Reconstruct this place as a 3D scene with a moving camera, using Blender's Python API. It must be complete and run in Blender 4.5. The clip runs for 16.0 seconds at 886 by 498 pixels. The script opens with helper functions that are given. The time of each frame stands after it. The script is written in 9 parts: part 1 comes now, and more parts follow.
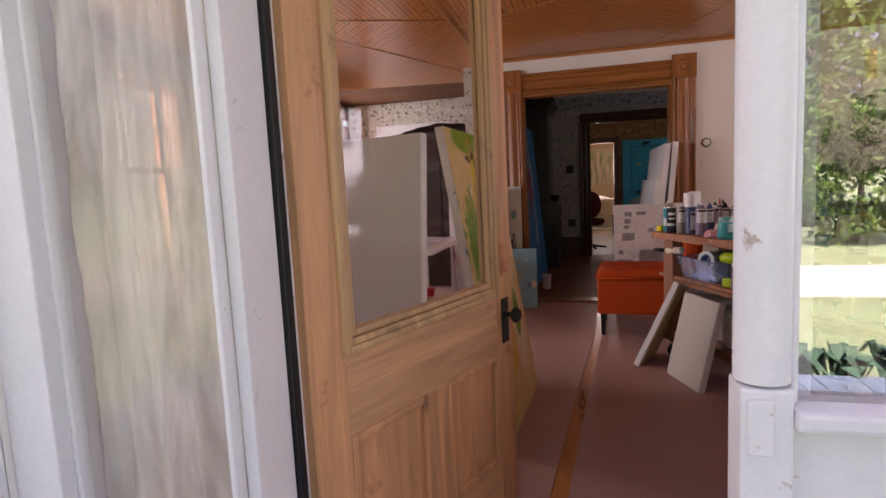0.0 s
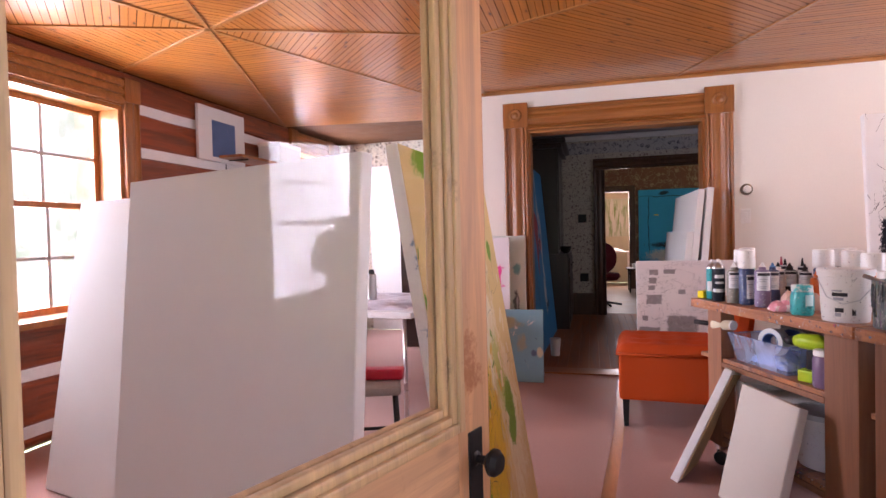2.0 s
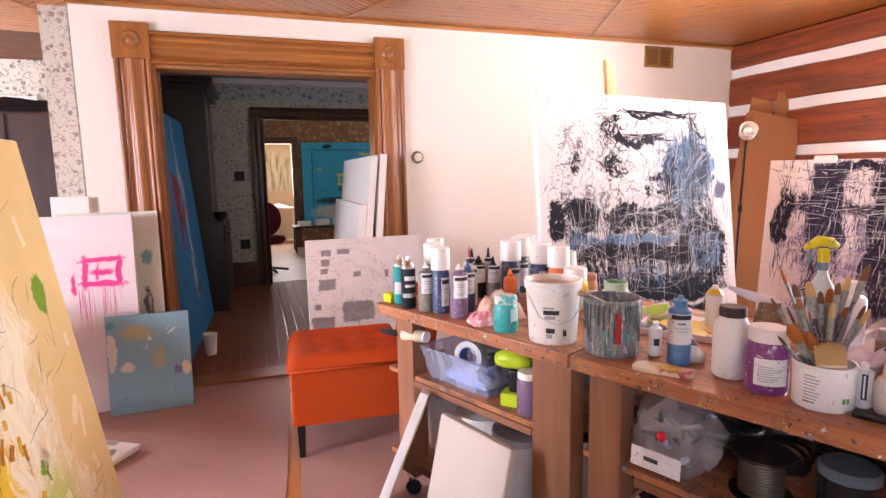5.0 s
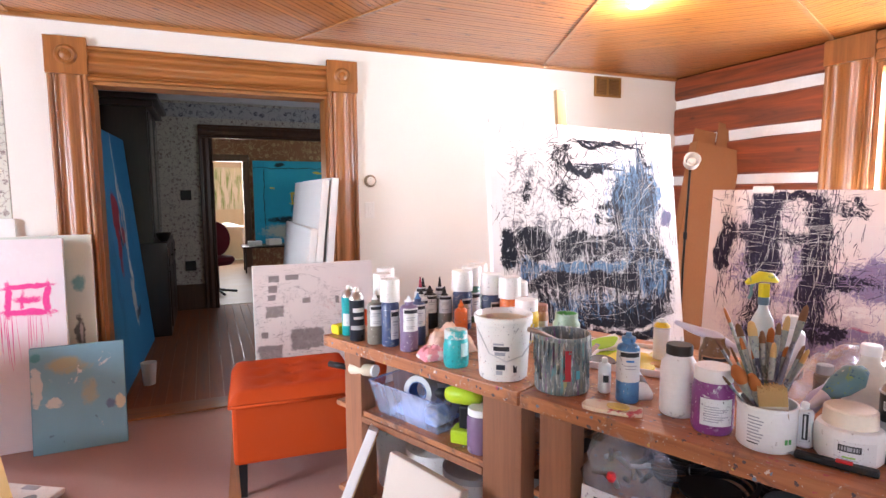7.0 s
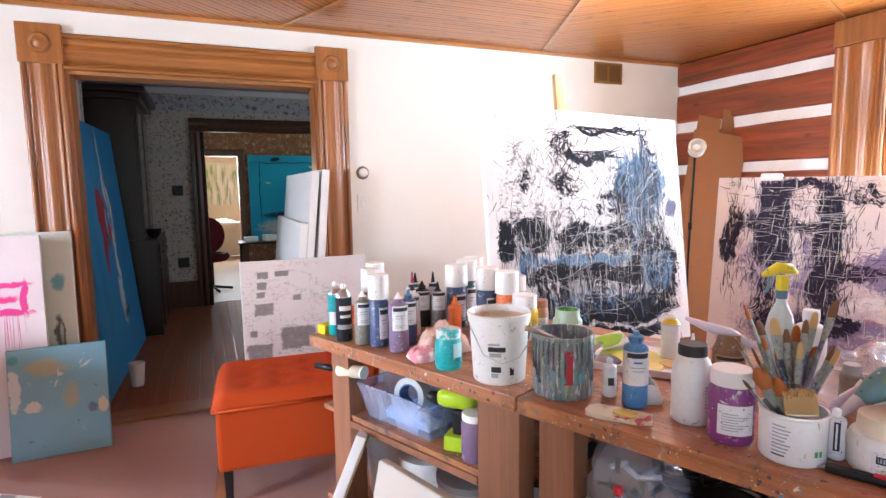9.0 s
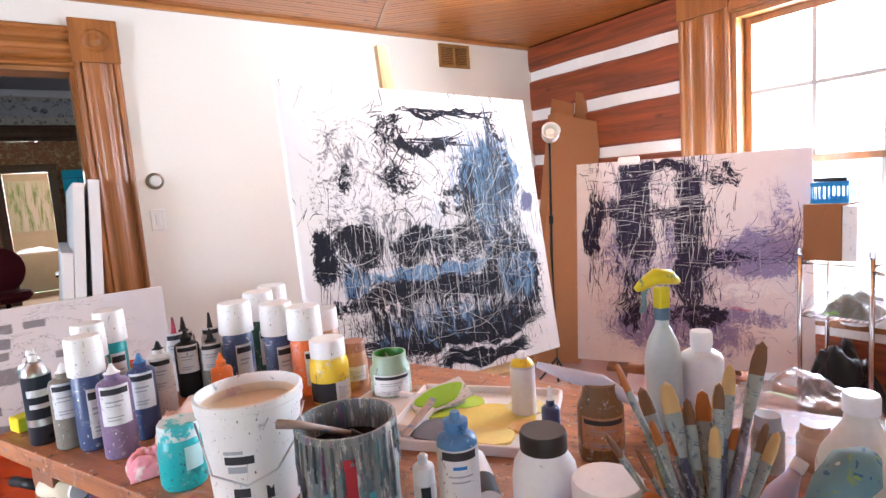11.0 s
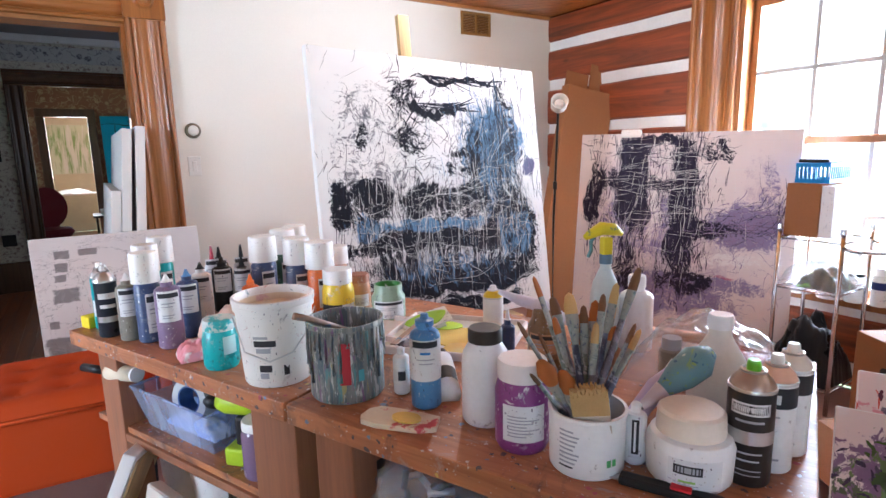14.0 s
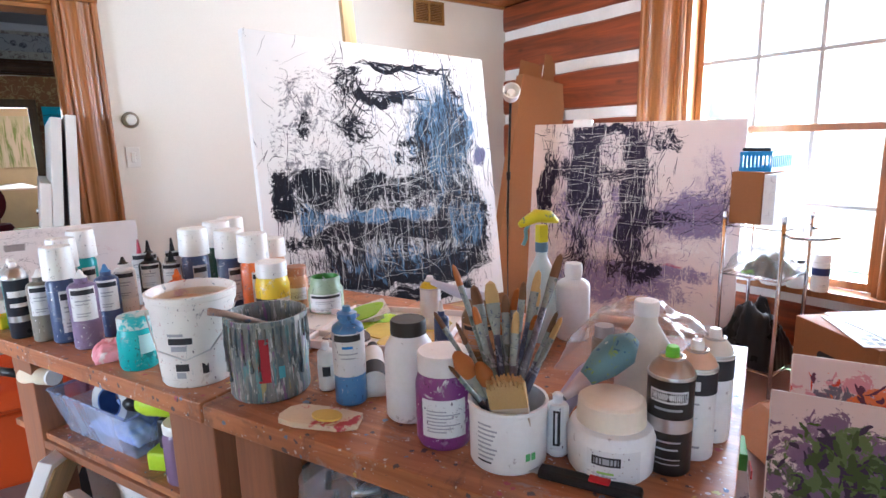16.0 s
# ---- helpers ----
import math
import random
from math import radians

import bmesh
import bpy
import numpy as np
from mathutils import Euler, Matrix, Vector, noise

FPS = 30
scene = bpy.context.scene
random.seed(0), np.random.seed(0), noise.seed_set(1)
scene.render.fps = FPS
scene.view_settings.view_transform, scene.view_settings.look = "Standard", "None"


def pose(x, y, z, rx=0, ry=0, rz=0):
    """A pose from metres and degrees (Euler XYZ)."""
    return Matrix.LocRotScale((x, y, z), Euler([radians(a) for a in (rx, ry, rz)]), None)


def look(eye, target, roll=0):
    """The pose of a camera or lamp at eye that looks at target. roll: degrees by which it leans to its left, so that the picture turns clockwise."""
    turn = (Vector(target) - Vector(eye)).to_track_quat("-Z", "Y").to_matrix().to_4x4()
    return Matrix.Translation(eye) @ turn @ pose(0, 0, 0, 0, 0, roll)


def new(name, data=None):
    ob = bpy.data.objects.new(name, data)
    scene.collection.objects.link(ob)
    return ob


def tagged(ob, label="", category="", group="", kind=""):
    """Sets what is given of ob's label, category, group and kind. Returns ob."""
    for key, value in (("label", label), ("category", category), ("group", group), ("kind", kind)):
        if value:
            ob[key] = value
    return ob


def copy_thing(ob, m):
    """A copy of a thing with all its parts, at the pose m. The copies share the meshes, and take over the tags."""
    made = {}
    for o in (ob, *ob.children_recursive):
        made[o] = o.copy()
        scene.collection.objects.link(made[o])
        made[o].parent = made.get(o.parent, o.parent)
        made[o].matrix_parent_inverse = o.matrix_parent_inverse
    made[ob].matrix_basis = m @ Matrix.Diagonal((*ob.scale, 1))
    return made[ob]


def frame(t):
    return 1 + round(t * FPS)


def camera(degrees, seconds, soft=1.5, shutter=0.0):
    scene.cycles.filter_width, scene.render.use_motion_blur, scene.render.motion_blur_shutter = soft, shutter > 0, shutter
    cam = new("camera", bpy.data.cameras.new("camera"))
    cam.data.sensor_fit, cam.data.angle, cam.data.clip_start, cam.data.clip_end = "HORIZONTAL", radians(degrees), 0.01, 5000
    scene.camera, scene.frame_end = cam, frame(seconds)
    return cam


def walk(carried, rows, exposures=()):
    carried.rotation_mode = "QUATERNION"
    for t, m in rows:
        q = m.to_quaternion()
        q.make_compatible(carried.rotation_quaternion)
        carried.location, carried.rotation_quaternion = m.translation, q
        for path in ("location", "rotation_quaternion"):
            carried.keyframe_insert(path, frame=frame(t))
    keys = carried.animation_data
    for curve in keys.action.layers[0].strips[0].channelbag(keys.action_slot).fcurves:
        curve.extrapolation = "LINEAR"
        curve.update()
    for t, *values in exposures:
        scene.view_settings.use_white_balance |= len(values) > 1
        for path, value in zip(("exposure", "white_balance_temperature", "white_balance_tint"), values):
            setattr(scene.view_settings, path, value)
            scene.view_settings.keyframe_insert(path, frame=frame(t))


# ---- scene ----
cam = camera(77.7, 16.0)
PATH = [
    (0, (0.133, 0.364, 1.214), (-0.36, 2.291, 0.995), -2.8),
    (0.5, (0.175, 0.42, 1.249), (-0.247, 2.369, 1.1), -2.7),
    (1, (0.108, 0.67, 1.246), (-0.339, 2.618, 1.181), -1.3),
    (1.5, (0.089, 0.988, 1.196), (-0.371, 2.933, 1.114), 0.2),
    (2, (0.094, 1.22, 1.211), (-0.431, 3.15, 1.164), -1.4),
    (2.5, (0.044, 1.436, 1.304), (-0.192, 3.422, 1.328), -1.9),
    (3, (0.079, 1.718, 1.369), (0.105, 3.714, 1.233), -0.4),
    (3.5, (0.181, 1.772, 1.341), (0.29, 3.756, 1.115), -1.4),
    (4, (0.158, 1.942, 1.375), (0.408, 3.907, 1.09), -1.4),
    (4.5, (0.128, 2.076, 1.381), (0.62, 3.993, 1.092), -1.9),
    (7, (0.171, 2.148, 1.432), (0.957, 3.977, 1.229), -0.3),
    (7.5, (0.171, 2.148, 1.432), (0.943, 3.982, 1.226), -0.4),
    (8, (0.171, 2.148, 1.432), (0.941, 3.982, 1.217), -0.7),
    (10.5, (0.651, 2.61, 1.377), (1.539, 4.385, 1.13), -2.6),
    (11, (0.778, 2.67, 1.383), (1.924, 4.293, 1.152), -4.3),
    (11.5, (0.784, 2.573, 1.378), (1.978, 4.155, 1.105), -2.9),
    (12, (0.733, 2.443, 1.381), (1.869, 4.062, 1.087), -2.8),
    (12.5, (0.712, 2.391, 1.371), (1.846, 4.005, 1.044), -2.7),
    (13, (0.686, 2.388, 1.371), (1.781, 4.026, 1.031), -2.7),
    (13.5, (0.691, 2.408, 1.371), (1.774, 4.052, 1.014), -2.8),
    (14, (0.689, 2.395, 1.368), (1.755, 4.05, 1.015), -1.4),
    (14.5, (0.685, 2.389, 1.365), (1.765, 4.033, 1.005), -1.1),
    (15, (0.706, 2.384, 1.363), (1.789, 4.026, 0.999), -1.1),
    (15.5, (0.763, 2.375, 1.349), (1.887, 3.987, 0.979), -1.0),
    (16, (0.783, 2.383, 1.349), (1.945, 3.967, 0.968), -1.5),
]
EXPOSURES = [(0.0, 1.95, 7200, 34), (1.0, 2.25, 7300, 38), (2.0, 3.02, 6450, 34), (3.0, 3.20, 6700, 40), (4.0, 3.50, 6800, 36),
             (7.0, 3.76, 6000, 18), (11.0, 3.63, 5700, 13), (13.0, 3.38, 5550, 11), (16.0, 3.43, 5450, 9)]
walk(cam, [(t, look(eye, target, roll)) for t, eye, target, roll in PATH], EXPOSURES)

# ---- world, sun and large lights ----
world = bpy.data.worlds.new("sky")
scene.world = world
world.use_nodes = True
wt = world.node_tree
sky = wt.nodes.new("ShaderNodeTexSky")
sky.sky_type, sky.sun_disc = "NISHITA", False
sky.sun_elevation, sky.sun_rotation = radians(59), radians(331)
wt.links.new(sky.outputs[0], wt.nodes["Background"].inputs[0])
sky.dust_density, sky.ozone_density, sky.air_density = 6.0, 0.4, 0.7
wt.nodes["Background"].inputs[1].default_value = 0.15


def lamp(name, kind, m, energy, color, **kw):
    d = bpy.data.lights.new(name, kind)
    d.energy, d.color = energy, color
    for k, v in kw.items():
        if k == "size":
            d.shape, d.size, d.size_y = "RECTANGLE", v[0], v[1]
        if k == "angle":
            d.angle = v
        if k == "soft":
            d.shadow_soft_size = v
    ob = new(name, d)
    ob.matrix_world = m
    return ob


SUN_DIR = Vector((-0.25, 0.45, 0.86))
lamp("sun", "SUN", look(SUN_DIR * 10, (0, 0, 0)), 4.0, (1.0, 0.94, 0.85), angle=radians(0.5))
DAY = (0.86, 0.93, 1.0)
lamp("daylight_window_east", "AREA", look((4.62, 3.81, 1.42), (0.0, 3.81, 1.0)), 25, DAY, size=(1.0, 1.65))
lamp("daylight_window_west_1", "AREA", look((-3.55, 3.75, 1.6), (0, 3.75, 1.2)), 24, DAY, size=(1.1, 1.4))
lamp("daylight_window_west_2", "AREA", look((-3.55, 7.15, 1.7), (0, 7.0, 1.2)), 24, DAY, size=(0.8, 1.3))
lamp("ceiling_bulb_light", "POINT", pose(2.38, 4.58, 2.34), 2.6, (1.0, 0.90, 0.78), soft=0.035)
# added lamp with no window behind it; supplies the bright end doorway's light
lamp("far_room_window_light", "AREA", look((1.0, 14.2, 1.6), (1.0, 10, 0.5)), 7, (1.0, 0.97, 0.9), size=(1.2, 1.2))
# added fill lamp for a presumed, unbuilt window; brightens the blue painting's room
lamp("daylight_middle_room", "AREA", look((3.15, 7.6, 1.5), (-0.4, 7.6, 1.1)), 1.5, DAY, size=(0.9, 1.3))

# ---- materials ----
def nodes_of(name):
    m = bpy.data.materials.new(name)
    m.use_nodes = True
    nt = m.node_tree
    return m, nt, nt.nodes["Principled BSDF"]


def link(nt, a, b):
    nt.links.new(a, b)


def tex_coord(nt, scale=(1, 1, 1), kind="Object"):
    tc, mp = nt.nodes.new("ShaderNodeTexCoord"), nt.nodes.new("ShaderNodeMapping")
    mp.inputs["Scale"].default_value = scale
    link(nt, tc.outputs[kind], mp.inputs["Vector"])
    return mp.outputs["Vector"]


def noise_tex(nt, vec, scale, detail=4, rough=0.55, distort=0.0):
    n = nt.nodes.new("ShaderNodeTexNoise")
    n.inputs["Scale"].default_value, n.inputs["Detail"].default_value = scale, detail
    n.inputs["Roughness"].default_value, n.inputs["Distortion"].default_value = rough, distort
    link(nt, vec, n.inputs["Vector"])
    return n.outputs["Fac"]


def math_node(nt, op, a, b=None, clamp=False):
    n = nt.nodes.new("ShaderNodeMath")
    n.operation, n.use_clamp = op, clamp
    for i, v in enumerate((a, b)):
        if v is None:
            continue
        if isinstance(v, (int, float)):
            n.inputs[i].default_value = v
        else:
            link(nt, v, n.inputs[i])
    return n.outputs[0]


def remap(nt, fac, lo, hi, a=0.0, b=1.0):
    n = nt.nodes.new("ShaderNodeMapRange")
    n.inputs["From Min"].default_value, n.inputs["From Max"].default_value = lo, hi
    n.inputs["To Min"].default_value, n.inputs["To Max"].default_value = a, b
    link(nt, fac, n.inputs["Value"])
    return n.outputs[0]


def mix(nt, fac, a, b):
    n = nt.nodes.new("ShaderNodeMix")
    n.data_type = "RGBA"
    for sock, v in ((n.inputs[0], fac), (n.inputs[6], a), (n.inputs[7], b)):
        if isinstance(v, (int, float)):
            sock.default_value = v
        elif isinstance(v, tuple):
            sock.default_value = (*v[:3], 1)
        else:
            link(nt, v, sock)
    return n.outputs[2]


def bump(nt, bsdf, height, strength=0.2, dist=0.002):
    b = nt.nodes.new("ShaderNodeBump")
    b.inputs["Strength"].default_value, b.inputs["Distance"].default_value = strength, dist
    link(nt, height, b.inputs["Height"])
    link(nt, b.outputs[0], bsdf.inputs["Normal"])


def shade(c, k):
    return tuple(min(1.0, max(0.0, v * k)) for v in c)


def plain(name, c, rough=0.5, metal=0.0, var=0.14, scale=6.0, grain=90.0, relief=0.12, coat=0.0, stain=None):
    m, nt, b = nodes_of(name)
    v = tex_coord(nt)
    big, fine = noise_tex(nt, v, scale), noise_tex(nt, v, grain, 3)
    col = mix(nt, big, shade(c, 1 - var), shade(c, 1 + var))
    col = mix(nt, remap(nt, fine, 0.35, 0.65, 0.0, 0.25), col, shade(c, 0.82))
    if stain:
        mask = remap(nt, noise_tex(nt, v, stain[1], 5, 0.65), stain[2], stain[2] + 0.05)
        col = mix(nt, mask, col, stain[0])
    link(nt, col, b.inputs["Base Color"])
    link(nt, remap(nt, big, 0.3, 0.7, rough * 0.85, min(1, rough * 1.15)), b.inputs["Roughness"])
    b.inputs["Metallic"].default_value = metal
    b.inputs["Specular IOR Level"].default_value = 0.28
    b.inputs["Coat Weight"].default_value = coat
    bump(nt, b, fine, relief)
    return m


def wood(name, c, axis=0, rough=0.4, coat=0.3, ring=9.0, var=0.35, knots=0.0, island=False, wear=None):
    """Grain runs along the given local axis."""
    m, nt, b = nodes_of(name)
    sc = [14.0, 14.0, 14.0]
    sc[axis] = 0.9
    v = tex_coord(nt, tuple(sc))
    g1 = noise_tex(nt, v, 1.2, 5, 0.6, 1.2)
    g2 = noise_tex(nt, v, ring, 3, 0.6)
    col = mix(nt, remap(nt, g1, 0.3, 0.7), shade(c, 1 - var), shade(c, 1 + var * 0.6))
    col = mix(nt, remap(nt, g2, 0.5, 0.8, 0, 0.45), col, shade(c, 0.6))
    if knots:
        sk = [5.0, 5.0, 5.0]
        sk[axis] = 2.6
        vo = nt.nodes.new("ShaderNodeTexVoronoi")
        vo.inputs["Scale"].default_value = 1.0
        link(nt, tex_coord(nt, tuple(sk)), vo.inputs["Vector"])
        col = mix(nt, remap(nt, vo.outputs["Distance"], 0.03, 0.11, knots, 0.0), col, shade(c, 0.22))
    if island:
        geo = nt.nodes.new("ShaderNodeNewGeometry")
        col = mix(nt, remap(nt, geo.outputs["Random Per Island"], 0, 1, 0, 0.55), col, shade(c, 0.72))
    if wear:
        col = mix(nt, remap(nt, noise_tex(nt, tex_coord(nt), wear[1], 6, 0.7), wear[2], wear[2] + 0.06), col, wear[0])
    link(nt, col, b.inputs["Base Color"])
    link(nt, remap(nt, g1, 0.2, 0.8, rough * 0.8, rough * 1.25), b.inputs["Roughness"])
    b.inputs["Coat Weight"].default_value, b.inputs["Coat Roughness"].default_value = coat, 0.15
    bump(nt, b, g2, 0.1)
    return m


def boards(name, c):
    """Varnished knotty boards; the first texture coordinate runs along each board."""
    m, nt, b = nodes_of(name)
    tc = nt.nodes.new("ShaderNodeTexCoord")

    def along(sx, sy):
        mp = nt.nodes.new("ShaderNodeMapping")
        mp.inputs["Scale"].default_value = (sx, sy, 1)
        link(nt, tc.outputs["UV"], mp.inputs["Vector"])
        return mp.outputs[0]

    g1 = noise_tex(nt, along(1.1, 22), 1.2, 5, 0.6, 1.0)
    g2 = noise_tex(nt, along(2.0, 60), 2.0, 4, 0.65, 0.6)
    col = mix(nt, remap(nt, g1, 0.3, 0.7), shade(c, 0.66), shade(c, 1.22))
    col = mix(nt, remap(nt, g2, 0.5, 0.75, 0, 0.5), col, shade(c, 0.5))
    geo = nt.nodes.new("ShaderNodeNewGeometry")
    col = mix(nt, remap(nt, geo.outputs["Random Per Island"], 0, 1, 0, 0.6), col, (c[0] * 0.70, c[1] * 0.60, c[2] * 0.55))
    vo = nt.nodes.new("ShaderNodeTexVoronoi")
    vo.voronoi_dimensions = "2D"
    vo.inputs["Scale"].default_value = 1.0
    link(nt, along(3.2, 9.0), vo.inputs["Vector"])
    sep = nt.nodes.new("ShaderNodeSeparateColor")
    link(nt, vo.outputs["Color"], sep.inputs[0])
    keep = remap(nt, sep.outputs[0], 0.45, 0.5)
    ring = math_node(nt, "MULTIPLY", remap(nt, vo.outputs["Distance"], 0.09, 0.20, 0.55, 0.0), keep)
    core = math_node(nt, "MULTIPLY", remap(nt, vo.outputs["Distance"], 0.045, 0.085, 0.95, 0.0), keep)
    col = mix(nt, ring, col, (c[0] * 0.6, c[1] * 0.42, c[2] * 0.35))
    col = mix(nt, core, col, (0.045, 0.014, 0.005))
    link(nt, col, b.inputs["Base Color"])
    link(nt, remap(nt, g1, 0.2, 0.8, 0.26, 0.42), b.inputs["Roughness"])
    b.inputs["Coat Weight"].default_value, b.inputs["Coat Roughness"].default_value = 0.25, 0.18
    bump(nt, b, g2, 0.08)
    return m


def smeared(name, c, tones, rough=0.4, dots=130.0, amount=0.10, wash=0.60):
    """Handled plastic or metal: thin washes, runs and fine specks of dried paint."""
    m, nt, b = nodes_of(name)
    v = tex_coord(nt)
    base = noise_tex(nt, v, 9, 4)
    col = mix(nt, base, shade(c, 0.88), shade(c, 1.08))
    for i, t in enumerate(tones):
        mp = nt.nodes.new("ShaderNodeMapping")
        mp.inputs["Location"].default_value = (i * 1.3, i * 2.1, i * 0.9)
        mp.inputs["Scale"].default_value = (1, 1, 0.45 if i % 2 else 1.0)
        link(nt, v, mp.inputs["Vector"])
        run = remap(nt, noise_tex(nt, mp.outputs[0], 24 + 9 * i, 6, 0.72, 0.6), wash, wash + 0.05, 0.0, 0.85)
        vo = nt.nodes.new("ShaderNodeTexVoronoi")
        vo.inputs["Scale"].default_value = dots * (0.7 + 0.35 * i)
        link(nt, mp.outputs[0], vo.inputs["Vector"])
        sep = nt.nodes.new("ShaderNodeSeparateColor")
        link(nt, vo.outputs["Color"], sep.inputs[0])
        dot = math_node(nt, "GREATER_THAN", remap(nt, sep.outputs[0], 1 - amount, 1.0, 0.0, 0.40), vo.outputs["Distance"])
        col = mix(nt, math_node(nt, "MAXIMUM", run, dot), col, t)
    link(nt, col, b.inputs["Base Color"])
    link(nt, remap(nt, base, 0.3, 0.7, rough * 0.8, rough * 1.25), b.inputs["Roughness"])
    b.inputs["Specular IOR Level"].default_value = 0.4
    bump(nt, b, noise_tex(nt, v, 70, 4), 0.12)
    return m


def worktop(name):
    """Orange-brown boards worn by years of dried paint: dark stains, grey smears, fine specks."""
    m, nt, b = nodes_of(name)
    v = tex_coord(nt)
    grain = noise_tex(nt, tex_coord(nt, (1.2, 16, 16)), 2.0, 5, 0.6, 0.8)
    col = mix(nt, remap(nt, grain, 0.3, 0.7), (0.27, 0.092, 0.036), (0.52, 0.215, 0.088))
    big = noise_tex(nt, v, 5.0, 6, 0.7, 0.8)
    col = mix(nt, remap(nt, big, 0.52, 0.66, 0.0, 0.8), col, (0.060, 0.042, 0.040))
    col = mix(nt, remap(nt, noise_tex(nt, tex_coord(nt, (1, 2.5, 1)), 9.0, 7, 0.75, 0.6), 0.58, 0.66, 0.0, 0.6), col, (0.36, 0.33, 0.32))
    for i, (t, sc, amt) in enumerate((((0.66, 0.62, 0.58), 95, 0.05), ((0.05, 0.05, 0.07), 62, 0.24), ((0.62, 0.58, 0.55), 240, 0.08), ((0.12, 0.24, 0.38), 60, 0.05), ((0.40, 0.06, 0.10), 80, 0.03), ((0.55, 0.42, 0.10), 75, 0.03))):
        wv = nt.nodes.new("ShaderNodeTexNoise")
        wv.inputs["Scale"].default_value = 90 + 11 * i
        link(nt, v, wv.inputs["Vector"])
        wm = nt.nodes.new("ShaderNodeMixRGB")
        wm.inputs[0].default_value = 0.012
        link(nt, v, wm.inputs[1])
        link(nt, wv.outputs["Color"], wm.inputs[2])
        vo = nt.nodes.new("ShaderNodeTexVoronoi")
        vo.inputs["Scale"].default_value = sc
        link(nt, wm.outputs[0], vo.inputs["Vector"])
        sep = nt.nodes.new("ShaderNodeSeparateColor")
        link(nt, vo.outputs["Color"], sep.inputs[0])
        dot = math_node(nt, "GREATER_THAN", remap(nt, sep.outputs[0], 1 - amt, 1.0, 0.0, 0.45), vo.outputs["Distance"])
        col = mix(nt, math_node(nt, "MULTIPLY", dot, 0.9), col, t)
    link(nt, col, b.inputs["Base Color"])
    link(nt, remap(nt, big, 0.3, 0.7, 0.30, 0.55), b.inputs["Roughness"])
    bump(nt, b, noise_tex(nt, v, 55, 5), 0.2)
    return m


def crusted(name):
    """A can under many runs of paint: narrow vertical streaks in mixed dull colours."""
    m, nt, b = nodes_of(name)
    v = tex_coord(nt)
    tall = tex_coord(nt, (1, 1, 0.16))
    col = mix(nt, noise_tex(nt, tall, 60, 5, 0.7), (0.07, 0.08, 0.08), (0.34, 0.36, 0.33))
    for i, (t, sc, lo, k) in enumerate((((0.09, 0.13, 0.15), 75, 0.52, 0.9), ((0.55, 0.55, 0.52), 95, 0.57, 0.9), ((0.10, 0.26, 0.27), 55, 0.58, 0.85), ((0.20, 0.09, 0.22), 65, 0.61, 0.85), ((0.36, 0.30, 0.10), 70, 0.62, 0.85), ((0.42, 0.05, 0.06), 50, 0.68, 0.9), ((0.62, 0.62, 0.58), 150, 0.63, 0.85))):
        mp = nt.nodes.new("ShaderNodeMapping")
        mp.inputs["Location"].default_value = (i * 1.7, i * 0.9, i * 0.4)
        link(nt, tall, mp.inputs["Vector"])
        col = mix(nt, remap(nt, noise_tex(nt, mp.outputs[0], sc, 5, 0.65, 0.5), lo, lo + 0.03, 0.0, k), col, t)
    link(nt, col, b.inputs["Base Color"])
    b.inputs["Roughness"].default_value = 0.5
    bump(nt, b, noise_tex(nt, tall, 80, 5), 0.9, 0.004)
    return m


def splattered(name, c, blots, rough=0.5, scale=26.0, along=None):
    """A surface with dots and runs of dried paint in several colours."""
    m, nt, b = nodes_of(name)
    v = tex_coord(nt)
    base = noise_tex(nt, tex_coord(nt, along or (1, 1, 1)), 5.0, 5)
    col = mix(nt, base, shade(c, 0.65), shade(c, 1.25))
    for i, (bc, amount) in enumerate(blots):
        vo = nt.nodes.new("ShaderNodeTexVoronoi")
        vo.inputs["Scale"].default_value, vo.inputs["Randomness"].default_value = scale * (0.6 + 0.5 * (i % 3)), 1.0
        warp = nt.nodes.new("ShaderNodeMixRGB")
        warp.inputs[0].default_value = 0.04
        link(nt, v, warp.inputs[1])
        nn = nt.nodes.new("ShaderNodeTexNoise")
        nn.inputs["Scale"].default_value = 40 + 7 * i
        link(nt, v, nn.inputs["Vector"])
        link(nt, nn.outputs["Color"], warp.inputs[2])
        mp = nt.nodes.new("ShaderNodeMapping")
        mp.inputs["Location"].default_value = (i * 3.7, i * 1.9, i * 0.7)
        link(nt, warp.outputs[0], mp.inputs["Vector"])
        link(nt, mp.outputs[0], vo.inputs["Vector"])
        sep = nt.nodes.new("ShaderNodeSeparateColor")
        link(nt, vo.outputs["Color"], sep.inputs[0])
        size = remap(nt, sep.outputs[0], 1 - amount, 1.0, 0.0, 0.42)
        mask = math_node(nt, "GREATER_THAN", size, vo.outputs["Distance"])
        patch = remap(nt, noise_tex(nt, v, 3.0 + i, 6, 0.7, 0.5), 0.66 - amount * 0.1, 0.68 - amount * 0.1, 0.0, 0.8)
        col = mix(nt, math_node(nt, "MAXIMUM", mask, patch), col, bc)
    link(nt, col, b.inputs["Base Color"])
    b.inputs["Roughness"].default_value = rough
    b.inputs["Specular IOR Level"].default_value = 0.35
    bump(nt, b, noise_tex(nt, v, 60, 4), 0.25)
    return m


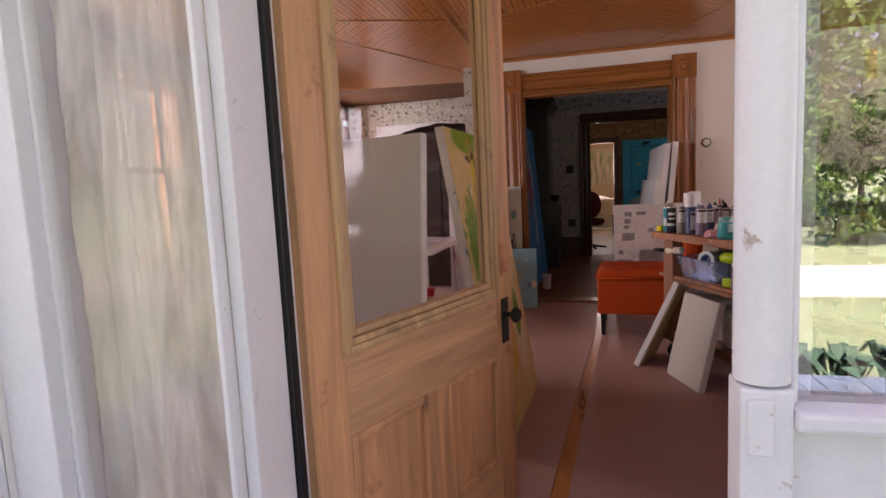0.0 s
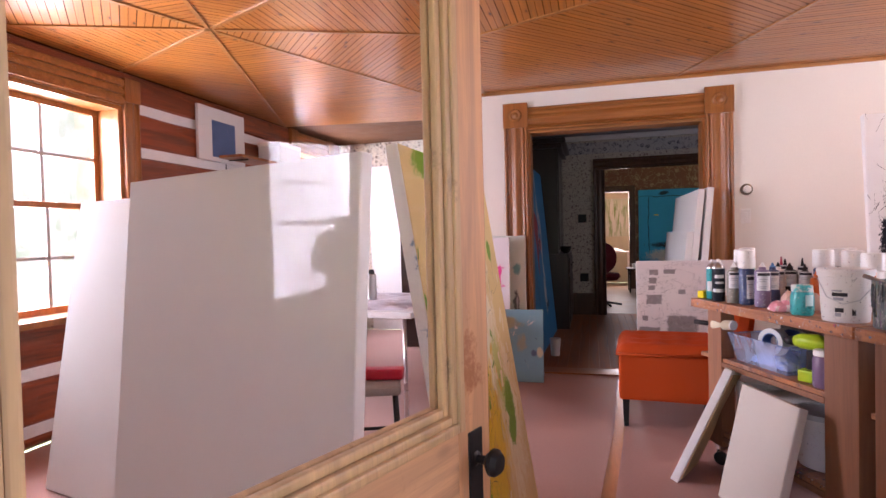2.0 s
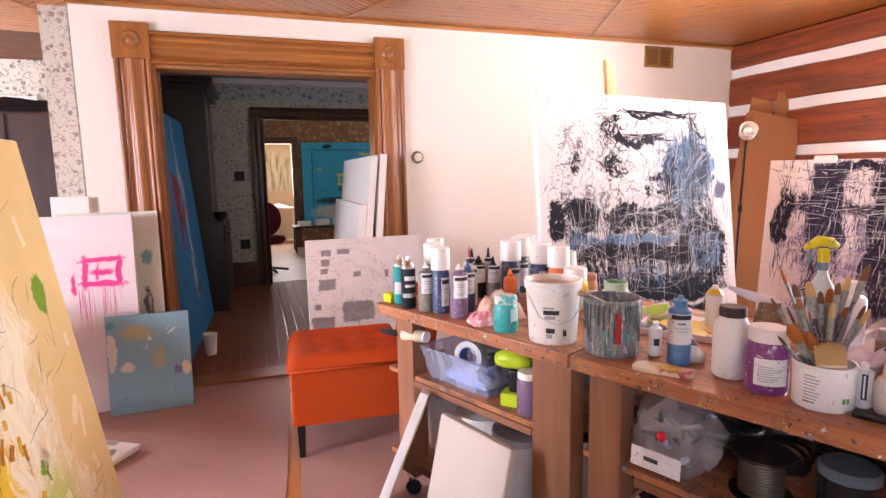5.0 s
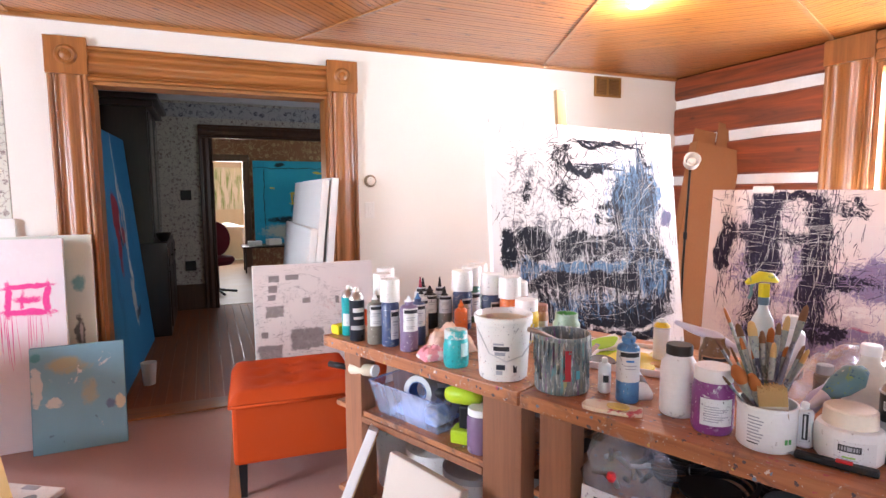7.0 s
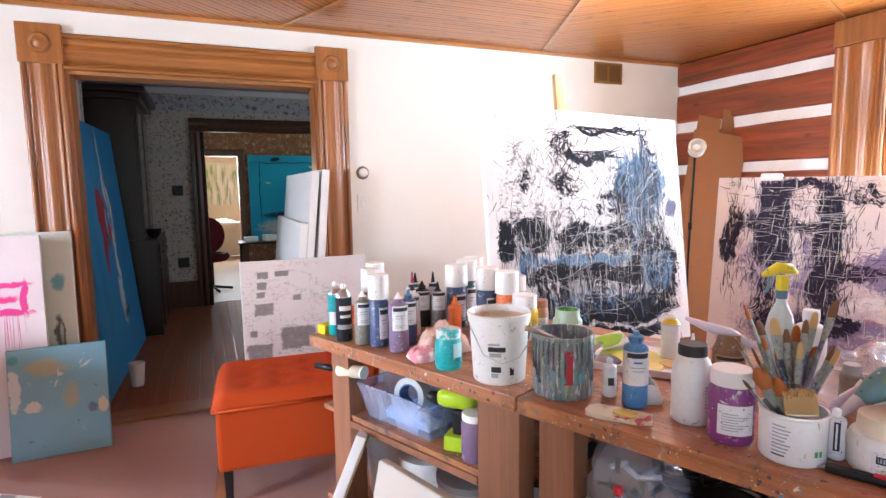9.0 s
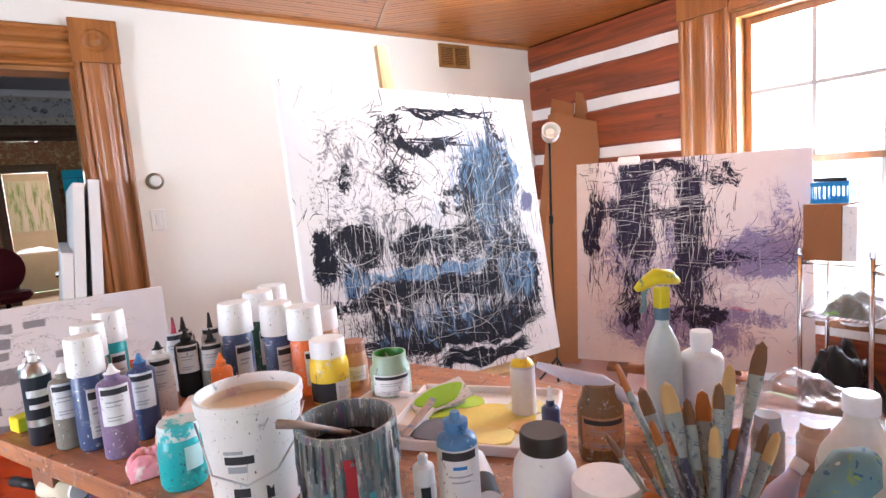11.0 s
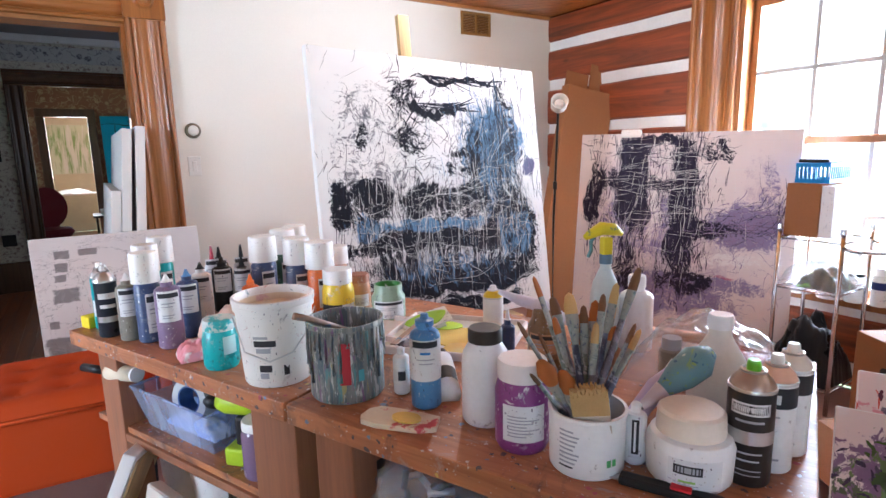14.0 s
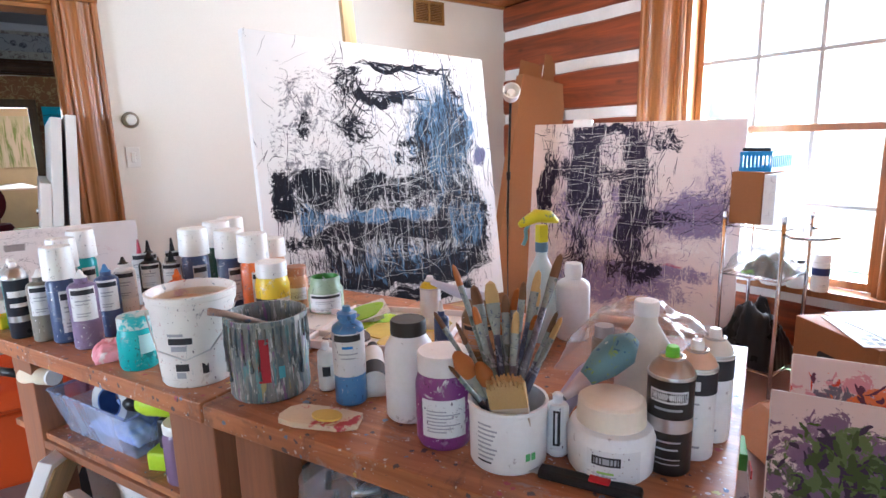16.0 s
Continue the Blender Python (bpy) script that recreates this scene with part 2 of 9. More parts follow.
def canvas_paint(name, base, layers, ground=1.0, gloss=0.55):
    """An abstract painting in local metres (x across, z up, 0 at the canvas's middle).
    layers: (kind, colour, centre x, centre z, half width, half height, stretch x, stretch z, scale, edge, strength)."""
    m, nt, b = nodes_of(name)
    tc = nt.nodes.new("ShaderNodeTexCoord")
    sepv = nt.nodes.new("ShaderNodeSeparateXYZ")
    link(nt, tc.outputs["Object"], sepv.inputs[0])
    px, pz = sepv.outputs[0], sepv.outputs[2]
    col = mix(nt, noise_tex(nt, tex_coord(nt), 7 * ground, 5), shade(base, 0.9), shade(base, 1.05))
    height = noise_tex(nt, tex_coord(nt), 120, 3)
    for i, (kind, lc, cx, cz, hw, hh, sx, sz, sc, edge, strength) in enumerate(layers):
        mp = nt.nodes.new("ShaderNodeMapping")
        mp.inputs["Scale"].default_value, mp.inputs["Location"].default_value = (sx, 1, sz), (i * 2.31, i, i * 1.7)
        mp.inputs["Rotation"].default_value = (0, (i * 0.35) % 0.5 - 0.25, 0)
        link(nt, tc.outputs["Object"], mp.inputs["Vector"])
        n = noise_tex(nt, mp.outputs[0], sc, 6, 0.68, 0.6)
        dx = math_node(nt, "DIVIDE", math_node(nt, "SUBTRACT", px, cx), hw)
        dz = math_node(nt, "DIVIDE", math_node(nt, "SUBTRACT", pz, cz), hh)
        r = math_node(nt, "ADD", math_node(nt, "MULTIPLY", dx, dx), math_node(nt, "MULTIPLY", dz, dz))
        inside = math_node(nt, "SUBTRACT", 1.0, r)
        if kind == "blob":
            val = math_node(nt, "ADD", inside, math_node(nt, "MULTIPLY", math_node(nt, "SUBTRACT", n, 0.5), 4.0))
            mask = remap(nt, val, 0.0, edge, 0.0, strength)
        elif kind == "patch":
            far = math_node(nt, "MAXIMUM", math_node(nt, "ABSOLUTE", dx), math_node(nt, "ABSOLUTE", dz))
            val = math_node(nt, "ADD", math_node(nt, "SUBTRACT", 1.0, far), math_node(nt, "MULTIPLY", math_node(nt, "SUBTRACT", n, 0.5), 0.9))
            mask = math_node(nt, "MULTIPLY", remap(nt, val, 0.0, edge), remap(nt, n, 0.25, 0.5, strength * 0.7, strength))
        elif kind == "fleck":
            mask = math_node(nt, "MULTIPLY", remap(nt, n, 0.64, 0.64 + edge, 0.0, strength), remap(nt, inside, -0.1, 0.3))
        elif kind == "dry":
            n2 = noise_tex(nt, mp.outputs[0], sc * 6.0, 8, 0.75, 0.3)
            val = math_node(nt, "ADD", math_node(nt, "MULTIPLY", inside, 0.17), math_node(nt, "ADD", math_node(nt, "MULTIPLY", n, 0.55), math_node(nt, "MULTIPLY", n2, 0.45)))
            mask = remap(nt, val, 0.56, 0.56 + edge, 0.0, strength)
        elif kind == "mass":
            val = math_node(nt, "ADD", math_node(nt, "MULTIPLY", inside, 0.16), n)
            mask = remap(nt, val, 0.56, 0.56 + edge, 0.0, strength)
        else:
            near = math_node(nt, "ABSOLUTE", math_node(nt, "SUBTRACT", n, 0.5))
            mask = math_node(nt, "MULTIPLY", remap(nt, near, 0.0, edge, strength, 0.0), remap(nt, inside, -0.2, 0.3))
        col = mix(nt, mask, col, lc)
    link(nt, col, b.inputs["Base Color"])
    b.inputs["Roughness"].default_value = gloss
    bump(nt, b, height, 0.25)
    return m


def gesture(name, base, layers, gloss=0.45, mottle=0.10, warp=0.05, thin=0.0, broken=False):
    """Dry-brushed paint in broken masses that run into each other, in local metres.
    layers: (colour, masses, drag, break-up, edge, strength); a mass is (x, z, half width, half height, density);
    drag is "h", "v" or "n" for the way the brush went."""
    m, nt, b = nodes_of(name)
    tc = nt.nodes.new("ShaderNodeTexCoord")
    wn = nt.nodes.new("ShaderNodeTexNoise")
    wn.inputs["Scale"].default_value, wn.inputs["Detail"].default_value = 5.0, 3
    link(nt, tc.outputs["Object"], wn.inputs["Vector"])
    ws = nt.nodes.new("ShaderNodeVectorMath")
    ws.operation = "MULTIPLY_ADD"
    ws.inputs[1].default_value, ws.inputs[2].default_value = (warp * 4, 0, warp * 4), (-warp * 2, 0, -warp * 2)
    link(nt, wn.outputs["Color"], ws.inputs[0])
    wa = nt.nodes.new("ShaderNodeVectorMath")
    wa.operation = "ADD"
    link(nt, tc.outputs["Object"], wa.inputs[0])
    link(nt, ws.outputs[0], wa.inputs[1])
    sepv = nt.nodes.new("ShaderNodeSeparateXYZ")
    link(nt, wa.outputs[0], sepv.inputs[0])
    px, pz = sepv.outputs[0], sepv.outputs[2]
    col = mix(nt, noise_tex(nt, tex_coord(nt), 6, 6), shade(base, 1 - mottle), shade(base, 1 + mottle * 0.4))
    relief = noise_tex(nt, tex_coord(nt), 150, 3)
    for i, (lc, masses, drag, amp, edge, strength) in enumerate(layers):
        field = None
        for cx, cz, hw, hh, k in masses:
            dx = math_node(nt, "ABSOLUTE", math_node(nt, "DIVIDE", math_node(nt, "SUBTRACT", px, cx), hw))
            dz = math_node(nt, "ABSOLUTE", math_node(nt, "DIVIDE", math_node(nt, "SUBTRACT", pz, cz), hh))
            d = math_node(nt, "SQRT", math_node(nt, "ADD", math_node(nt, "POWER", dx, 2.4), math_node(nt, "POWER", dz, 2.4)))
            f = remap(nt, d, 0.55, 1.75, k * 0.62 - thin, -0.72 - thin) if broken else remap(nt, d, 0.0, 2.3, k * 1.25 - thin, -0.35 - thin)
            field = f if field is None else math_node(nt, "MAXIMUM", field, f)
        mp = nt.nodes.new("ShaderNodeMapping")
        mp.inputs["Scale"].default_value = {"h": (0.28, 1, 2.2), "v": (2.2, 1, 0.28), "n": (1, 1, 1)}[drag]
        mp.inputs["Location"].default_value = (i * 2.31, i, i * 1.7)
        link(nt, wa.outputs[0], mp.inputs["Vector"])
        big = noise_tex(nt, mp.outputs[0], 8.0, 8, 0.78, 0.15)
        fine = noise_tex(nt, mp.outputs[0], 46.0, 6, 0.75, 0.1)
        hair = noise_tex(nt, mp.outputs[0], 105.0, 5, 0.7, 0.4)
        n = math_node(nt, "ADD", math_node(nt, "MULTIPLY", big, 0.42), math_node(nt, "ADD", math_node(nt, "MULTIPLY", fine, 0.34), math_node(nt, "MULTIPLY", hair, 0.24)))
        val = math_node(nt, "ADD", field, math_node(nt, "MULTIPLY", math_node(nt, "SUBTRACT", n, 0.5), amp))
        mask = remap(nt, val, 0.0, edge, 0.0, strength)
        tone = mix(nt, fine, shade(lc, 0.7), shade(lc, 1.35))
        col = mix(nt, mask, col, tone)
        relief = math_node(nt, "ADD", relief, math_node(nt, "MULTIPLY", mask, 0.5))
    link(nt, col, b.inputs["Base Color"])
    b.inputs["Roughness"].default_value = gloss
    b.inputs["Specular IOR Level"].default_value = 0.14
    bump(nt, b, relief, 0.3)
    return m


def clear(name, tint=(1, 1, 1), rough=0.0, alpha=0.0, base=0.05):
    """Thin glass or plastic film: mostly see-through with a glossy skin."""
    m, nt, b = nodes_of(name)
    out = nt.nodes["Material Output"]
    tr, gl, mx, lw = (nt.nodes.new(k) for k in ("ShaderNodeBsdfTransparent", "ShaderNodeBsdfGlossy", "ShaderNodeMixShader", "ShaderNodeLayerWeight"))
    tr.inputs[0].default_value = (*tint, 1)
    gl.inputs["Roughness"].default_value = rough
    lw.inputs["Blend"].default_value = 0.5
    steep = math_node(nt, "POWER", lw.outputs["Facing"], 4.0)
    link(nt, remap(nt, steep, 0.0, 1.0, base, 1.0), mx.inputs[0])
    link(nt, tr.outputs[0], mx.inputs[1])
    link(nt, gl.outputs[0], mx.inputs[2])
    last = mx.outputs[0]
    if alpha:
        di, m2 = nt.nodes.new("ShaderNodeBsdfDiffuse"), nt.nodes.new("ShaderNodeMixShader")
        di.inputs[0].default_value = (*tint, 1)
        fac = remap(nt, noise_tex(nt, tex_coord(nt, (1, 1, 0.25)), 7, 5, 0.6, 1.0), 0.3, 0.7, alpha * 0.5, min(1, alpha * 1.5))
        link(nt, fac, m2.inputs[0])
        link(nt, last, m2.inputs[1])
        link(nt, di.outputs[0], m2.inputs[2])
        last = m2.outputs[0]
    link(nt, last, out.inputs["Surface"])
    return m


WHITE = (0.80, 0.79, 0.77)
mat_wall = plain("cream wall paint", (0.80, 0.76, 0.69), 0.6, var=0.03, scale=2.0, grain=220, relief=0.05)
mat_trim = wood("varnished oak trim", (0.33, 0.118, 0.025), 2, 0.36, 0.22)
mat_trim_x = wood("varnished oak trim across", (0.33, 0.118, 0.025), 0, 0.36, 0.22)
mat_trim_dull = wood("dull oak jamb", (0.36, 0.145, 0.036), 0, 0.7, 0.0)
mat_dark_trim = wood("dark stained trim", (0.085, 0.035, 0.016), 2, 0.35, 0.3)
mat_ceiling = boards("varnished pine boards", (0.56, 0.205, 0.036))
mat_batten = wood("pine batten", (0.45, 0.19, 0.055), 0, 0.3, 0.4)
# dark colour standing in for groove and vent shade; also used on the roof
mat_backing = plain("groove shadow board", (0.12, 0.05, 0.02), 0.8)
mat_door = wood("stripped pine door", (0.60, 0.30, 0.135), 2, 0.55, 0.0, var=0.34, knots=0.7, wear=((0.36, 0.13, 0.04), 3.0, 0.58))
mat_door_x = wood("stripped pine rail", (0.62, 0.33, 0.16), 0, 0.55, 0.0, var=0.34, knots=0.7, wear=((0.42, 0.2, 0.09), 3.0, 0.63))
mat_moulding = wood("worn pale moulding", (0.55, 0.33, 0.15), 2, 0.55, 0.0, var=0.3, wear=((0.34, 0.2, 0.09), 8.0, 0.6))
mat_log = wood("red stained log", (0.245, 0.050, 0.011), 1, 0.5, 0.1, var=0.6, knots=0.6)
mat_chink = plain("white chinking", (0.78, 0.76, 0.73), 0.85, relief=0.6, grain=50)
mat_white = plain("chalky white paint", (0.74, 0.725, 0.71), 0.55, var=0.07, stain=((0.42, 0.35, 0.28), 14.0, 0.66))
mat_strip = plain("black weatherstrip", (0.012, 0.012, 0.013), 0.5)
mat_paper = plain("red rosin paper", (0.40, 0.235, 0.20), 0.42, var=0.10, scale=1.6, grain=70, relief=0.1, stain=((0.46, 0.33, 0.29), 5.0, 0.70))
mat_floor = wood("orange varnished floor", (0.46, 0.18, 0.05), 1, 0.3, 0.4)
mat_floor_dark = wood("dark polished floorboard", (0.31, 0.100, 0.034), 1, 0.6, 0.0)
mat_canvas = plain("primed white canvas", (0.80, 0.79, 0.76), 0.8, var=0.03, grain=400, relief=0.15)
mat_linen = plain("unprimed beige panel", (0.56, 0.50, 0.43), 0.7, var=0.06, grain=300, relief=0.12)
mat_canvas_old = plain("pale grey canvas", (0.74, 0.74, 0.70), 0.8, var=0.05, grain=400, relief=0.15)
mat_glass = clear("window glass", base=0.07)
mat_glass_old = clear("old reflective glass", base=0.34)
mat_glass_dull = clear("dusty glass", base=0.02, rough=0.12)
mat_glass_door = clear("door glass", base=0.007)
mat_metal = plain("chrome wire", (0.62, 0.62, 0.64), 0.18, 1.0, var=0.05)
mat_iron = plain("dark iron", (0.03, 0.026, 0.024), 0.42, 0.6)
mat_black = plain("black plastic", (0.014, 0.014, 0.015), 0.4, var=0.2)
mat_white_plastic = smeared("white plastic", (0.79, 0.77, 0.73), [(0.55, 0.50, 0.46), (0.16, 0.15, 0.17), (0.42, 0.12, 0.12), (0.16, 0.24, 0.28)], 0.38, 260.0, 0.035, 0.64)
mat_label = smeared("paper label", (0.70, 0.70, 0.70), [(0.34, 0.31, 0.36), (0.14, 0.12, 0.15), (0.45, 0.40, 0.36)], 0.55, 220.0, 0.10, 0.62)
mat_ink = plain("printed ink", (0.03, 0.03, 0.035), 0.5)
mat_grey_ink = plain("grey print", (0.36, 0.37, 0.40), 0.6)
mat_card = plain("brown cardboard", (0.28, 0.115, 0.043), 0.75, var=0.1, relief=0.1)
mat_orange = plain("orange upholstery", (0.52, 0.066, 0.007), 0.85, var=0.08, grain=500, relief=0.4)
mat_bench = worktop("paint spattered bench top")
mat_post = wood("brown stained post", (0.28, 0.115, 0.054), 2, 0.5, 0.1, var=0.25, wear=((0.62, 0.58, 0.54), 60.0, 0.74))
mat_can = crusted("drip covered can")


# ---- building helpers ----
def bm_box(bm, x0, x1, y0, y1, z0, z1, bev=0.0):
    r = bmesh.ops.create_cube(bm, size=1.0)
    bmesh.ops.scale(bm, vec=(abs(x1 - x0), abs(y1 - y0), abs(z1 - z0)), verts=r["verts"])
    bmesh.ops.translate(bm, vec=((x0 + x1) / 2, (y0 + y1) / 2, (z0 + z1) / 2), verts=r["verts"])
    if bev:
        edges = list({e for v in r["verts"] for e in v.link_edges})
        bmesh.ops.bevel(bm, geom=edges, offset=bev, segments=2, affect="EDGES", profile=0.6)
    return bm


def box(*a, bev=0.0):
    return bm_box(bmesh.new(), *a, bev=bev)


def crisp(bm, degrees=38):
    """Shade smooth but for the edges that turn sharply."""
    for f in bm.faces:
        f.smooth = True
    for e in bm.edges:
        if len(e.link_faces) == 2 and e.calc_face_angle(0.0) > radians(degrees):
            e.smooth = False
    return bm


def lathe(profile, seg=28, ox=0.0, oy=0.0, oz=0.0, wobble=0.0):
    """Turn a profile of (radius, height) round z; closed at both ends where the radius is 0."""
    bm, rings = bmesh.new(), []
    for r, z in profile:
        if r < 1e-6:
            rings.append([bm.verts.new((ox, oy, oz + z))])
        else:
            ring = []
            for i in range(seg):
                a = 2 * math.pi * i / seg
                k = r * (1 + wobble * math.sin(3 * a + z * 40))
                ring.append(bm.verts.new((ox + k * math.cos(a), oy + k * math.sin(a), oz + z)))
            rings.append(ring)
    for a, b in zip(rings, rings[1:]):
        for i in range(seg):
            j = (i + 1) % seg
            if len(a) == 1 and len(b) > 1:
                bm.faces.new((a[0], b[j], b[i]))
            elif len(b) == 1 and len(a) > 1:
                bm.faces.new((a[i], a[j], b[0]))
            elif len(a) > 1:
                bm.faces.new((a[i], a[j], b[j], b[i]))
    bmesh.ops.recalc_face_normals(bm, faces=bm.faces)
    return crisp(bm)


def tube(points, r, seg=8, taper=None):
    bm, rings = bmesh.new(), []
    pts = [Vector(p) for p in points]
    for i, p in enumerate(pts):
        d = (pts[min(i + 1, len(pts) - 1)] - pts[max(i - 1, 0)]).normalized()
        q = d.to_track_quat("Z", "Y").to_matrix()
        rr = r if taper is None else taper[i]
        rings.append([bm.verts.new(p + q @ Vector((rr * math.cos(2 * math.pi * k / seg), rr * math.sin(2 * math.pi * k / seg), 0))) for k in range(seg)])
    for a, b in zip(rings, rings[1:]):
        for k in range(seg):
            bm.faces.new((a[k], a[(k + 1) % seg], b[(k + 1) % seg], b[k]))
    bm.faces.new(rings[0][::-1])
    bm.faces.new(rings[-1])
    return crisp(bm, 60)


def wrap(r, z0, z1, a0, a1, seg=14):
    """A curved patch on a cylinder round z, between two angles."""
    bm = bmesh.new()
    vs = [(bm.verts.new((r * math.cos(a), r * math.sin(a), z0)), bm.verts.new((r * math.cos(a), r * math.sin(a), z1)))
          for a in (a0 + (a1 - a0) * i / seg for i in range(seg + 1))]
    for (p, q), (s, t) in zip(vs, vs[1:]):
        f = bm.faces.new((p, s, t, q))
        f.smooth = True
    return bm


def plate(points, z0, z1):
    """A flat plate from a ring of (x, y), with thickness."""
    bm = bmesh.new()
    lo, hi = [bm.verts.new((x, y, z0)) for x, y in points], [bm.verts.new((x, y, z1)) for x, y in points]
    bm.faces.new(lo[::-1])
    bm.faces.new(hi)
    n = len(points)
    for i in range(n):
        bm.faces.new((lo[i], lo[(i + 1) % n], hi[(i + 1) % n], hi[i]))
    bmesh.ops.recalc_face_normals(bm, faces=bm.faces)
    return bm


def crumple(w, d, h, seed, n=14, amp=1.0):
    """A crumpled sheet or bag with soft bulges and sharp creases, local to its base."""
    bm = bmesh.new()
    n = max(28, n)
    bmesh.ops.create_grid(bm, x_segments=n, y_segments=n, size=0.5)
    for v in bm.verts:
        x, y = v.co.x, v.co.y
        k = 0.7 * noise.noise(Vector((x * 4 + seed, y * 4, seed)))
        crease = 1 - abs(noise.noise(Vector((x * 7 + seed * 2, y * 7, 3)))) * 2.2
        fine = 1 - abs(noise.noise(Vector((x * 15, y * 15 + seed, 8)))) * 2.0
        k += 0.30 * crease + 0.14 * fine
        dome = math.sqrt(max(0.0, 1 - (2 * x) ** 2) * max(0.0, 1 - (2 * y) ** 2))
        v.co = Vector((x * w * (1 + 0.12 * k), y * d * (1 + 0.12 * k), max(0.002, h * dome * (0.62 + amp * 0.38 * k))))
    return crisp(bm, 48)


def mesh_of(name, bm, material):
    me = bpy.data.meshes.new(name)
    bm.to_mesh(me)
    bm.free()
    me.materials.append(material)
    return me


def part(name, bm, material, parent, label="", m=None):
    ob = new(name, mesh_of(name, bm, material))
    ob.parent = parent
    if m is not None:
        ob.matrix_basis = m
    return tagged(ob, label)


def thing(name, label, category, m=None, group="", kind=""):
    ob = new(name)
    ob.empty_display_size = 0.1
    if m is not None:
        ob.matrix_basis = m
    return tagged(ob, label, category, group, kind)


def single(name, bm, material, label, category, m=None, group="", kind=""):
    ob = new(name, mesh_of(name, bm, material))
    if m is not None:
        ob.matrix_basis = m
    return tagged(ob, label, category, group, kind)


def structure(name, bm, material, label, category, m=None):
    return single(name, bm, material, label, category, m, kind="structure")


# ---- the shell of the house ----
WEST, EAST, SOUTH, NORTH, WING, TOP = -3.15, 4.16, 1.45, 6.035, 8.0, 2.455

# floor of the studio: varnished boards under paper
bm = bmesh.new()
bm_box(bm, WEST, EAST, 1.2, WING, -0.12, -0.004)
structure("floor", bm, mat_floor, "orange varnished wooden floor under paper sheets", "floor")
sheet_west = plate([(WEST + 0.01, 1.47), (-0.09, 1.47), (0.075, 3.46), (0.20, 4.70), (0.285, 6.03), (-0.85, 6.03), (-0.86, 7.98), (WEST + 0.01, 7.98)], -0.004, 0.0)
structure("floor_paper_1", sheet_west, mat_paper, "red-brown rosin paper sheet covering the floor", "floor covering")
sheet_east = plate([(-0.02, 1.47), (EAST - 0.01, 1.47), (EAST - 0.01, 6.03), (0.355, 6.03), (0.262, 4.70), (0.142, 3.46)], -0.004, 0.0)
structure("floor_paper_2", sheet_east, mat_paper, "red-brown rosin paper sheet covering the floor", "floor covering")

# north wall with the wide doorway
OX0, OX1, OZ = -0.43, 0.975, 2.10
bm = bmesh.new()
bm_box(bm, -0.85, OX0, NORTH, NORTH + 0.16, 0, TOP)
bm_box(bm, OX1, EAST + 0.3, NORTH, NORTH + 0.16, 0, TOP)
bm_box(bm, OX0, OX1, NORTH, NORTH + 0.16, OZ, TOP)
structure("wall_north", bm, mat_wall, "cream painted plaster wall with a wide doorway", "wall")
structure("wall_return", box(-0.86, -0.70, NORTH + 0.163, WING, 0, TOP), mat_wall, "cream painted return wall of the side wing", "wall")


def moulded(width, n=56):
    """Section of the fluted casing as (across, proud): beads at both edges, hollows and a raised middle."""
    pts = [(0.0, 0.0)]
    for i in range(n + 1):
        f = i / n
        if f < 0.13 or f > 0.87:
            g = f / 0.13 if f < 0.13 else (1 - f) / 0.13
            d = 0.020 + 0.013 * math.sqrt(max(0.0, 1 - (2 * g - 1) ** 2))
        elif f < 0.17 or f > 0.83:
            d = 0.017
        elif 0.40 < f < 0.60:
            d = 0.019 + 0.010 * math.sqrt(max(0.0, 1 - ((f - 0.5) / 0.1) ** 2))
        else:
            g = (f - 0.17) / 0.23 if f < 0.5 else (0.83 - f) / 0.23
            d = 0.031 - 0.014 * math.sin(math.pi * min(1.0, g * 0.9 + 0.1)) - 0.006 * g
        pts.append((f * width, d))
    return pts + [(width, 0.0)]


def casing_leg(x0, x1, y, z0, z1):
    """A moulded casing board facing -y."""
    bm = bmesh.new()
    sec = moulded(x1 - x0)
    lo, hi = [[bm.verts.new((x0 + a, y - d, z)) for a, d in sec] for z in (z0, z1)]
    for i in range(len(sec) - 1):
        bm.faces.new((lo[i], lo[i + 1], hi[i + 1], hi[i]))
    bm.faces.new(lo[::-1])
    bm.faces.new(hi)
    bmesh.ops.recalc_face_normals(bm, faces=bm.faces)
    return crisp(bm, 42)


def casing_head(x0, x1, y, z0, z1):
    bm = bmesh.new()
    sec = moulded(z1 - z0)
    lo, hi = [[bm.verts.new((x, y - d, z0 + a)) for a, d in sec] for x in (x0, x1)]
    for i in range(len(sec) - 1):
        bm.faces.new((lo[i], lo[i + 1], hi[i + 1], hi[i]))
    bm.faces.new(lo[::-1])
    bm.faces.new(hi)
    bmesh.ops.recalc_face_normals(bm, faces=bm.faces)
    return crisp(bm, 42)


def rosette_block(cx, cz, s, y):
    bm = box(cx - s / 2, cx + s / 2, y - 0.040, y, cz - s / 2, cz + s / 2, bev=0.004)
    disc = lathe([(0, 0.012), (0.010, 0.012), (0.020, 0.005), (0.030, 0.003), (0.036, 0.010), (0.046, 0.012), (0.054, 0.006), (0.058, 0)], 32)
    bmesh.ops.transform(disc, matrix=pose(cx, y - 0.040, cz, 90), verts=disc.verts)
    me = bpy.data.meshes.new("tmp")
    disc.to_mesh(me)
    bm.from_mesh(me)
    return bm


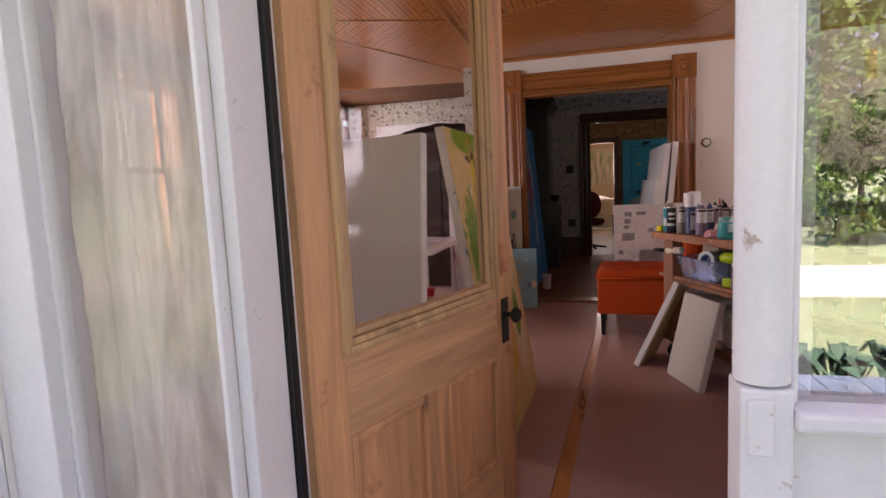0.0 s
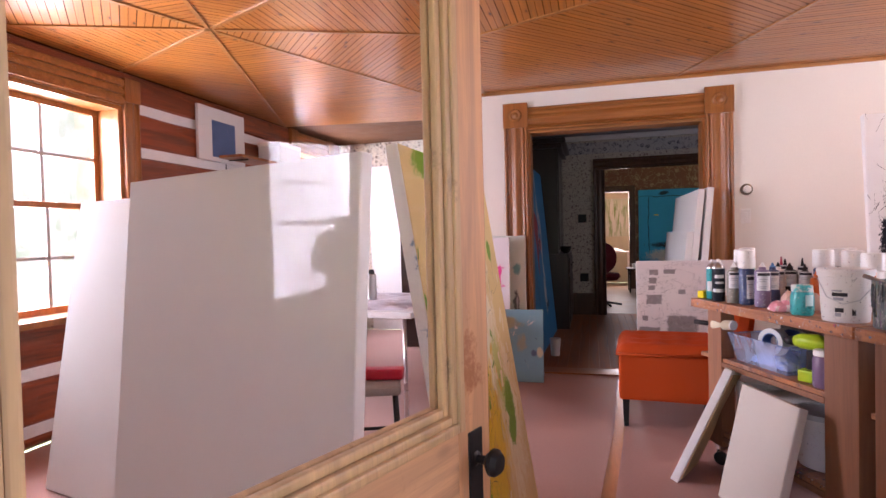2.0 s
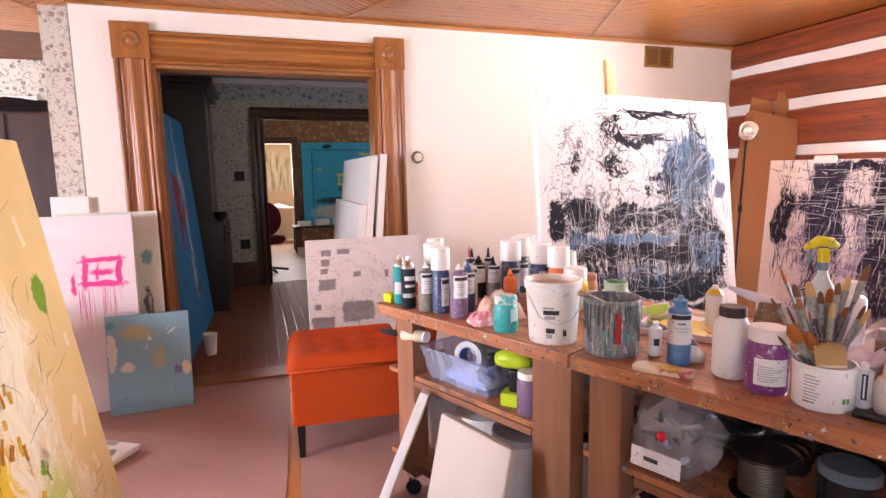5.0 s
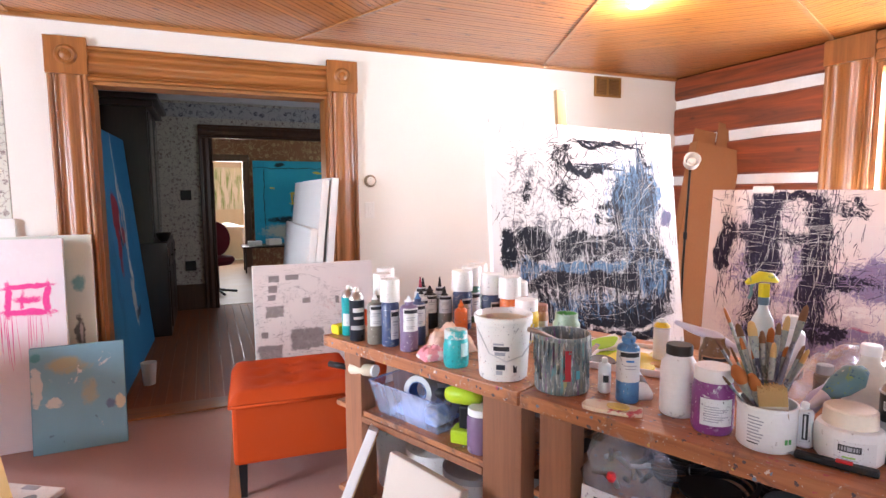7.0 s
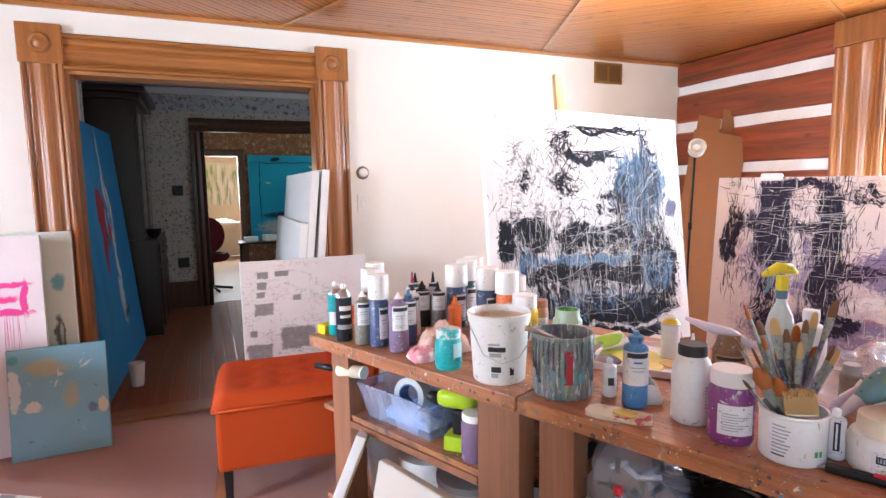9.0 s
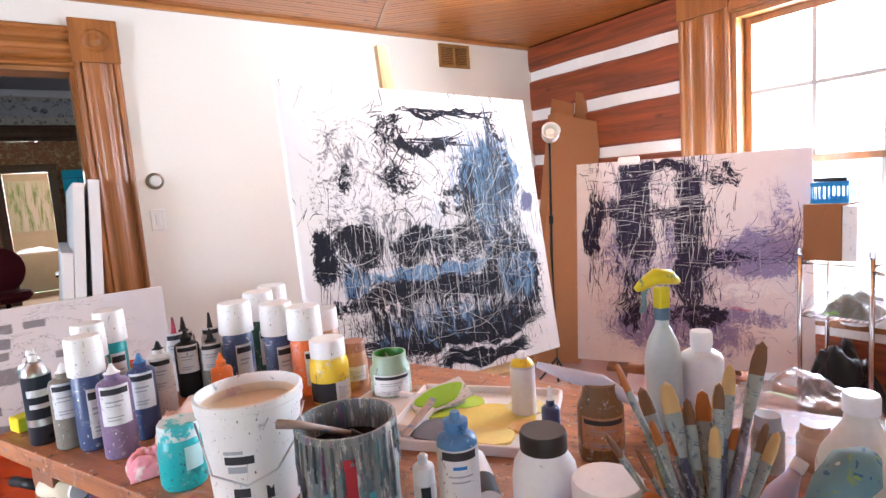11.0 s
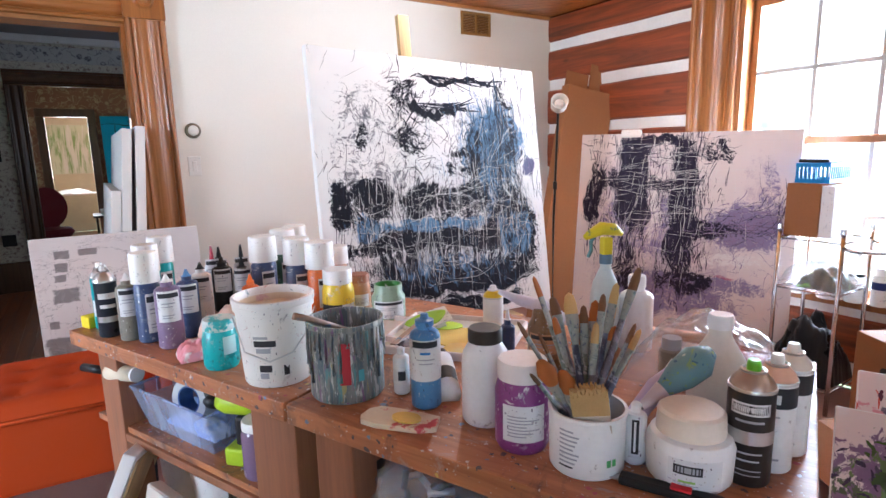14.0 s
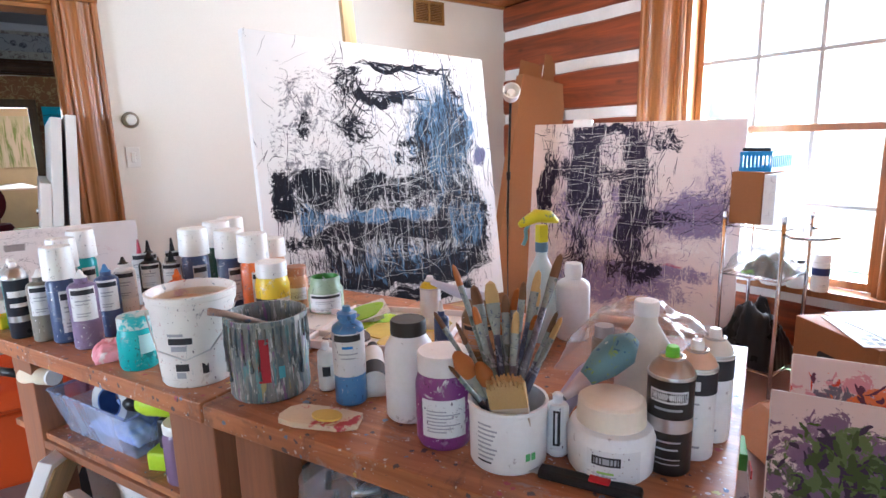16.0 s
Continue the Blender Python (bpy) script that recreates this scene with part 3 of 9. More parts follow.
trim = thing("doorway_trim", "varnished oak fluted door casing with corner rosettes", "door casing", kind="structure")
part("casing_leg", casing_leg(OX0 - 0.205, OX0, NORTH, 0, 2.128), mat_trim, trim)
part("casing_leg", casing_leg(OX1, OX1 + 0.205, NORTH, 0, 2.128), mat_trim, trim)
part("casing_head", casing_head(OX0, OX1, NORTH, OZ, 2.30), mat_trim_x, trim)
part("rosette", rosette_block(OX0 - 0.1025, 2.234, 0.212, NORTH), mat_trim, trim)
part("rosette", rosette_block(OX1 + 0.1025, 2.234, 0.212, NORTH), mat_trim, trim)
part("jamb", box(OX0, OX0 + 0.02, NORTH - 0.005, NORTH + 0.17, 0, OZ), mat_trim, trim)
part("jamb", box(OX1 - 0.02, OX1, NORTH - 0.005, NORTH + 0.17, 0, OZ), mat_trim, trim)
part("jamb_head", box(OX0 + 0.02, OX1 - 0.02, NORTH - 0.005, NORTH + 0.17, OZ - 0.02, OZ), mat_trim_dull, trim)
part("threshold", box(OX0, OX1, NORTH - 0.02, NORTH + 0.18, 0.001, 0.014, bev=0.005), mat_trim_x, trim)

# ceiling of pine boards: two octagonal fans, the boards run across each wedge
def clip(poly, nx, ny, c):
    out = []
    for (x0, y0), (x1, y1) in zip(poly, poly[1:] + poly[:1]):
        d0, d1 = nx * x0 + ny * y0 - c, nx * x1 + ny * y1 - c
        if d0 >= 0:
            out.append((x0, y0))
        if (d0 > 0) != (d1 > 0) and abs(d1 - d0) > 1e-9:
            t = d0 / (d0 - d1)
            out.append((x0 + t * (x1 - x0), y0 + t * (y1 - y0)))
    return out


def wedge_boards(bm, poly, angle, z, w=0.082, gap=0.006):
    """Boards that run along the angle (degrees) inside a convex polygon, as faces seen from below."""
    dx, dy = math.cos(radians(angle)), math.sin(radians(angle))
    nx, ny = -dy, dx
    cs = [nx * x + ny * y for x, y in poly]
    c = min(cs)
    uvl = bm.loops.layers.uv.verify()
    shift = 0.0
    while c < max(cs):
        for a, b, drop in ((c + gap / 2, c + w / 2 - gap / 4, 0.0), (c + w / 2 + gap / 4, c + w - gap / 2, 0.0)):
            p = clip(clip(poly, nx, ny, a), -nx, -ny, -b)
            if len(p) >= 3:
                vs = [bm.verts.new((x, y, z)) for x, y in p]
                f = bm.faces.new(vs[::-1])
                shift += 1.37
                for lp in f.loops:
                    q = lp.vert.co
                    lp[uvl].uv = (dx * q.x + dy * q.y + shift, nx * q.x + ny * q.y)
                f.normal_update()
                if f.normal.z > 0:
                    f.normal_flip()
        c += w


ceil_bm, battens = bmesh.new(), []


def fan_ceiling(cx, cy, x0, x1, y0, y1):
    dirs = []
    for k in range(8):
        a = radians(22.5 + 45 * k)
        ts = []
        if math.cos(a) > 1e-6: ts.append((x1 - cx) / math.cos(a))
        if math.cos(a) < -1e-6: ts.append((x0 - cx) / math.cos(a))
        if math.sin(a) > 1e-6: ts.append((y1 - cy) / math.sin(a))
        if math.sin(a) < -1e-6: ts.append((y0 - cy) / math.sin(a))
        t = min(ts)
        dirs.append((cx + t * math.cos(a), cy + t * math.sin(a)))
    corners = [(x1, y1), (x0, y1), (x0, y0), (x1, y0)]
    for k in range(8):
        p, q = dirs[k], dirs[(k + 1) % 8]
        poly = [(cx, cy), p] + ([corners[k // 2]] if k % 2 == 0 else []) + [q]
        wedge_boards(ceil_bm, poly, 22.5 + 45 * k + 22.5 + 90, TOP)
        battens.append(((cx, cy), p))


fan_ceiling(1.75, 3.65, -0.80, EAST, SOUTH, NORTH)
fan_ceiling(-2.05, 4.0, WEST, -0.80, SOUTH, WING)
structure("ceiling", ceil_bm, mat_ceiling, "varnished knotty pine boards laid in fans", "ceiling")
# dark sheet seen through the board gaps, in place of shaded grooves
structure("ceiling_backing", box(WEST - 0.2, EAST + 0.3, 1.2, WING + 0.1, TOP + 0.006, TOP + 0.1), mat_backing, "dark sheet above the ceiling boards, standing in for groove shade", "ceiling")
bm = bmesh.new()
for (ax, ay), (bx, by) in battens:
    d = Vector((bx - ax, by - ay))
    n = Vector((-d.y, d.x)).normalized() * 0.012
    pts = [(ax + n.x, ay + n.y), (bx + n.x, by + n.y), (bx - n.x, by - n.y), (ax - n.x, ay - n.y)]
    lo = [bm.verts.new((x, y, TOP - 0.009)) for x, y in pts]
    hi = [bm.verts.new((x, y, TOP - 0.001)) for x, y in pts]
    bm.faces.new(lo)
    for i in range(4):
        bm.faces.new((lo[i], lo[(i + 1) % 4], hi[(i + 1) % 4], hi[i]))
bm_box(bm, -0.86, EAST, NORTH - 0.018, NORTH, TOP - 0.026, TOP - 0.001)
bm_box(bm, -0.812, -0.788, SOUTH, NORTH, TOP - 0.009, TOP - 0.001)
structure("ceiling_trim", bm, mat_batten, "thin pine battens over the ceiling joints", "trim")

# log wall to the east with its window
WY0, WY1, WZ0, WZ1 = 3.25, 4.37, 0.50, 2.25
CHINKS = [0.10, 0.44, 0.80, 1.16, 1.53, 1.895, 2.215]


def log_wall(name, x, side, y0, y1, holes):
    """Flat hewn logs with white chinking, the room on the given side (-1: towards -x)."""
    back = thing(name, "red-stained hewn log wall with white chinking", "wall", kind="structure")
    bm = bmesh.new()
    segs, at = [], y0
    for h0, h1, z0, z1 in holes:
        segs.append((at, h0, 0, TOP))
        segs.append((h0, h1, 0, z0))
        segs.append((h0, h1, z1, TOP))
        at = h1
    segs.append((at, y1, 0, TOP))
    for a, b, z0, z1 in segs:
        bm_box(bm, x - side * 0.02, x - side * 0.28, a, b, z0, z1)
    part("chinking", bm, mat_chink, back, "white mortar chinking")
    for a, b, z0, z1 in segs:
        for c0, c1 in zip([-0.2] + CHINKS, CHINKS + [2.75]):
            lo, hi = max(z0, c0 + 0.04), min(z1, c1 - 0.04)
            if hi - lo < 0.03 or b - a < 0.03:
                continue
            bm, n = bmesh.new(), 18
            rows = []
            for i in range(n + 1):
                y = a + (b - a) * i / n
                w = 0.011 * noise.noise(Vector((y * 2.1, c0 * 9, x)))
                w2 = 0.011 * noise.noise(Vector((y * 2.3, c1 * 9, x + 5)))
                d = 0.006 * noise.noise(Vector((y * 3, c0 * 5, 7)))
                lo2, hi2 = (lo + w if lo > z0 else lo), (hi + w2 if hi < z1 else hi)
                rows.append([bm.verts.new(p) for p in ((x - side * 0.02, y, lo2), (x + side * d, y, lo2 + 0.014), (x + side * (d + 0.004), y, (lo2 + hi2) / 2), (x + side * d, y, hi2 - 0.014), (x - side * 0.02, y, hi2))])
            for p, q in zip(rows, rows[1:]):
                for k in range(4):
                    bm.faces.new((p[k], p[k + 1], q[k + 1], q[k]))
            bmesh.ops.recalc_face_normals(bm, faces=bm.faces)
            part("log", bm, mat_log, back)
    return back


log_wall("wall_east", EAST, -1, 1.2, NORTH + 0.16, [(WY0, WY1, WZ0, WZ1)])
log_wall("wall_west", WEST, 1, 1.2, WING + 0.2, [(3.15, 4.45, 0.75, 2.20), (6.85, 7.6, 0.75, 2.25)])


def sash_window(name, x, side, y0, y1, z0, z1, label, cols=3, case=0.24):
    """A six-over-six window in a deep reveal; the room lies on the given side."""
    w = thing(name, label, "window", kind="structure")
    deep = x - side * (0.11 if side < 0 else 0.20)
    for ya, yb in ((y0, y0 + 0.03), (y1 - 0.03, y1)):
        part("jamb", box(x - side * 0.26, x, ya, yb, z0, z1), mat_trim, w)
    part("head_jamb", box(x - side * 0.26, x, y0 + 0.03, y1 - 0.03, z1 - 0.03, z1), mat_trim_x, w)
    part("sill", box(x - side * 0.26, x + side * 0.06, y0 - 0.06, y1 + 0.06, z0 - 0.03, z0 + 0.012, bev=0.006), mat_trim, w)
    zm = (z0 + z1) / 2
    for k, (za, zb) in enumerate(((z0 + 0.015, zm + 0.02), (zm - 0.02, z1 - 0.03))):
        fx = deep + side * (0.03 if k == 0 else 0.0)
        bm = bmesh.new()
        for a, b in ((y0 + 0.03, y0 + 0.07), (y1 - 0.07, y1 - 0.03)):
            bm_box(bm, fx - 0.014, fx + 0.014, a, b, za, zb, 0.003)
        for a, b in ((za, za + 0.045), (zb - 0.04, zb)):
            bm_box(bm, fx - 0.014, fx + 0.014, y0 + 0.07, y1 - 0.07, a, b, 0.003)
        sash = part("sash", bm, mat_trim, w)
        bm = bmesh.new()
        for i in range(1, cols):
            yy = y0 + 0.07 + (y1 - y0 - 0.14) * i / cols
            bm_box(bm, fx - 0.01, fx + 0.01, yy - 0.011, yy + 0.011, za + 0.045, zb - 0.04)
        bm_box(bm, fx - 0.011, fx + 0.011, y0 + 0.07, y1 - 0.07, (za + zb) / 2 - 0.011, (za + zb) / 2 + 0.011)
        part("muntins", bm, mat_sash_grey, sash, "pale grey glazing bars")
        pane = part("pane", box(fx - 0.002, fx + 0.002, y0 + 0.07, y1 - 0.07, za + 0.04, zb - 0.035), mat_glass, sash, "clear window pane")
        pane.visible_shadow = False
    # fluted casing on the room side
    for a, b in ((y1, y1 + case), (y0 - case, y0)):
        bm = casing_leg(0, b - a, 0, z0 - 0.03, z1 + 0.03)
        bmesh.ops.transform(bm, matrix=pose(x, b if side < 0 else a, 0, 0, 0, -90 if side < 0 else 90), verts=bm.verts)
        part("casing_leg", bm, mat_trim, w)
        part("rosette", box(x, x + side * 0.042, a, b, z1 + 0.03, z1 + 0.2, bev=0.006), mat_trim, w)
    bm = box(x, x + side * 0.02, y0, y1, z1, z1 + 0.19, bev=0.003)
    for f0, f1 in ((0.04, 0.3), (0.4, 0.6), (0.7, 0.96)):
        bm_box(bm, x + side * 0.016, x + side * 0.036, y0, y1, z1 + f0 * 0.19, z1 + f1 * 0.19, 0.007)
    part("casing_head", bm, mat_trim_x, w)
    return w


mat_sash_grey = plain("grey weathered glazing bar", (0.42, 0.40, 0.38), 0.6)
sash_window("window_1", EAST, -1, WY0, WY1, WZ0, WZ1, "tall six-over-six window in varnished oak casing", case=0.32)
sash_window("window_2", WEST, 1, 3.15, 4.45, 0.75, 2.20, "bright wooden window with small panes", case=0.14)
sash_window("window_3", WEST, 1, 6.85, 7.60, 0.75, 2.25, "narrow wooden window beside the papered wall", case=0.14)

# papered wall of the wing
def wallpaper(name, base, ink, scale, kind=0):
    m, nt, b = nodes_of(name)
    v = tex_coord(nt)
    vo = nt.nodes.new("ShaderNodeTexVoronoi")
    vo.feature = "SMOOTH_F1" if kind else "F1"
    vo.inputs["Scale"].default_value, vo.inputs["Randomness"].default_value = scale, 0.75
    link(nt, v, vo.inputs["Vector"])
    n = noise_tex(nt, v, scale * 2.2, 3, 0.6, 2.5)
    leaf = math_node(nt, "MULTIPLY", remap(nt, vo.outputs["Distance"], 0.38, 0.30), remap(nt, n, 0.42, 0.50))
    vine = remap(nt, math_node(nt, "ABSOLUTE", math_node(nt, "SUBTRACT", noise_tex(nt, v, scale * 0.9, 2, 0.5, 1.0), 0.5)), 0.0, 0.03, 0.9, 0.0)
    col = mix(nt, math_node(nt, "MAXIMUM", leaf, vine), base, ink)
    link(nt, col, b.inputs["Base Color"])
    b.inputs["Roughness"].default_value = 0.8
    return m


mat_paper_leaf = wallpaper("leaf wallpaper", (0.62, 0.57, 0.47), (0.10, 0.085, 0.08), 17)
mat_paper_dining = wallpaper("sprigged wallpaper", (0.55, 0.52, 0.44), (0.22, 0.16, 0.15), 20)
mat_paper_red = wallpaper("dark floral border", (0.24, 0.10, 0.06), (0.45, 0.30, 0.18), 8)
mat_border = wallpaper("grey frieze border", (0.46, 0.46, 0.46), (0.10, 0.10, 0.13), 12)
structure("wall_wing", box(WEST - 0.2, -0.70, WING, WING + 0.15, 0, TOP), mat_paper_leaf, "leaf patterned papered wall", "wall")
d = thing("door_white", "white panelled door in a white frame", "door", kind="structure")
part("door_leaf", box(-2.62, -1.74, WING - 0.045, WING - 0.004, 0.01, 2.06, bev=0.004), mat_white, d)
for x0, x1, z0, z1 in ((-2.52, -2.24, 1.2, 1.95), (-2.12, -1.84, 1.2, 1.95), (-2.52, -2.24, 0.2, 1.05), (-2.12, -1.84, 0.2, 1.05)):
    part("door_panel", box(x0, x1, WING - 0.056, WING - 0.044, z0, z1, bev=0.008), mat_white, d)
bm = box(-2.72, -2.62, WING - 0.03, WING, 0, 2.14, bev=0.004)
bm_box(bm, -1.74, -1.64, WING - 0.03, WING, 0, 2.14, 0.004)
bm_box(bm, -2.62, -1.74, WING - 0.031, WING, 2.06, 2.14, 0.004)
part("door_frame", bm, mat_white, d)

# south wall and the entry with its sidelights
DX0, DX1 = -0.505, 0.352
bm = bmesh.new()
bm_box(bm, WEST, -1.05, 1.2, SOUTH, 0, TOP)
bm_box(bm, 1.02, EAST, 1.2, SOUTH, 0, TOP)
bm_box(bm, -1.05, 1.02, 1.2, SOUTH, 2.2, TOP)
structure("wall_south", bm, mat_wall, "cream inner face of the front wall", "wall")
bm = bmesh.new()
bm_box(bm, -6, WEST - 0.3, 1.17, 1.197, -0.2, 3.2)
bm_box(bm, -6, -1.05, 1.17, 1.197, -0.2, 3.2)
bm_box(bm, 1.02, 7, 1.17, 1.197, -0.2, 3.2)
bm_box(bm, -1.05, 1.02, 1.17, 1.197, 2.2, 3.2)
structure("facade", bm, mat_white, "white painted board front of the house", "facade")
entry = thing("entry_frame", "white painted entry frame with glazed sidelights", "door frame", kind="structure")
part("jamb", box(DX0 - 0.03, DX0, 1.285, 1.42, 0, 2.10, bev=0.004), mat_white, entry)
part("weatherstrip", box(DX0 - 0.02, DX0 + 0.012, 1.421, 1.45, 0, 2.1, bev=0.004), mat_strip, entry, "black rubber weatherstrip")
part("stop", box(DX0 - 0.03, DX0 + 0.008, 1.452, 1.475, 0, 2.1), mat_white, entry)
bm = box(DX1 + 0.088, DX1 + 0.125, 1.31, 1.46, 0, 2.10, bev=0.005)
part("jamb", bm, mat_white, entry)
post = lathe([(0.0, 0.905), (0.039, 0.905), (0.039, 2.1), (0.0, 2.1)], 24)
part("half_round_post", post, mat_white, entry, m=pose(DX1 + 0.039, 1.262, 0))
part("post_foot", box(DX1 + 0.002, DX1 + 0.074, 1.225, 1.30, -0.1, 0.90, bev=0.006), mat_white, entry)
part("latch_plate", box(DX1 + 0.010, DX1 + 0.045, 1.218, 1.226, 0.80, 0.885, bev=0.003), mat_white, entry, "painted-over latch plate")
part("head", box(-1.05, 1.02, 1.22, 1.45, 2.10, 2.20), mat_white, entry)
for x0, x1 in ((-1.05, -0.93), (0.93, 1.02)):
    part("outer_post", box(x0, x1, 1.215, 1.45, -0.1, 2.10, bev=0.005), mat_white, entry)
for x0, x1, zb in ((-0.93, DX0 - 0.03, 0.50), (DX1 + 0.074, 0.93, 0.84)):
    s = part("sidelight", box(x0, x1, 1.25, 1.29, -0.1, zb, bev=0.003), mat_white, entry, "white panel below a sidelight")
    part("apron", box(x0 + 0.05, x1 - 0.05, 1.235, 1.249, 0.0, zb - 0.12, bev=0.008), mat_white, s)
    part("sill", box(x0, x1, 1.215, 1.30, zb, zb + 0.03, bev=0.008), mat_white, s)
    bm = bmesh.new()
    for a, b in ((x0, x0 + 0.012), (x1 - 0.012, x1)):
        bm_box(bm, a, b, 1.25, 1.285, zb + 0.03, 2.1, 0.004)
    part("glazing_frame", bm, mat_white, s)
    p = part("pane", box(x0 + 0.01, x1 - 0.01, 1.266, 1.270, zb + 0.03, 2.1), mat_glass_old if x0 > 0 else mat_glass_dull, s, "old reflective glass pane")
    p.visible_shadow = False

# wrinkled plastic film taped inside the left-hand sidelight
bm = bmesh.new()
bmesh.ops.create_grid(bm, x_segments=70, y_segments=110, size=0.5)
for v in bm.verts:
    x, z = v.co.x, v.co.y
    fold = 0.012 * math.sin(x * 30 + 4 * noise.noise(Vector((x * 3, z * 2.6, 1)))) + 0.014 * noise.noise(Vector((x * 8, z * 3.0, 4))) + 0.006 * (1 - 3 * abs(noise.noise(Vector((x * 14, z * 6, 9)))))
    v.co = Vector((-0.727 + x * 0.385, 1.322 + fold, 1.315 + z * 1.56))
for f in bm.faces:
    f.smooth = True
single("plastic_film", bm, clear("yellowed plastic film", (0.66, 0.60, 0.50), 0.25, 1.0, base=0.05), "wrinkled yellowed plastic film behind the sidelight glass", "film")

# the half-open pine door
HINGE, LATCH = Vector((-0.492, 1.462, 0)), Vector((-0.150, 2.395, 0))
DW = (LATCH - HINGE).length
DA = math.degrees(math.atan2(LATCH.y - HINGE.y, LATCH.x - HINGE.x))
door = thing("door_front", "stripped pine front door with a large glass pane, half open", "door", pose(HINGE.x, HINGE.y, 0.012, 0, 0, DA), kind="structure")
T0, T1, DH = -0.022, 0.022, 2.03
GZ0, GZ1, ST = 0.82, 1.90, 0.118
part("stile", box(0, ST, T0, T1, 0, DH, bev=0.003), mat_door, door)
part("stile", box(DW - ST, DW, T0, T1, 0, DH, bev=0.003), mat_door, door)
for z0, z1 in ((0, 0.20), (0.60, GZ0), (GZ1, DH)):
    part("rail", box(ST, DW - ST, T0 + 0.001, T1 - 0.001, z0, z1, bev=0.002), mat_door_x, door)
part("mullion", box(DW / 2 - 0.05, DW / 2 + 0.05, T0 + 0.001, T1 - 0.001, 0.20, 0.60, bev=0.002), mat_door, door)
for x0, x1 in ((ST, DW / 2 - 0.05), (DW / 2 + 0.05, DW - ST)):
    p = part("panel", box(x0, x1, T0 + 0.012, T1 - 0.012, 0.20, 0.60), mat_door, door)
    for sgn in (-1, 1):
        bm = bmesh.new()
        y0, y1 = (T0 - 0.004, T0 + 0.014) if sgn < 0 else (T1 - 0.014, T1 + 0.004)
        for a, b, c, e in ((x0, x0 + 0.022, 0.20, 0.60), (x1 - 0.022, x1, 0.20, 0.60), (x0 + 0.022, x1 - 0.022, 0.20, 0.222), (x0 + 0.022, x1 - 0.022, 0.578, 0.60)):
            bm_box(bm, a, b, y0, y1, c, e, 0.005)
        part("panel_moulding", bm, mat_door, p)
for sgn in (-1, 1):
    bm = bmesh.new()
    for k, (w, d0) in enumerate(((0.020, 0.010), (0.018, 0.004), (0.018, -0.004))):
        o = -0.012 + k * 0.019
        y0, y1 = (T0 - d0, T0 + 0.012 + 0.004 * k) if sgn < 0 else (T1 - 0.012 - 0.004 * k, T1 + d0)
        a, b, c, e = ST + o, DW - ST - o, GZ0 + o, GZ1 - o
        bm_box(bm, a, a + w, y0, y1, c, e, 0.005)
        bm_box(bm, b - w, b, y0, y1, c, e, 0.005)
        bm_box(bm, a + w, b - w, y0, y1, c, c + w, 0.005)
        bm_box(bm, a + w, b - w, y0, y1, e - w, e, 0.005)
    part("glass_moulding", bm, mat_moulding, door, "worn pale moulding round the glass")
p = part("pane", box(ST + 0.02, DW - ST - 0.02, -0.002, 0.002, GZ0 + 0.02, GZ1 - 0.02), mat_glass_door, door, "clear reflective door glass")
p.visible_shadow = False
for sgn in (-1, 1):
    y = T0 if sgn < 0 else T1
    lock = part("lock_plate", box(DW - 0.085, DW - 0.035, y - 0.004, y + 0.004, 0.63, 0.795, bev=0.002), mat_iron, door, "dark iron lock plate")
    kb = lathe([(0.0, 0.062), (0.02, 0.06), (0.028, 0.05), (0.028, 0.042), (0.018, 0.032), (0.009, 0.026), (0.009, 0.008), (0.016, 0.004), (0.016, 0.0)], 20)
    part("knob", kb, mat_iron, lock, "round black door knob", pose(DW - 0.06, y, 0.735, 90 if sgn < 0 else -90))
part("edge", box(DW + 0.0005, DW + 0.003, T0 + 0.002, T1 - 0.002, 0.0, DH), wood("dark orange door edge", (0.36, 0.13, 0.04), 2, 0.45, 0.1, knots=0.5), door, "darker stained door edge")
part("latch_face", box(DW + 0.002, DW + 0.0045, -0.012, 0.012, 0.64, 0.79), mat_iron, door)
for z in (0.28, 1.0, 1.72):
    part("hinge", lathe([(0, 0), (0.009, 0), (0.009, 0.1), (0, 0.1)], 12), mat_iron, door, m=pose(-0.008, 0.024, z))

# ---- rooms beyond the doorway ----
dining = thing("wall_dining", "sprigged wallpaper walls of the dark middle room", "wall", kind="structure")
for span in ((-1.05, -0.9, NORTH + 0.165, 9.6, 0, 2.62), (-0.69, -0.43, NORTH + 0.162, NORTH + 0.175, 0, 2.62), (3.2, 3.35, NORTH + 0.165, 9.6, 0, 2.62),
             (-1.05, 0.22, 9.6, 9.75, 0, 2.62), (1.72, 3.35, 9.6, 9.75, 0, 2.62), (0.22, 1.72, 9.6, 9.75, 2.14, 2.62)):
    part("wall_section", box(*span), mat_paper_dining, dining)
# white ceiling panels coloured grey: their shade is put into the base colour
structure("ceiling_dining", box(-1.05, 3.35, NORTH + 0.165, 9.75, 2.62, 2.7), plain("dull grey ceiling paint", (0.32, 0.32, 0.33), 0.8), "white ceiling of the middle room, coloured grey as if unlit", "ceiling")
structure("border", box(-0.88, 3.2, 9.585, 9.598, 2.36, 2.52), mat_border, "grey patterned wallpaper border", "trim")
bm = bmesh.new()
bm_box(bm, -0.9, 3.2, 9.54, 9.59, 2.55, 2.62, 0.01)
bm_box(bm, -0.9, 3.2, 8.2, 8.26, 2.59, 2.62, 0.005)
structure("cornice", bm, mat_white, "white painted cornice strips", "trim")
fl = thing("floor_dining", "dark polished floorboards of the middle room", "floor", kind="structure")
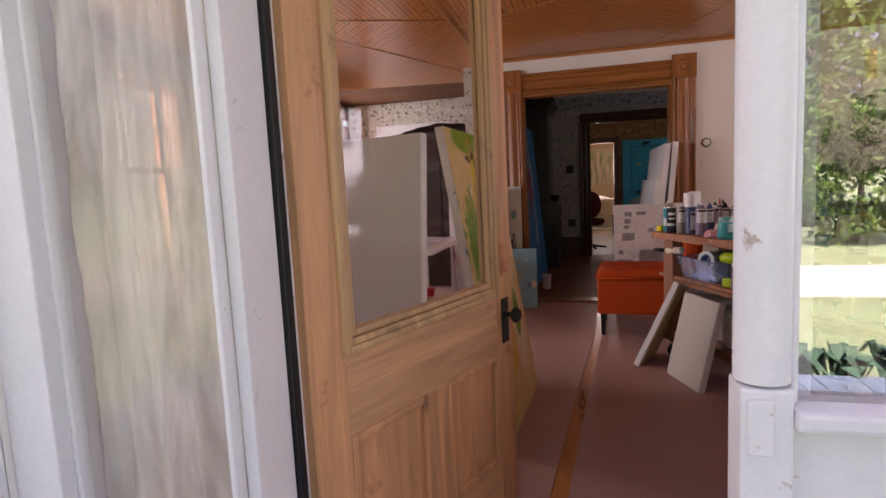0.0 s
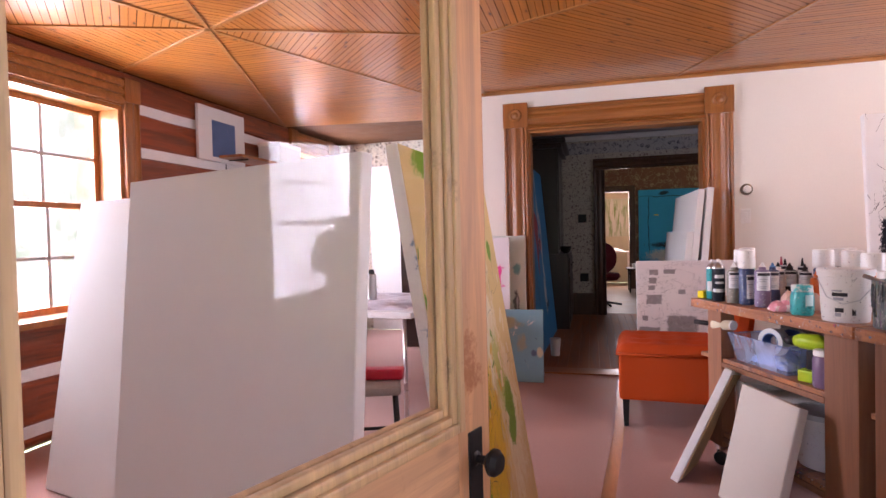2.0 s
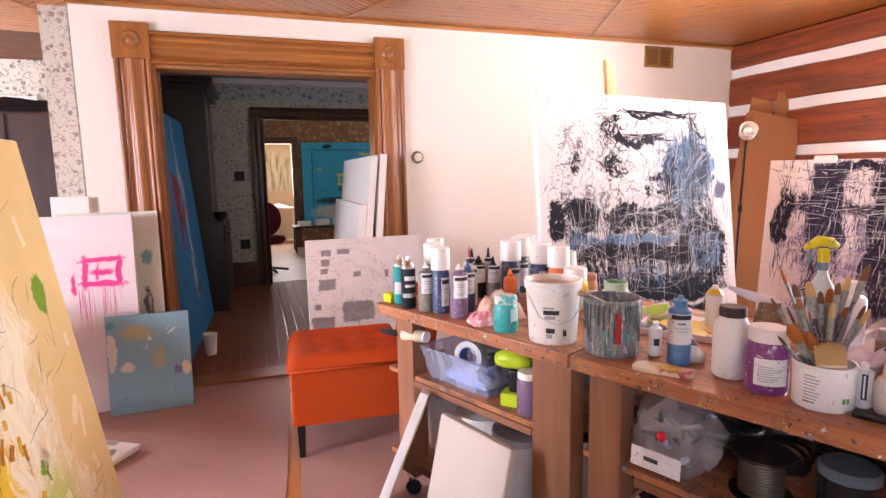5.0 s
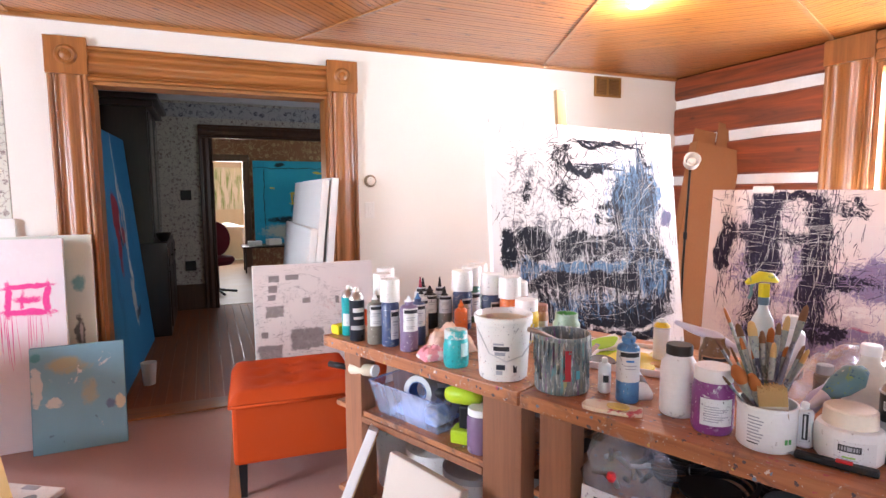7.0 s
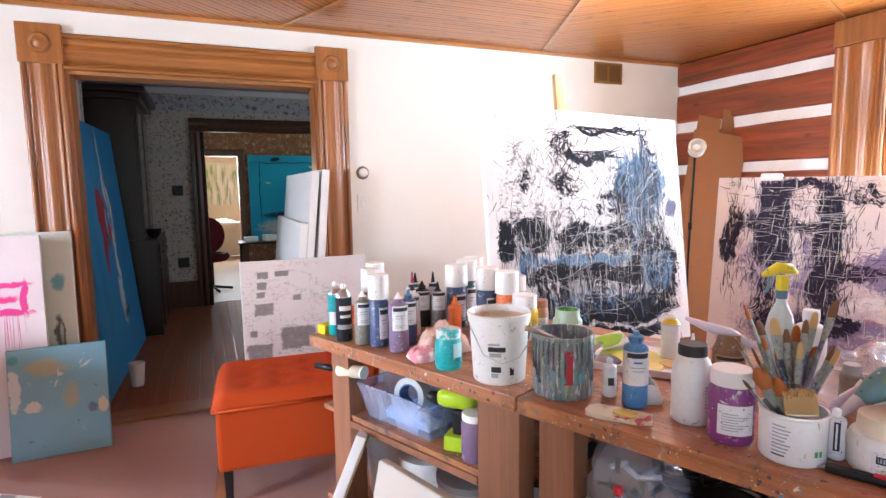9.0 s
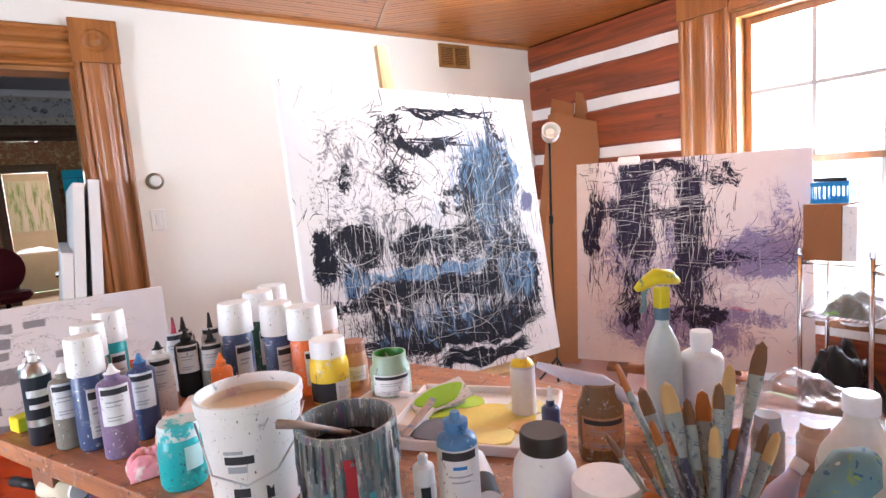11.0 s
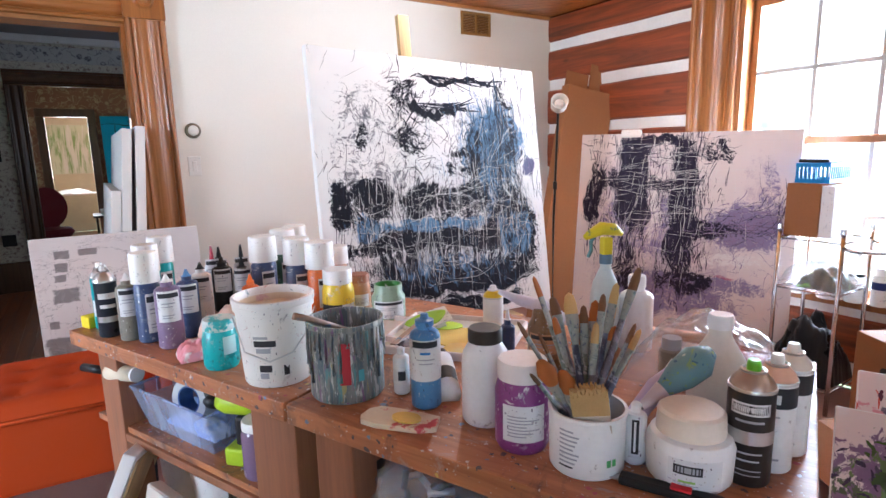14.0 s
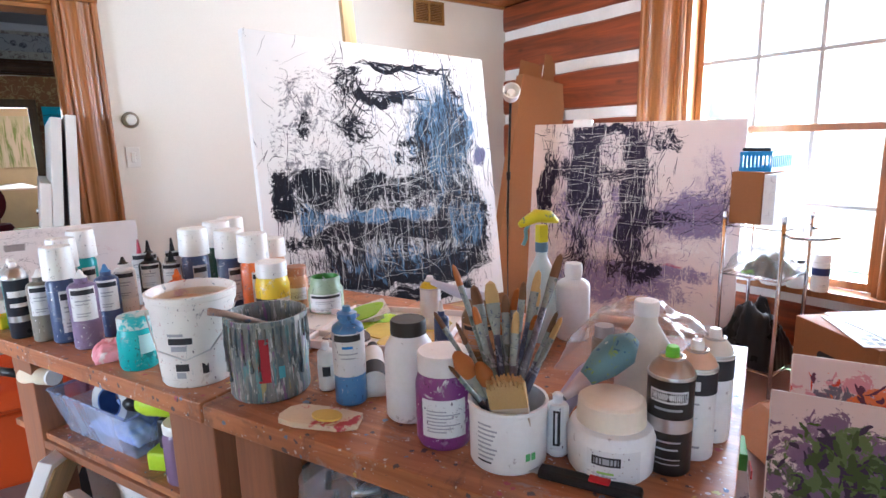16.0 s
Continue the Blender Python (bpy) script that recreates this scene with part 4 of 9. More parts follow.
for i in range(46):
    x = -1.0 + i * 0.095
    part("floorboard", box(x, x + 0.092, NORTH + 0.19, 9.72, -0.02, 0.0, bev=0.002), mat_floor_dark, fl)
structure("floor_far", box(-3.0, 5.0, 9.76, 15.0, -0.03, -0.002), plain("pale worn floor", (0.36, 0.25, 0.17), 0.5, var=0.15, scale=3), "pale worn wooden floor of the far room", "floor")
t2 = thing("doorway_trim_far", "dark stained door casing of the second doorway", "door casing", kind="structure")
for x0, x1 in ((0.12, 0.28), (1.66, 1.82)):
    part("casing_leg", casing_leg(x0, x1, 9.6, 0, 2.12), mat_dark_trim, t2)
part("casing_head", casing_head(0.12, 1.82, 9.6, 2.12, 2.28), mat_dark_trim, t2)
structure("baseboard", box(-0.9, 0.12, 9.575, 9.598, 0, 0.32, bev=0.006), mat_dark_trim, "dark tall baseboard", "baseboard")
far = bmesh.new()
bm_box(far, -3.0, 0.27, 13.5, 13.65, 0, 2.6)
bm_box(far, 0.85, 5.0, 13.5, 13.65, 0, 2.6)
bm_box(far, 0.27, 0.85, 13.5, 13.65, 2.05, 2.6)
bm_box(far, -3.1, -3.0, 9.76, 13.65, 0, 2.6)
bm_box(far, 5.0, 5.1, 9.76, 13.65, 0, 2.6)
structure("wall_far", far, mat_paper_red, "dark red floral papered wall", "wall")
structure("ceiling_far", box(-3.1, 5.1, 9.76, 15.1, 2.6, 2.7), mat_white, "white ceiling of the far room", "ceiling")
structure("wall_end", box(-3.1, 5.1, 15.0, 15.1, 0, 2.6), plain("pale yellow paint", (0.70, 0.68, 0.52), 0.7), "pale yellow end wall in daylight", "wall")
t3 = thing("doorway_trim_end", "dark door casing of the last doorway", "door casing", kind="structure")
for x0, x1 in ((0.15, 0.27), (0.85, 0.97)):
    part("casing_leg", box(x0, x1, 13.46, 13.5, 0, 2.15, bev=0.006), mat_dark_trim, t3)
part("casing_head", box(0.15, 0.97, 13.455, 13.5, 2.05, 2.18, bev=0.006), mat_dark_trim, t3)
lampf = thing("ceiling_light", "small white glass ceiling light", "ceiling lamp", pose(1.25, 12.4, 2.6))
part("shade", lathe([(0, -0.11), (0.1, -0.1), (0.2, -0.055), (0.22, -0.02), (0.16, 0)], 24), mat_white_plastic, lampf)
part("base", lathe([(0, -0.005), (0.17, -0.005), (0.17, 0.0), (0, 0)], 24), mat_metal, lampf)


# ---- paintings ----
mat_ink_blue = plain("navy black paint", (0.012, 0.014, 0.028), 0.38, relief=0.4)
mat_ink_mid = plain("slate blue paint", (0.045, 0.095, 0.16), 0.4, var=0.4, scale=12, relief=0.4)
mat_scratch = plain("scratched white paint", (0.78, 0.77, 0.74), 0.5, relief=0.3)
mat_violet = plain("violet black paint", (0.028, 0.020, 0.055), 0.42, var=0.5, scale=10, relief=0.4)
mat_mauve = plain("mauve paint", (0.28, 0.20, 0.34), 0.5, var=0.3, scale=9)


def strokes(rng, count, W, H, region, length, width, heading, spread, curl, layer, blunt=False):
    """Flat ribbons of dried paint on a canvas face; region gives a point, heading degrees."""
    bm = bmesh.new()
    y = -0.0012 - 0.0004 * layer
    for _ in range(count):
        x, z = region(rng)
        a = radians(heading + rng.gauss(0, spread))
        n = 7
        L, w0 = length * rng.uniform(0.35, 1.3), width * rng.uniform(0.4, 1.5)
        prev = None
        bend = rng.gauss(0, curl)
        for i in range(n + 1):
            w = w0 * (rng.uniform(0.75, 1.2) if blunt else (0.25 + math.sin(math.pi * (i + 0.4) / (n + 0.8))) * rng.uniform(0.6, 1.25))
            px, pz = -math.sin(a) * w / 2, math.cos(a) * w / 2
            p = [(max(-W / 2, min(W / 2, x + s * px)), max(-H / 2, min(H / 2, z + s * pz))) for s in (1, -1)]
            cur = [bm.verts.new((q[0], y, q[1])) for q in p]
            if prev:
                bm.faces.new((prev[0], cur[0], cur[1], prev[1]))
            prev = cur
            x, z = x + math.cos(a) * L / n, z + math.sin(a) * L / n
            a += bend / n + rng.gauss(0, curl * 0.35)
    for f in bm.faces:
        if f.normal.y > 0:
            f.normal_flip()
    return bm


def canvas(name, label, W, H, m, face, edge=None, thick=0.036, work=(), group="", category="painting"):
    """Stretched canvas; origin at the bottom edge's middle, the picture faces -y."""
    c = thing(name, label, category, m, group)
    part("stretcher", box(-W / 2, W / 2, -thick / 2, thick / 2, 0, H, bev=0.004), edge or mat_canvas, c)
    f = part("painted_face", box(-W / 2 + 0.003, W / 2 - 0.003, -0.001, 0.001, -H / 2 + 0.003, H / 2 - 0.003), face, c, m=pose(0, -thick / 2 - 0.001, H / 2))
    for mat, bm in work:
        tagged(part("brushwork", bm, mat, f), kind="stuff")
    return c


def spot(cx, cz, sx, sz):
    return lambda r: (r.gauss(cx, sx), r.gauss(cz, sz))


rng = random.Random(7)
W, H = 1.28, 1.262
INK = (0.012, 0.013, 0.020)
mat_big = gesture("black and blue abstract", (0.87, 0.86, 0.85), [
    ((0.10, 0.10, 0.13), [(-0.38, 0.22, 0.26, 0.34, 0.02), (0.1, 0.42, 0.4, 0.14, -0.02), (-0.1, 0.05, 0.3, 0.1, 0.05), (0.0, -0.35, 0.6, 0.3, 0.06)], "n", 3.6, 0.16, 0.85),
    ((0.10, 0.22, 0.40), [(0.32, 0.22, 0.22, 0.28, 0.42), (-0.10, -0.15, 0.42, 0.05, 0.45), (0.38, -0.18, 0.20, 0.20, 0.36), (-0.42, -0.15, 0.1, 0.06, 0.3), (0.05, -0.38, 0.5, 0.10, 0.15)], "v", 3.0, 0.12, 0.95),
    (INK, [(-0.20, 0.45, 0.10, 0.09, 0.16), (0.10, 0.535, 0.30, 0.014, 0.40), (0.02, 0.385, 0.20, 0.016, 0.42), (0.40, 0.28, 0.10, 0.30, 0.12),
           (-0.16, 0.24, 0.13, 0.10, 0.10), (-0.42, 0.26, 0.05, 0.06, 0.25), (0.12, 0.12, 0.14, 0.12, 0.10)], "n", 3.5, 0.08, 1.0),
    (INK, [(-0.53, -0.05, 0.07, 0.12, 0.42), (-0.38, -0.03, 0.10, 0.10, 0.42), (-0.13, -0.04, 0.12, 0.08, 0.45), (0.15, -0.02, 0.22, 0.10, 0.20),
           (0.0, -0.235, 0.58, 0.06, 0.58), (0.40, -0.22, 0.20, 0.26, 0.36)], "n", 3.5, 0.08, 1.0),
    (INK, [(0.02, -0.44, 0.54, 0.065, 0.66), (0.15, -0.56, 0.32, 0.05, 0.42), (-0.40, -0.52, 0.14, 0.05, 0.3)], "h", 3.3, 0.08, 1.0),
    (INK, [(0.0, -0.33, 0.56, 0.12, 0.16), (0.32, 0.08, 0.24, 0.42, 0.10), (-0.3, -0.1, 0.3, 0.2, 0.0), (0.08, -0.02, 0.34, 0.14, 0.12)], "v", 3.6, 0.06, 1.0),
    ((0.03, 0.025, 0.035), [(-0.40, 0.30, 0.20, 0.26, -0.38), (0.1, 0.28, 0.4, 0.25, -0.34), (0.0, -0.25, 0.6, 0.34, -0.10)], "n", 3.8, 0.06, 0.95),
    ((0.14, 0.28, 0.46), [(0.34, 0.2, 0.16, 0.3, 0.06), (-0.1, -0.14, 0.45, 0.04, 0.2), (0.42, -0.22, 0.15, 0.15, 0.12), (0.0, -0.40, 0.5, 0.1, -0.08)], "v", 3.2, 0.15, 0.9),
    ((0.05, 0.045, 0.16), [(0.57, 0.10, 0.06, 0.06, 0.6)], "n", 2.0, 0.2, 0.9),
    ((0.88, 0.87, 0.86), [(0.10, 0.45, 0.18, 0.04, 0.35), (0.0, 0.05, 0.2, 0.05, 0.25), (-0.30, -0.12, 0.1, 0.03, 0.1), (0.15, -0.33, 0.4, 0.04, -0.02)], "v", 3.4, 0.06, 0.95),
], gloss=0.5, warp=0.05, thin=0.02, broken=True)
mat_ink_sky = plain("pale steel blue paint", (0.12, 0.24, 0.38), 0.4, var=0.4, scale=12, relief=0.4)
work = [
    (mat_ink_blue, strokes(rng, 80, W, H, spot(-0.36, 0.24, 0.15, 0.20), 0.12, 0.0011, 60, 45, 0.8, 1)),
    (mat_ink_blue, strokes(rng, 120, W, H, spot(0.0, 0.1, 0.30, 0.28), 0.10, 0.0026, 75, 40, 0.7, 1)),
    (mat_ink_blue, strokes(rng, 90, W, H, spot(-0.17, 0.33, 0.07, 0.10), 0.07, 0.0036, 60, 45, 0.4, 1)),
    (mat_ink_blue, strokes(rng, 26, W, H, lambda r: (r.uniform(-0.14, 0.22), 0.555 - 0.015 * r.random()), 0.20, 0.005, -9, 3, 0.15, 2)),
    (mat_ink_blue, strokes(rng, 18, W, H, lambda r: (r.uniform(-0.16, 0.06), 0.395 + 0.02 * r.random()), 0.20, 0.005, 2, 4, 0.15, 2)),
    (mat_ink_blue, strokes(rng, 260, W, H, spot(0.38, 0.12, 0.09, 0.26), 0.15, 0.0026, 92, 6, 0.15, 2)),
    (mat_ink_mid, strokes(rng, 200, W, H, spot(0.33, 0.1, 0.13, 0.26), 0.13, 0.0026, 92, 7, 0.2, 3)),
    (mat_ink_sky, strokes(rng, 80, W, H, spot(0.28, 0.22, 0.14, 0.18), 0.09, 0.0022, 92, 9, 0.3, 3)),
    (mat_ink_blue, strokes(rng, 520, W, H, lambda r: (r.uniform(-0.58, 0.58), r.gauss(-0.24, 0.2)), 0.13, 0.0020, -90, 4, 0.15, 4)),
    (mat_scratch, strokes(rng, 110, W, H, spot(0.05, -0.15, 0.3, 0.2), 0.34, 0.0011, 2, 13, 0.5, 5)),
    (mat_scratch, strokes(rng, 50, W, H, spot(0.30, 0.05, 0.18, 0.22), 0.28, 0.0011, 50, 25, 0.6, 5)),
    (mat_scratch, strokes(rng, 360, W, H, lambda r: (r.uniform(-0.52, 0.52), r.gauss(-0.2, 0.2)), 0.13, 0.0012, 89, 5, 0.15, 5)),
]
canvas("abstract_painting", "large square black, white and blue abstract on an easel", W, H, pose(2.13, 4.548, 0.552, -9.3, 1.8, 0.8), mat_big, work=work)

VIO = (0.020, 0.016, 0.034)
mat_purple = gesture("violet black abstract", (0.78, 0.70, 0.69), [
    ((0.46, 0.37, 0.46), [(-0.1, -0.25, 0.5, 0.4, 0.30), (-0.25, 0.2, 0.3, 0.4, 0.25), (0.4, 0.3, 0.12, 0.2, 0.05)], "n", 3.2, 0.35, 0.75),
    ((0.21, 0.17, 0.34), [(0.36, 0.05, 0.24, 0.15, 0.50), (-0.05, -0.38, 0.45, 0.16, 0.34), (-0.2, 0.05, 0.35, 0.25, 0.18), (0.25, -0.3, 0.3, 0.05, 0.32), (0.45, 0.25, 0.05, 0.2, 0.1)], "n", 2.8, 0.18, 0.9),
    (VIO, [(-0.27, 0.28, 0.11, 0.34, 0.50), (0.02, 0.15, 0.085, 0.50, 0.46), (-0.50, 0.18, 0.05, 0.25, 0.30), (-0.30, -0.2, 0.07, 0.22, 0.28)], "v", 3.5, 0.10, 1.0),
    (VIO, [(-0.15, 0.54, 0.24, 0.04, 0.40), (-0.2, 0.30, 0.36, 0.06, 0.30), (0.15, 0.02, 0.26, 0.07, 0.26), (0.05, -0.30, 0.16, 0.08, 0.32), (0.2, 0.47, 0.10, 0.08, 0.15)], "n", 3.5, 0.10, 1.0),
    (VIO, [(-0.1, 0.0, 0.45, 0.5, -0.14)], "v", 3.6, 0.06, 0.9),
    ((0.80, 0.73, 0.72), [(-0.14, 0.1, 0.05, 0.2, 0.2), (0.30, -0.15, 0.2, 0.06, 0.2)], "n", 3.0, 0.1, 0.9),
    ((0.40, 0.06, 0.15), [(0.25, -0.26, 0.08, 0.010, 0.2)], "h", 2.0, 0.2, 0.7),
], gloss=0.5, warp=0.045, broken=True)
W, H = 1.205, 1.175
work = [
    (mat_violet, strokes(rng, 300, W, H, spot(-0.24, 0.22, 0.12, 0.26), 0.10, 0.0034, 88, 9, 0.2, 1)),
    (mat_violet, strokes(rng, 300, W, H, spot(0.03, 0.08, 0.08, 0.32), 0.10, 0.0034, 86, 9, 0.2, 1)),
    (mat_violet, strokes(rng, 80, W, H, spot(-0.48, 0.2, 0.03, 0.22), 0.10, 0.0030, 90, 8, 0.2, 1)),
    (mat_violet, strokes(rng, 130, W, H, spot(-0.15, 0.48, 0.20, 0.05), 0.08, 0.0030, 6, 20, 0.5, 1)),
    (mat_violet, strokes(rng, 80, W, H, spot(0.35, 0.05, 0.13, 0.05), 0.10, 0.0022, 12, 20, 0.5, 1)),
    (mat_mauve, strokes(rng, 130, W, H, spot(0.36, 0.05, 0.13, 0.06), 0.09, 0.0030, 10, 25, 0.5, 1)),
    (mat_mauve, strokes(rng, 170, W, H, spot(0.05, -0.28, 0.3, 0.16), 0.08, 0.0018, 40, 60, 1.0, 2)),
    (mat_violet, strokes(rng, 8, W, H, spot(0.52, 0.06, 0.015, 0.12), 0.34, 0.0020, 96, 6, 0.5, 3)),
    (mat_scratch, strokes(rng, 120, W, H, spot(-0.2, 0.28, 0.17, 0.18), 0.20, 0.0014, 3, 5, 0.15, 4)),
    (mat_scratch, strokes(rng, 170, W, H, spot(-0.08, 0.1, 0.2, 0.3), 0.14, 0.0013, 87, 5, 0.15, 4)),
]
pur = canvas("abstract_painting", "square violet and black abstract on pale canvas, leaning", W, H, pose(3.566, 4.341, 0.275, -8.5, 0.4, -61.1), mat_purple, work=work)
part("clamp", box(-0.36, -0.24, -0.03, 0.03, 1.15, 1.2, bev=0.012), mat_white_plastic, pur, "white plastic clamp on the top edge")

GRN, OCH = (0.14, 0.29, 0.015), (0.70, 0.42, 0.03)
RUST = (0.50, 0.21, 0.015)
mat_yellow = gesture("yellow green abstract", (0.70, 0.51, 0.22), [
    ((0.78, 0.68, 0.50), [(0.12, 0.32, 0.10, 0.14, 0.45), (0.14, 0.10, 0.10, 0.2, 0.42), (0.25, -0.3, 0.16, 0.3, 0.3), (-0.2, 0.42, 0.08, 0.06, 0.3)], "v", 2.4, 0.3, 0.9),
    ((0.70, 0.46, 0.025), [(-0.09, 0.46, 0.07, 0.12, 0.45), (0.0, 0.22, 0.06, 0.14, 0.45), (-0.14, -0.04, 0.16, 0.12, 0.42), (-0.1, -0.3, 0.18, 0.2, 0.4), (-0.02, 0.34, 0.06, 0.08, 0.4)], "v", 2.4, 0.12, 0.95),
    (RUST, [(0.07, 0.60, 0.06, 0.07, 0.55), (-0.02, 0.66, 0.12, 0.02, 0.3), (-0.08, 0.35, 0.07, 0.035, 0.5), (-0.14, 0.05, 0.08, 0.04, 0.15), (-0.22, -0.1, 0.1, 0.06, 0.1)], "n", 3.0, 0.2, 0.9),
    (GRN, [(-0.08, 0.72, 0.19, 0.05, 0.75), (-0.035, 0.545, 0.035, 0.055, 0.55), (-0.10, 0.27, 0.10, 0.07, 0.6), (-0.27, 0.18, 0.10, 0.16, 0.6), (-0.24, 0.06, 0.06, 0.08, 0.45),
           (0.34, 0.41, 0.022, 0.035, 0.5), (0.25, -0.24, 0.05, 0.11, 0.55), (-0.02, 0.31, 0.03, 0.07, 0.3), (-0.3, -0.45, 0.14, 0.2, 0.5)], "n", 2.4, 0.15, 0.97),
    ((0.42, 0.45, 0.09), [(0.19, -0.04, 0.065, 0.12, 0.5), (-0.05, 0.14, 0.05, 0.06, 0.2)], "n", 2.6, 0.4, 0.85),
    ((0.03, 0.03, 0.035), [(-0.11, 0.62, 0.07, 0.014, 0.5), (0.08, 0.66, 0.014, 0.04, 0.2), (-0.1, 0.1, 0.3, 0.3, -0.42)], "h", 2.6, 0.12, 0.95),
    ((0.06, 0.10, 0.02), [(-0.2, 0.15, 0.14, 0.2, -0.15), (-0.08, 0.72, 0.19, 0.05, -0.1), (0.25, -0.24, 0.05, 0.11, 0.0)], "v", 3.4, 0.2, 0.8),
    ((0.66, 0.40, 0.02), [(-0.08, 0.35, 0.12, 0.35, 0.10), (-0.1, 0.0, 0.2, 0.2, 0.12)], "v", 3.6, 0.25, 0.9),
    ((0.12, 0.07, 0.02), [(-0.05, 0.2, 0.25, 0.4, -0.30), (0.07, 0.62, 0.08, 0.06, 0.0)], "n", 3.8, 0.2, 0.85),
], gloss=0.45, mottle=0.2)
mat_twig = plain("thin dark scribble paint", (0.07, 0.05, 0.03), 0.5)
W, H = 0.92, 1.50
work = [(mat_twig, strokes(rng, 150, W, H, spot(-0.03, 0.15, 0.2, 0.3), 0.10, 0.0013, 50, 50, 0.5, 1)),
        (plain("ochre stroke", (0.66, 0.38, 0.03), 0.45, var=0.3, scale=25, relief=0.5), strokes(rng, 130, W, H, spot(-0.03, 0.2, 0.08, 0.30), 0.05, 0.017, 85, 16, 0.15, 2, True)),
        (plain("rust stroke", (0.46, 0.17, 0.015), 0.45, var=0.3, scale=25, relief=0.5), strokes(rng, 60, W, H, spot(0.03, 0.45, 0.06, 0.18), 0.04, 0.013, 80, 20, 0.15, 3, True)),
        (plain("leaf green stroke", (0.15, 0.29, 0.02), 0.45, var=0.3, scale=25, relief=0.5), strokes(rng, 150, W, H, spot(-0.22, 0.10, 0.11, 0.14), 0.05, 0.024, 75, 30, 0.15, 2, True)),
        (plain("deep green stroke", (0.11, 0.22, 0.018), 0.45, relief=0.5), strokes(rng, 60, W, H, spot(-0.2, 0.1, 0.12, 0.16), 0.035, 0.007, 70, 40, 0.2, 3, True)),
        (plain("pale cream stroke", (0.75, 0.62, 0.40), 0.5), strokes(rng, 40, W, H, spot(0.17, 0.12, 0.10, 0.33), 0.06, 0.020, 82, 18, 0.15, 2, True))]
canvas("abstract_painting", "tall yellow, ochre and green abstract leaning to one side", W, H, pose(-0.20, 3.17, 0.0, -9.0, 0, 86), mat_yellow, edge=plain("paint dripped canvas edge", (0.74, 0.72, 0.68), 0.7, stain=((0.10, 0.22, 0.36), 9.0, 0.6)), thick=0.04, work=work)

MAG = (0.72, 0.02, 0.24)
mat_pink = gesture("pink line abstract", (0.76, 0.69, 0.70), [
    ((0.80, 0.42, 0.54), [(0.10, 0.25, 0.17, 0.14, 0.28), (0.08, 0.0, 0.16, 0.16, 0.10)], "v", 2.4, 0.7, 0.6),
    (MAG, [(0.12, 0.335, 0.10, 0.012, 0.5), (0.12, 0.19, 0.10, 0.014, 0.5), (0.03, 0.26, 0.014, 0.08, 0.5), (0.21, 0.26, 0.014, 0.08, 0.5), (0.12, 0.26, 0.06, 0.02, 0.35), (0.10, 0.26, 0.012, 0.06, 0.3), (-0.03, 0.18, 0.012, 0.07, 0.3)], "n", 1.8, 0.2, 0.92),
    ((0.74, 0.72, 0.74), [(-0.1, 0.5, 0.25, 0.06, 0.3)], "n", 2.0, 0.5, 0.7)], warp=0.02)
work = [(plain("magenta drip", (0.70, 0.08, 0.28), 0.5), strokes(rng, 18, 0.6, 1.19, lambda r: (r.uniform(-0.02, 0.22), 0.18), 0.26, 0.0022, -90, 1, 0.03, 1))]
canvas("abstract_painting", "tall white canvas with a magenta dripping square", 0.60, 1.19, pose(-0.885, 5.80, 0.0, -3.5, 0, 1), mat_pink, work=work, thick=0.03)
mat_mint = canvas_paint("pale mint abstract", (0.62, 0.66, 0.58), [
    ("blob", (0.10, 0.30, 0.33), 0.2, 0.32, 0.04, 0.05, 1, 1, 9, 0.8, 0.9),
    ("blob", (0.05, 0.05, 0.055), 0.19, 0.0, 0.03, 0.14, 1, 1, 9, 0.5, 0.9), ("blob", (0.55, 0.50, 0.50), 0.2, 0.02, 0.012, 0.1, 1, 1, 9, 0.6, 0.9)])
canvas("abstract_painting", "pale mint canvas with dark marks, behind the pink one", 0.55, 1.20, pose(-0.735, 5.90, 0.0, -3.5, 0, 1), mat_mint, thick=0.03)
mat_blue_small = canvas_paint("sky blue abstract", (0.20, 0.40, 0.50), [
    ("blob", (0.42, 0.38, 0.20), -0.05, 0.18, 0.12, 0.05, 1, 1, 7, 0.8, 0.85), ("blob", (0.40, 0.37, 0.22), 0.05, 0.02, 0.05, 0.08, 1, 1, 7, 0.8, 0.8),
    ("fleck", (0.70, 0.69, 0.66), -0.05, -0.05, 0.3, 0.4, 1, 1, 9, 0.02, 0.95), ("blob", (0.70, 0.68, 0.62), -0.12, -0.02, 0.05, 0.03, 1, 1, 16, 0.3, 0.9), ("blob", (0.72, 0.70, 0.64), -0.2, 0.08, 0.03, 0.12, 1, 1, 14, 0.3, 0.8), ("blob", (0.66, 0.62, 0.42), 0.2, -0.05, 0.03, 0.05, 1, 1, 14, 0.3, 0.9), ("fleck", (0.08, 0.16, 0.22), 0.05, -0.1, 0.3, 0.3, 1, 1, 13, 0.02, 0.8), ("blob", (0.10, 0.14, 0.24), 0.15, -0.06, 0.03, 0.03, 1, 1, 9, 0.6, 0.9),
    ("blob", (0.05, 0.26, 0.26), -0.2, 0.24, 0.03, 0.03, 1, 1, 9, 0.6, 0.8)])
canvas("abstract_painting", "small sky-blue abstract with ochre and white flecks", 0.455, 0.59, pose(-0.533, 5.712, 0.0, -8, 0, 1.5), mat_blue_small, edge=plain("blue canvas edge", (0.14, 0.30, 0.38), 0.7))
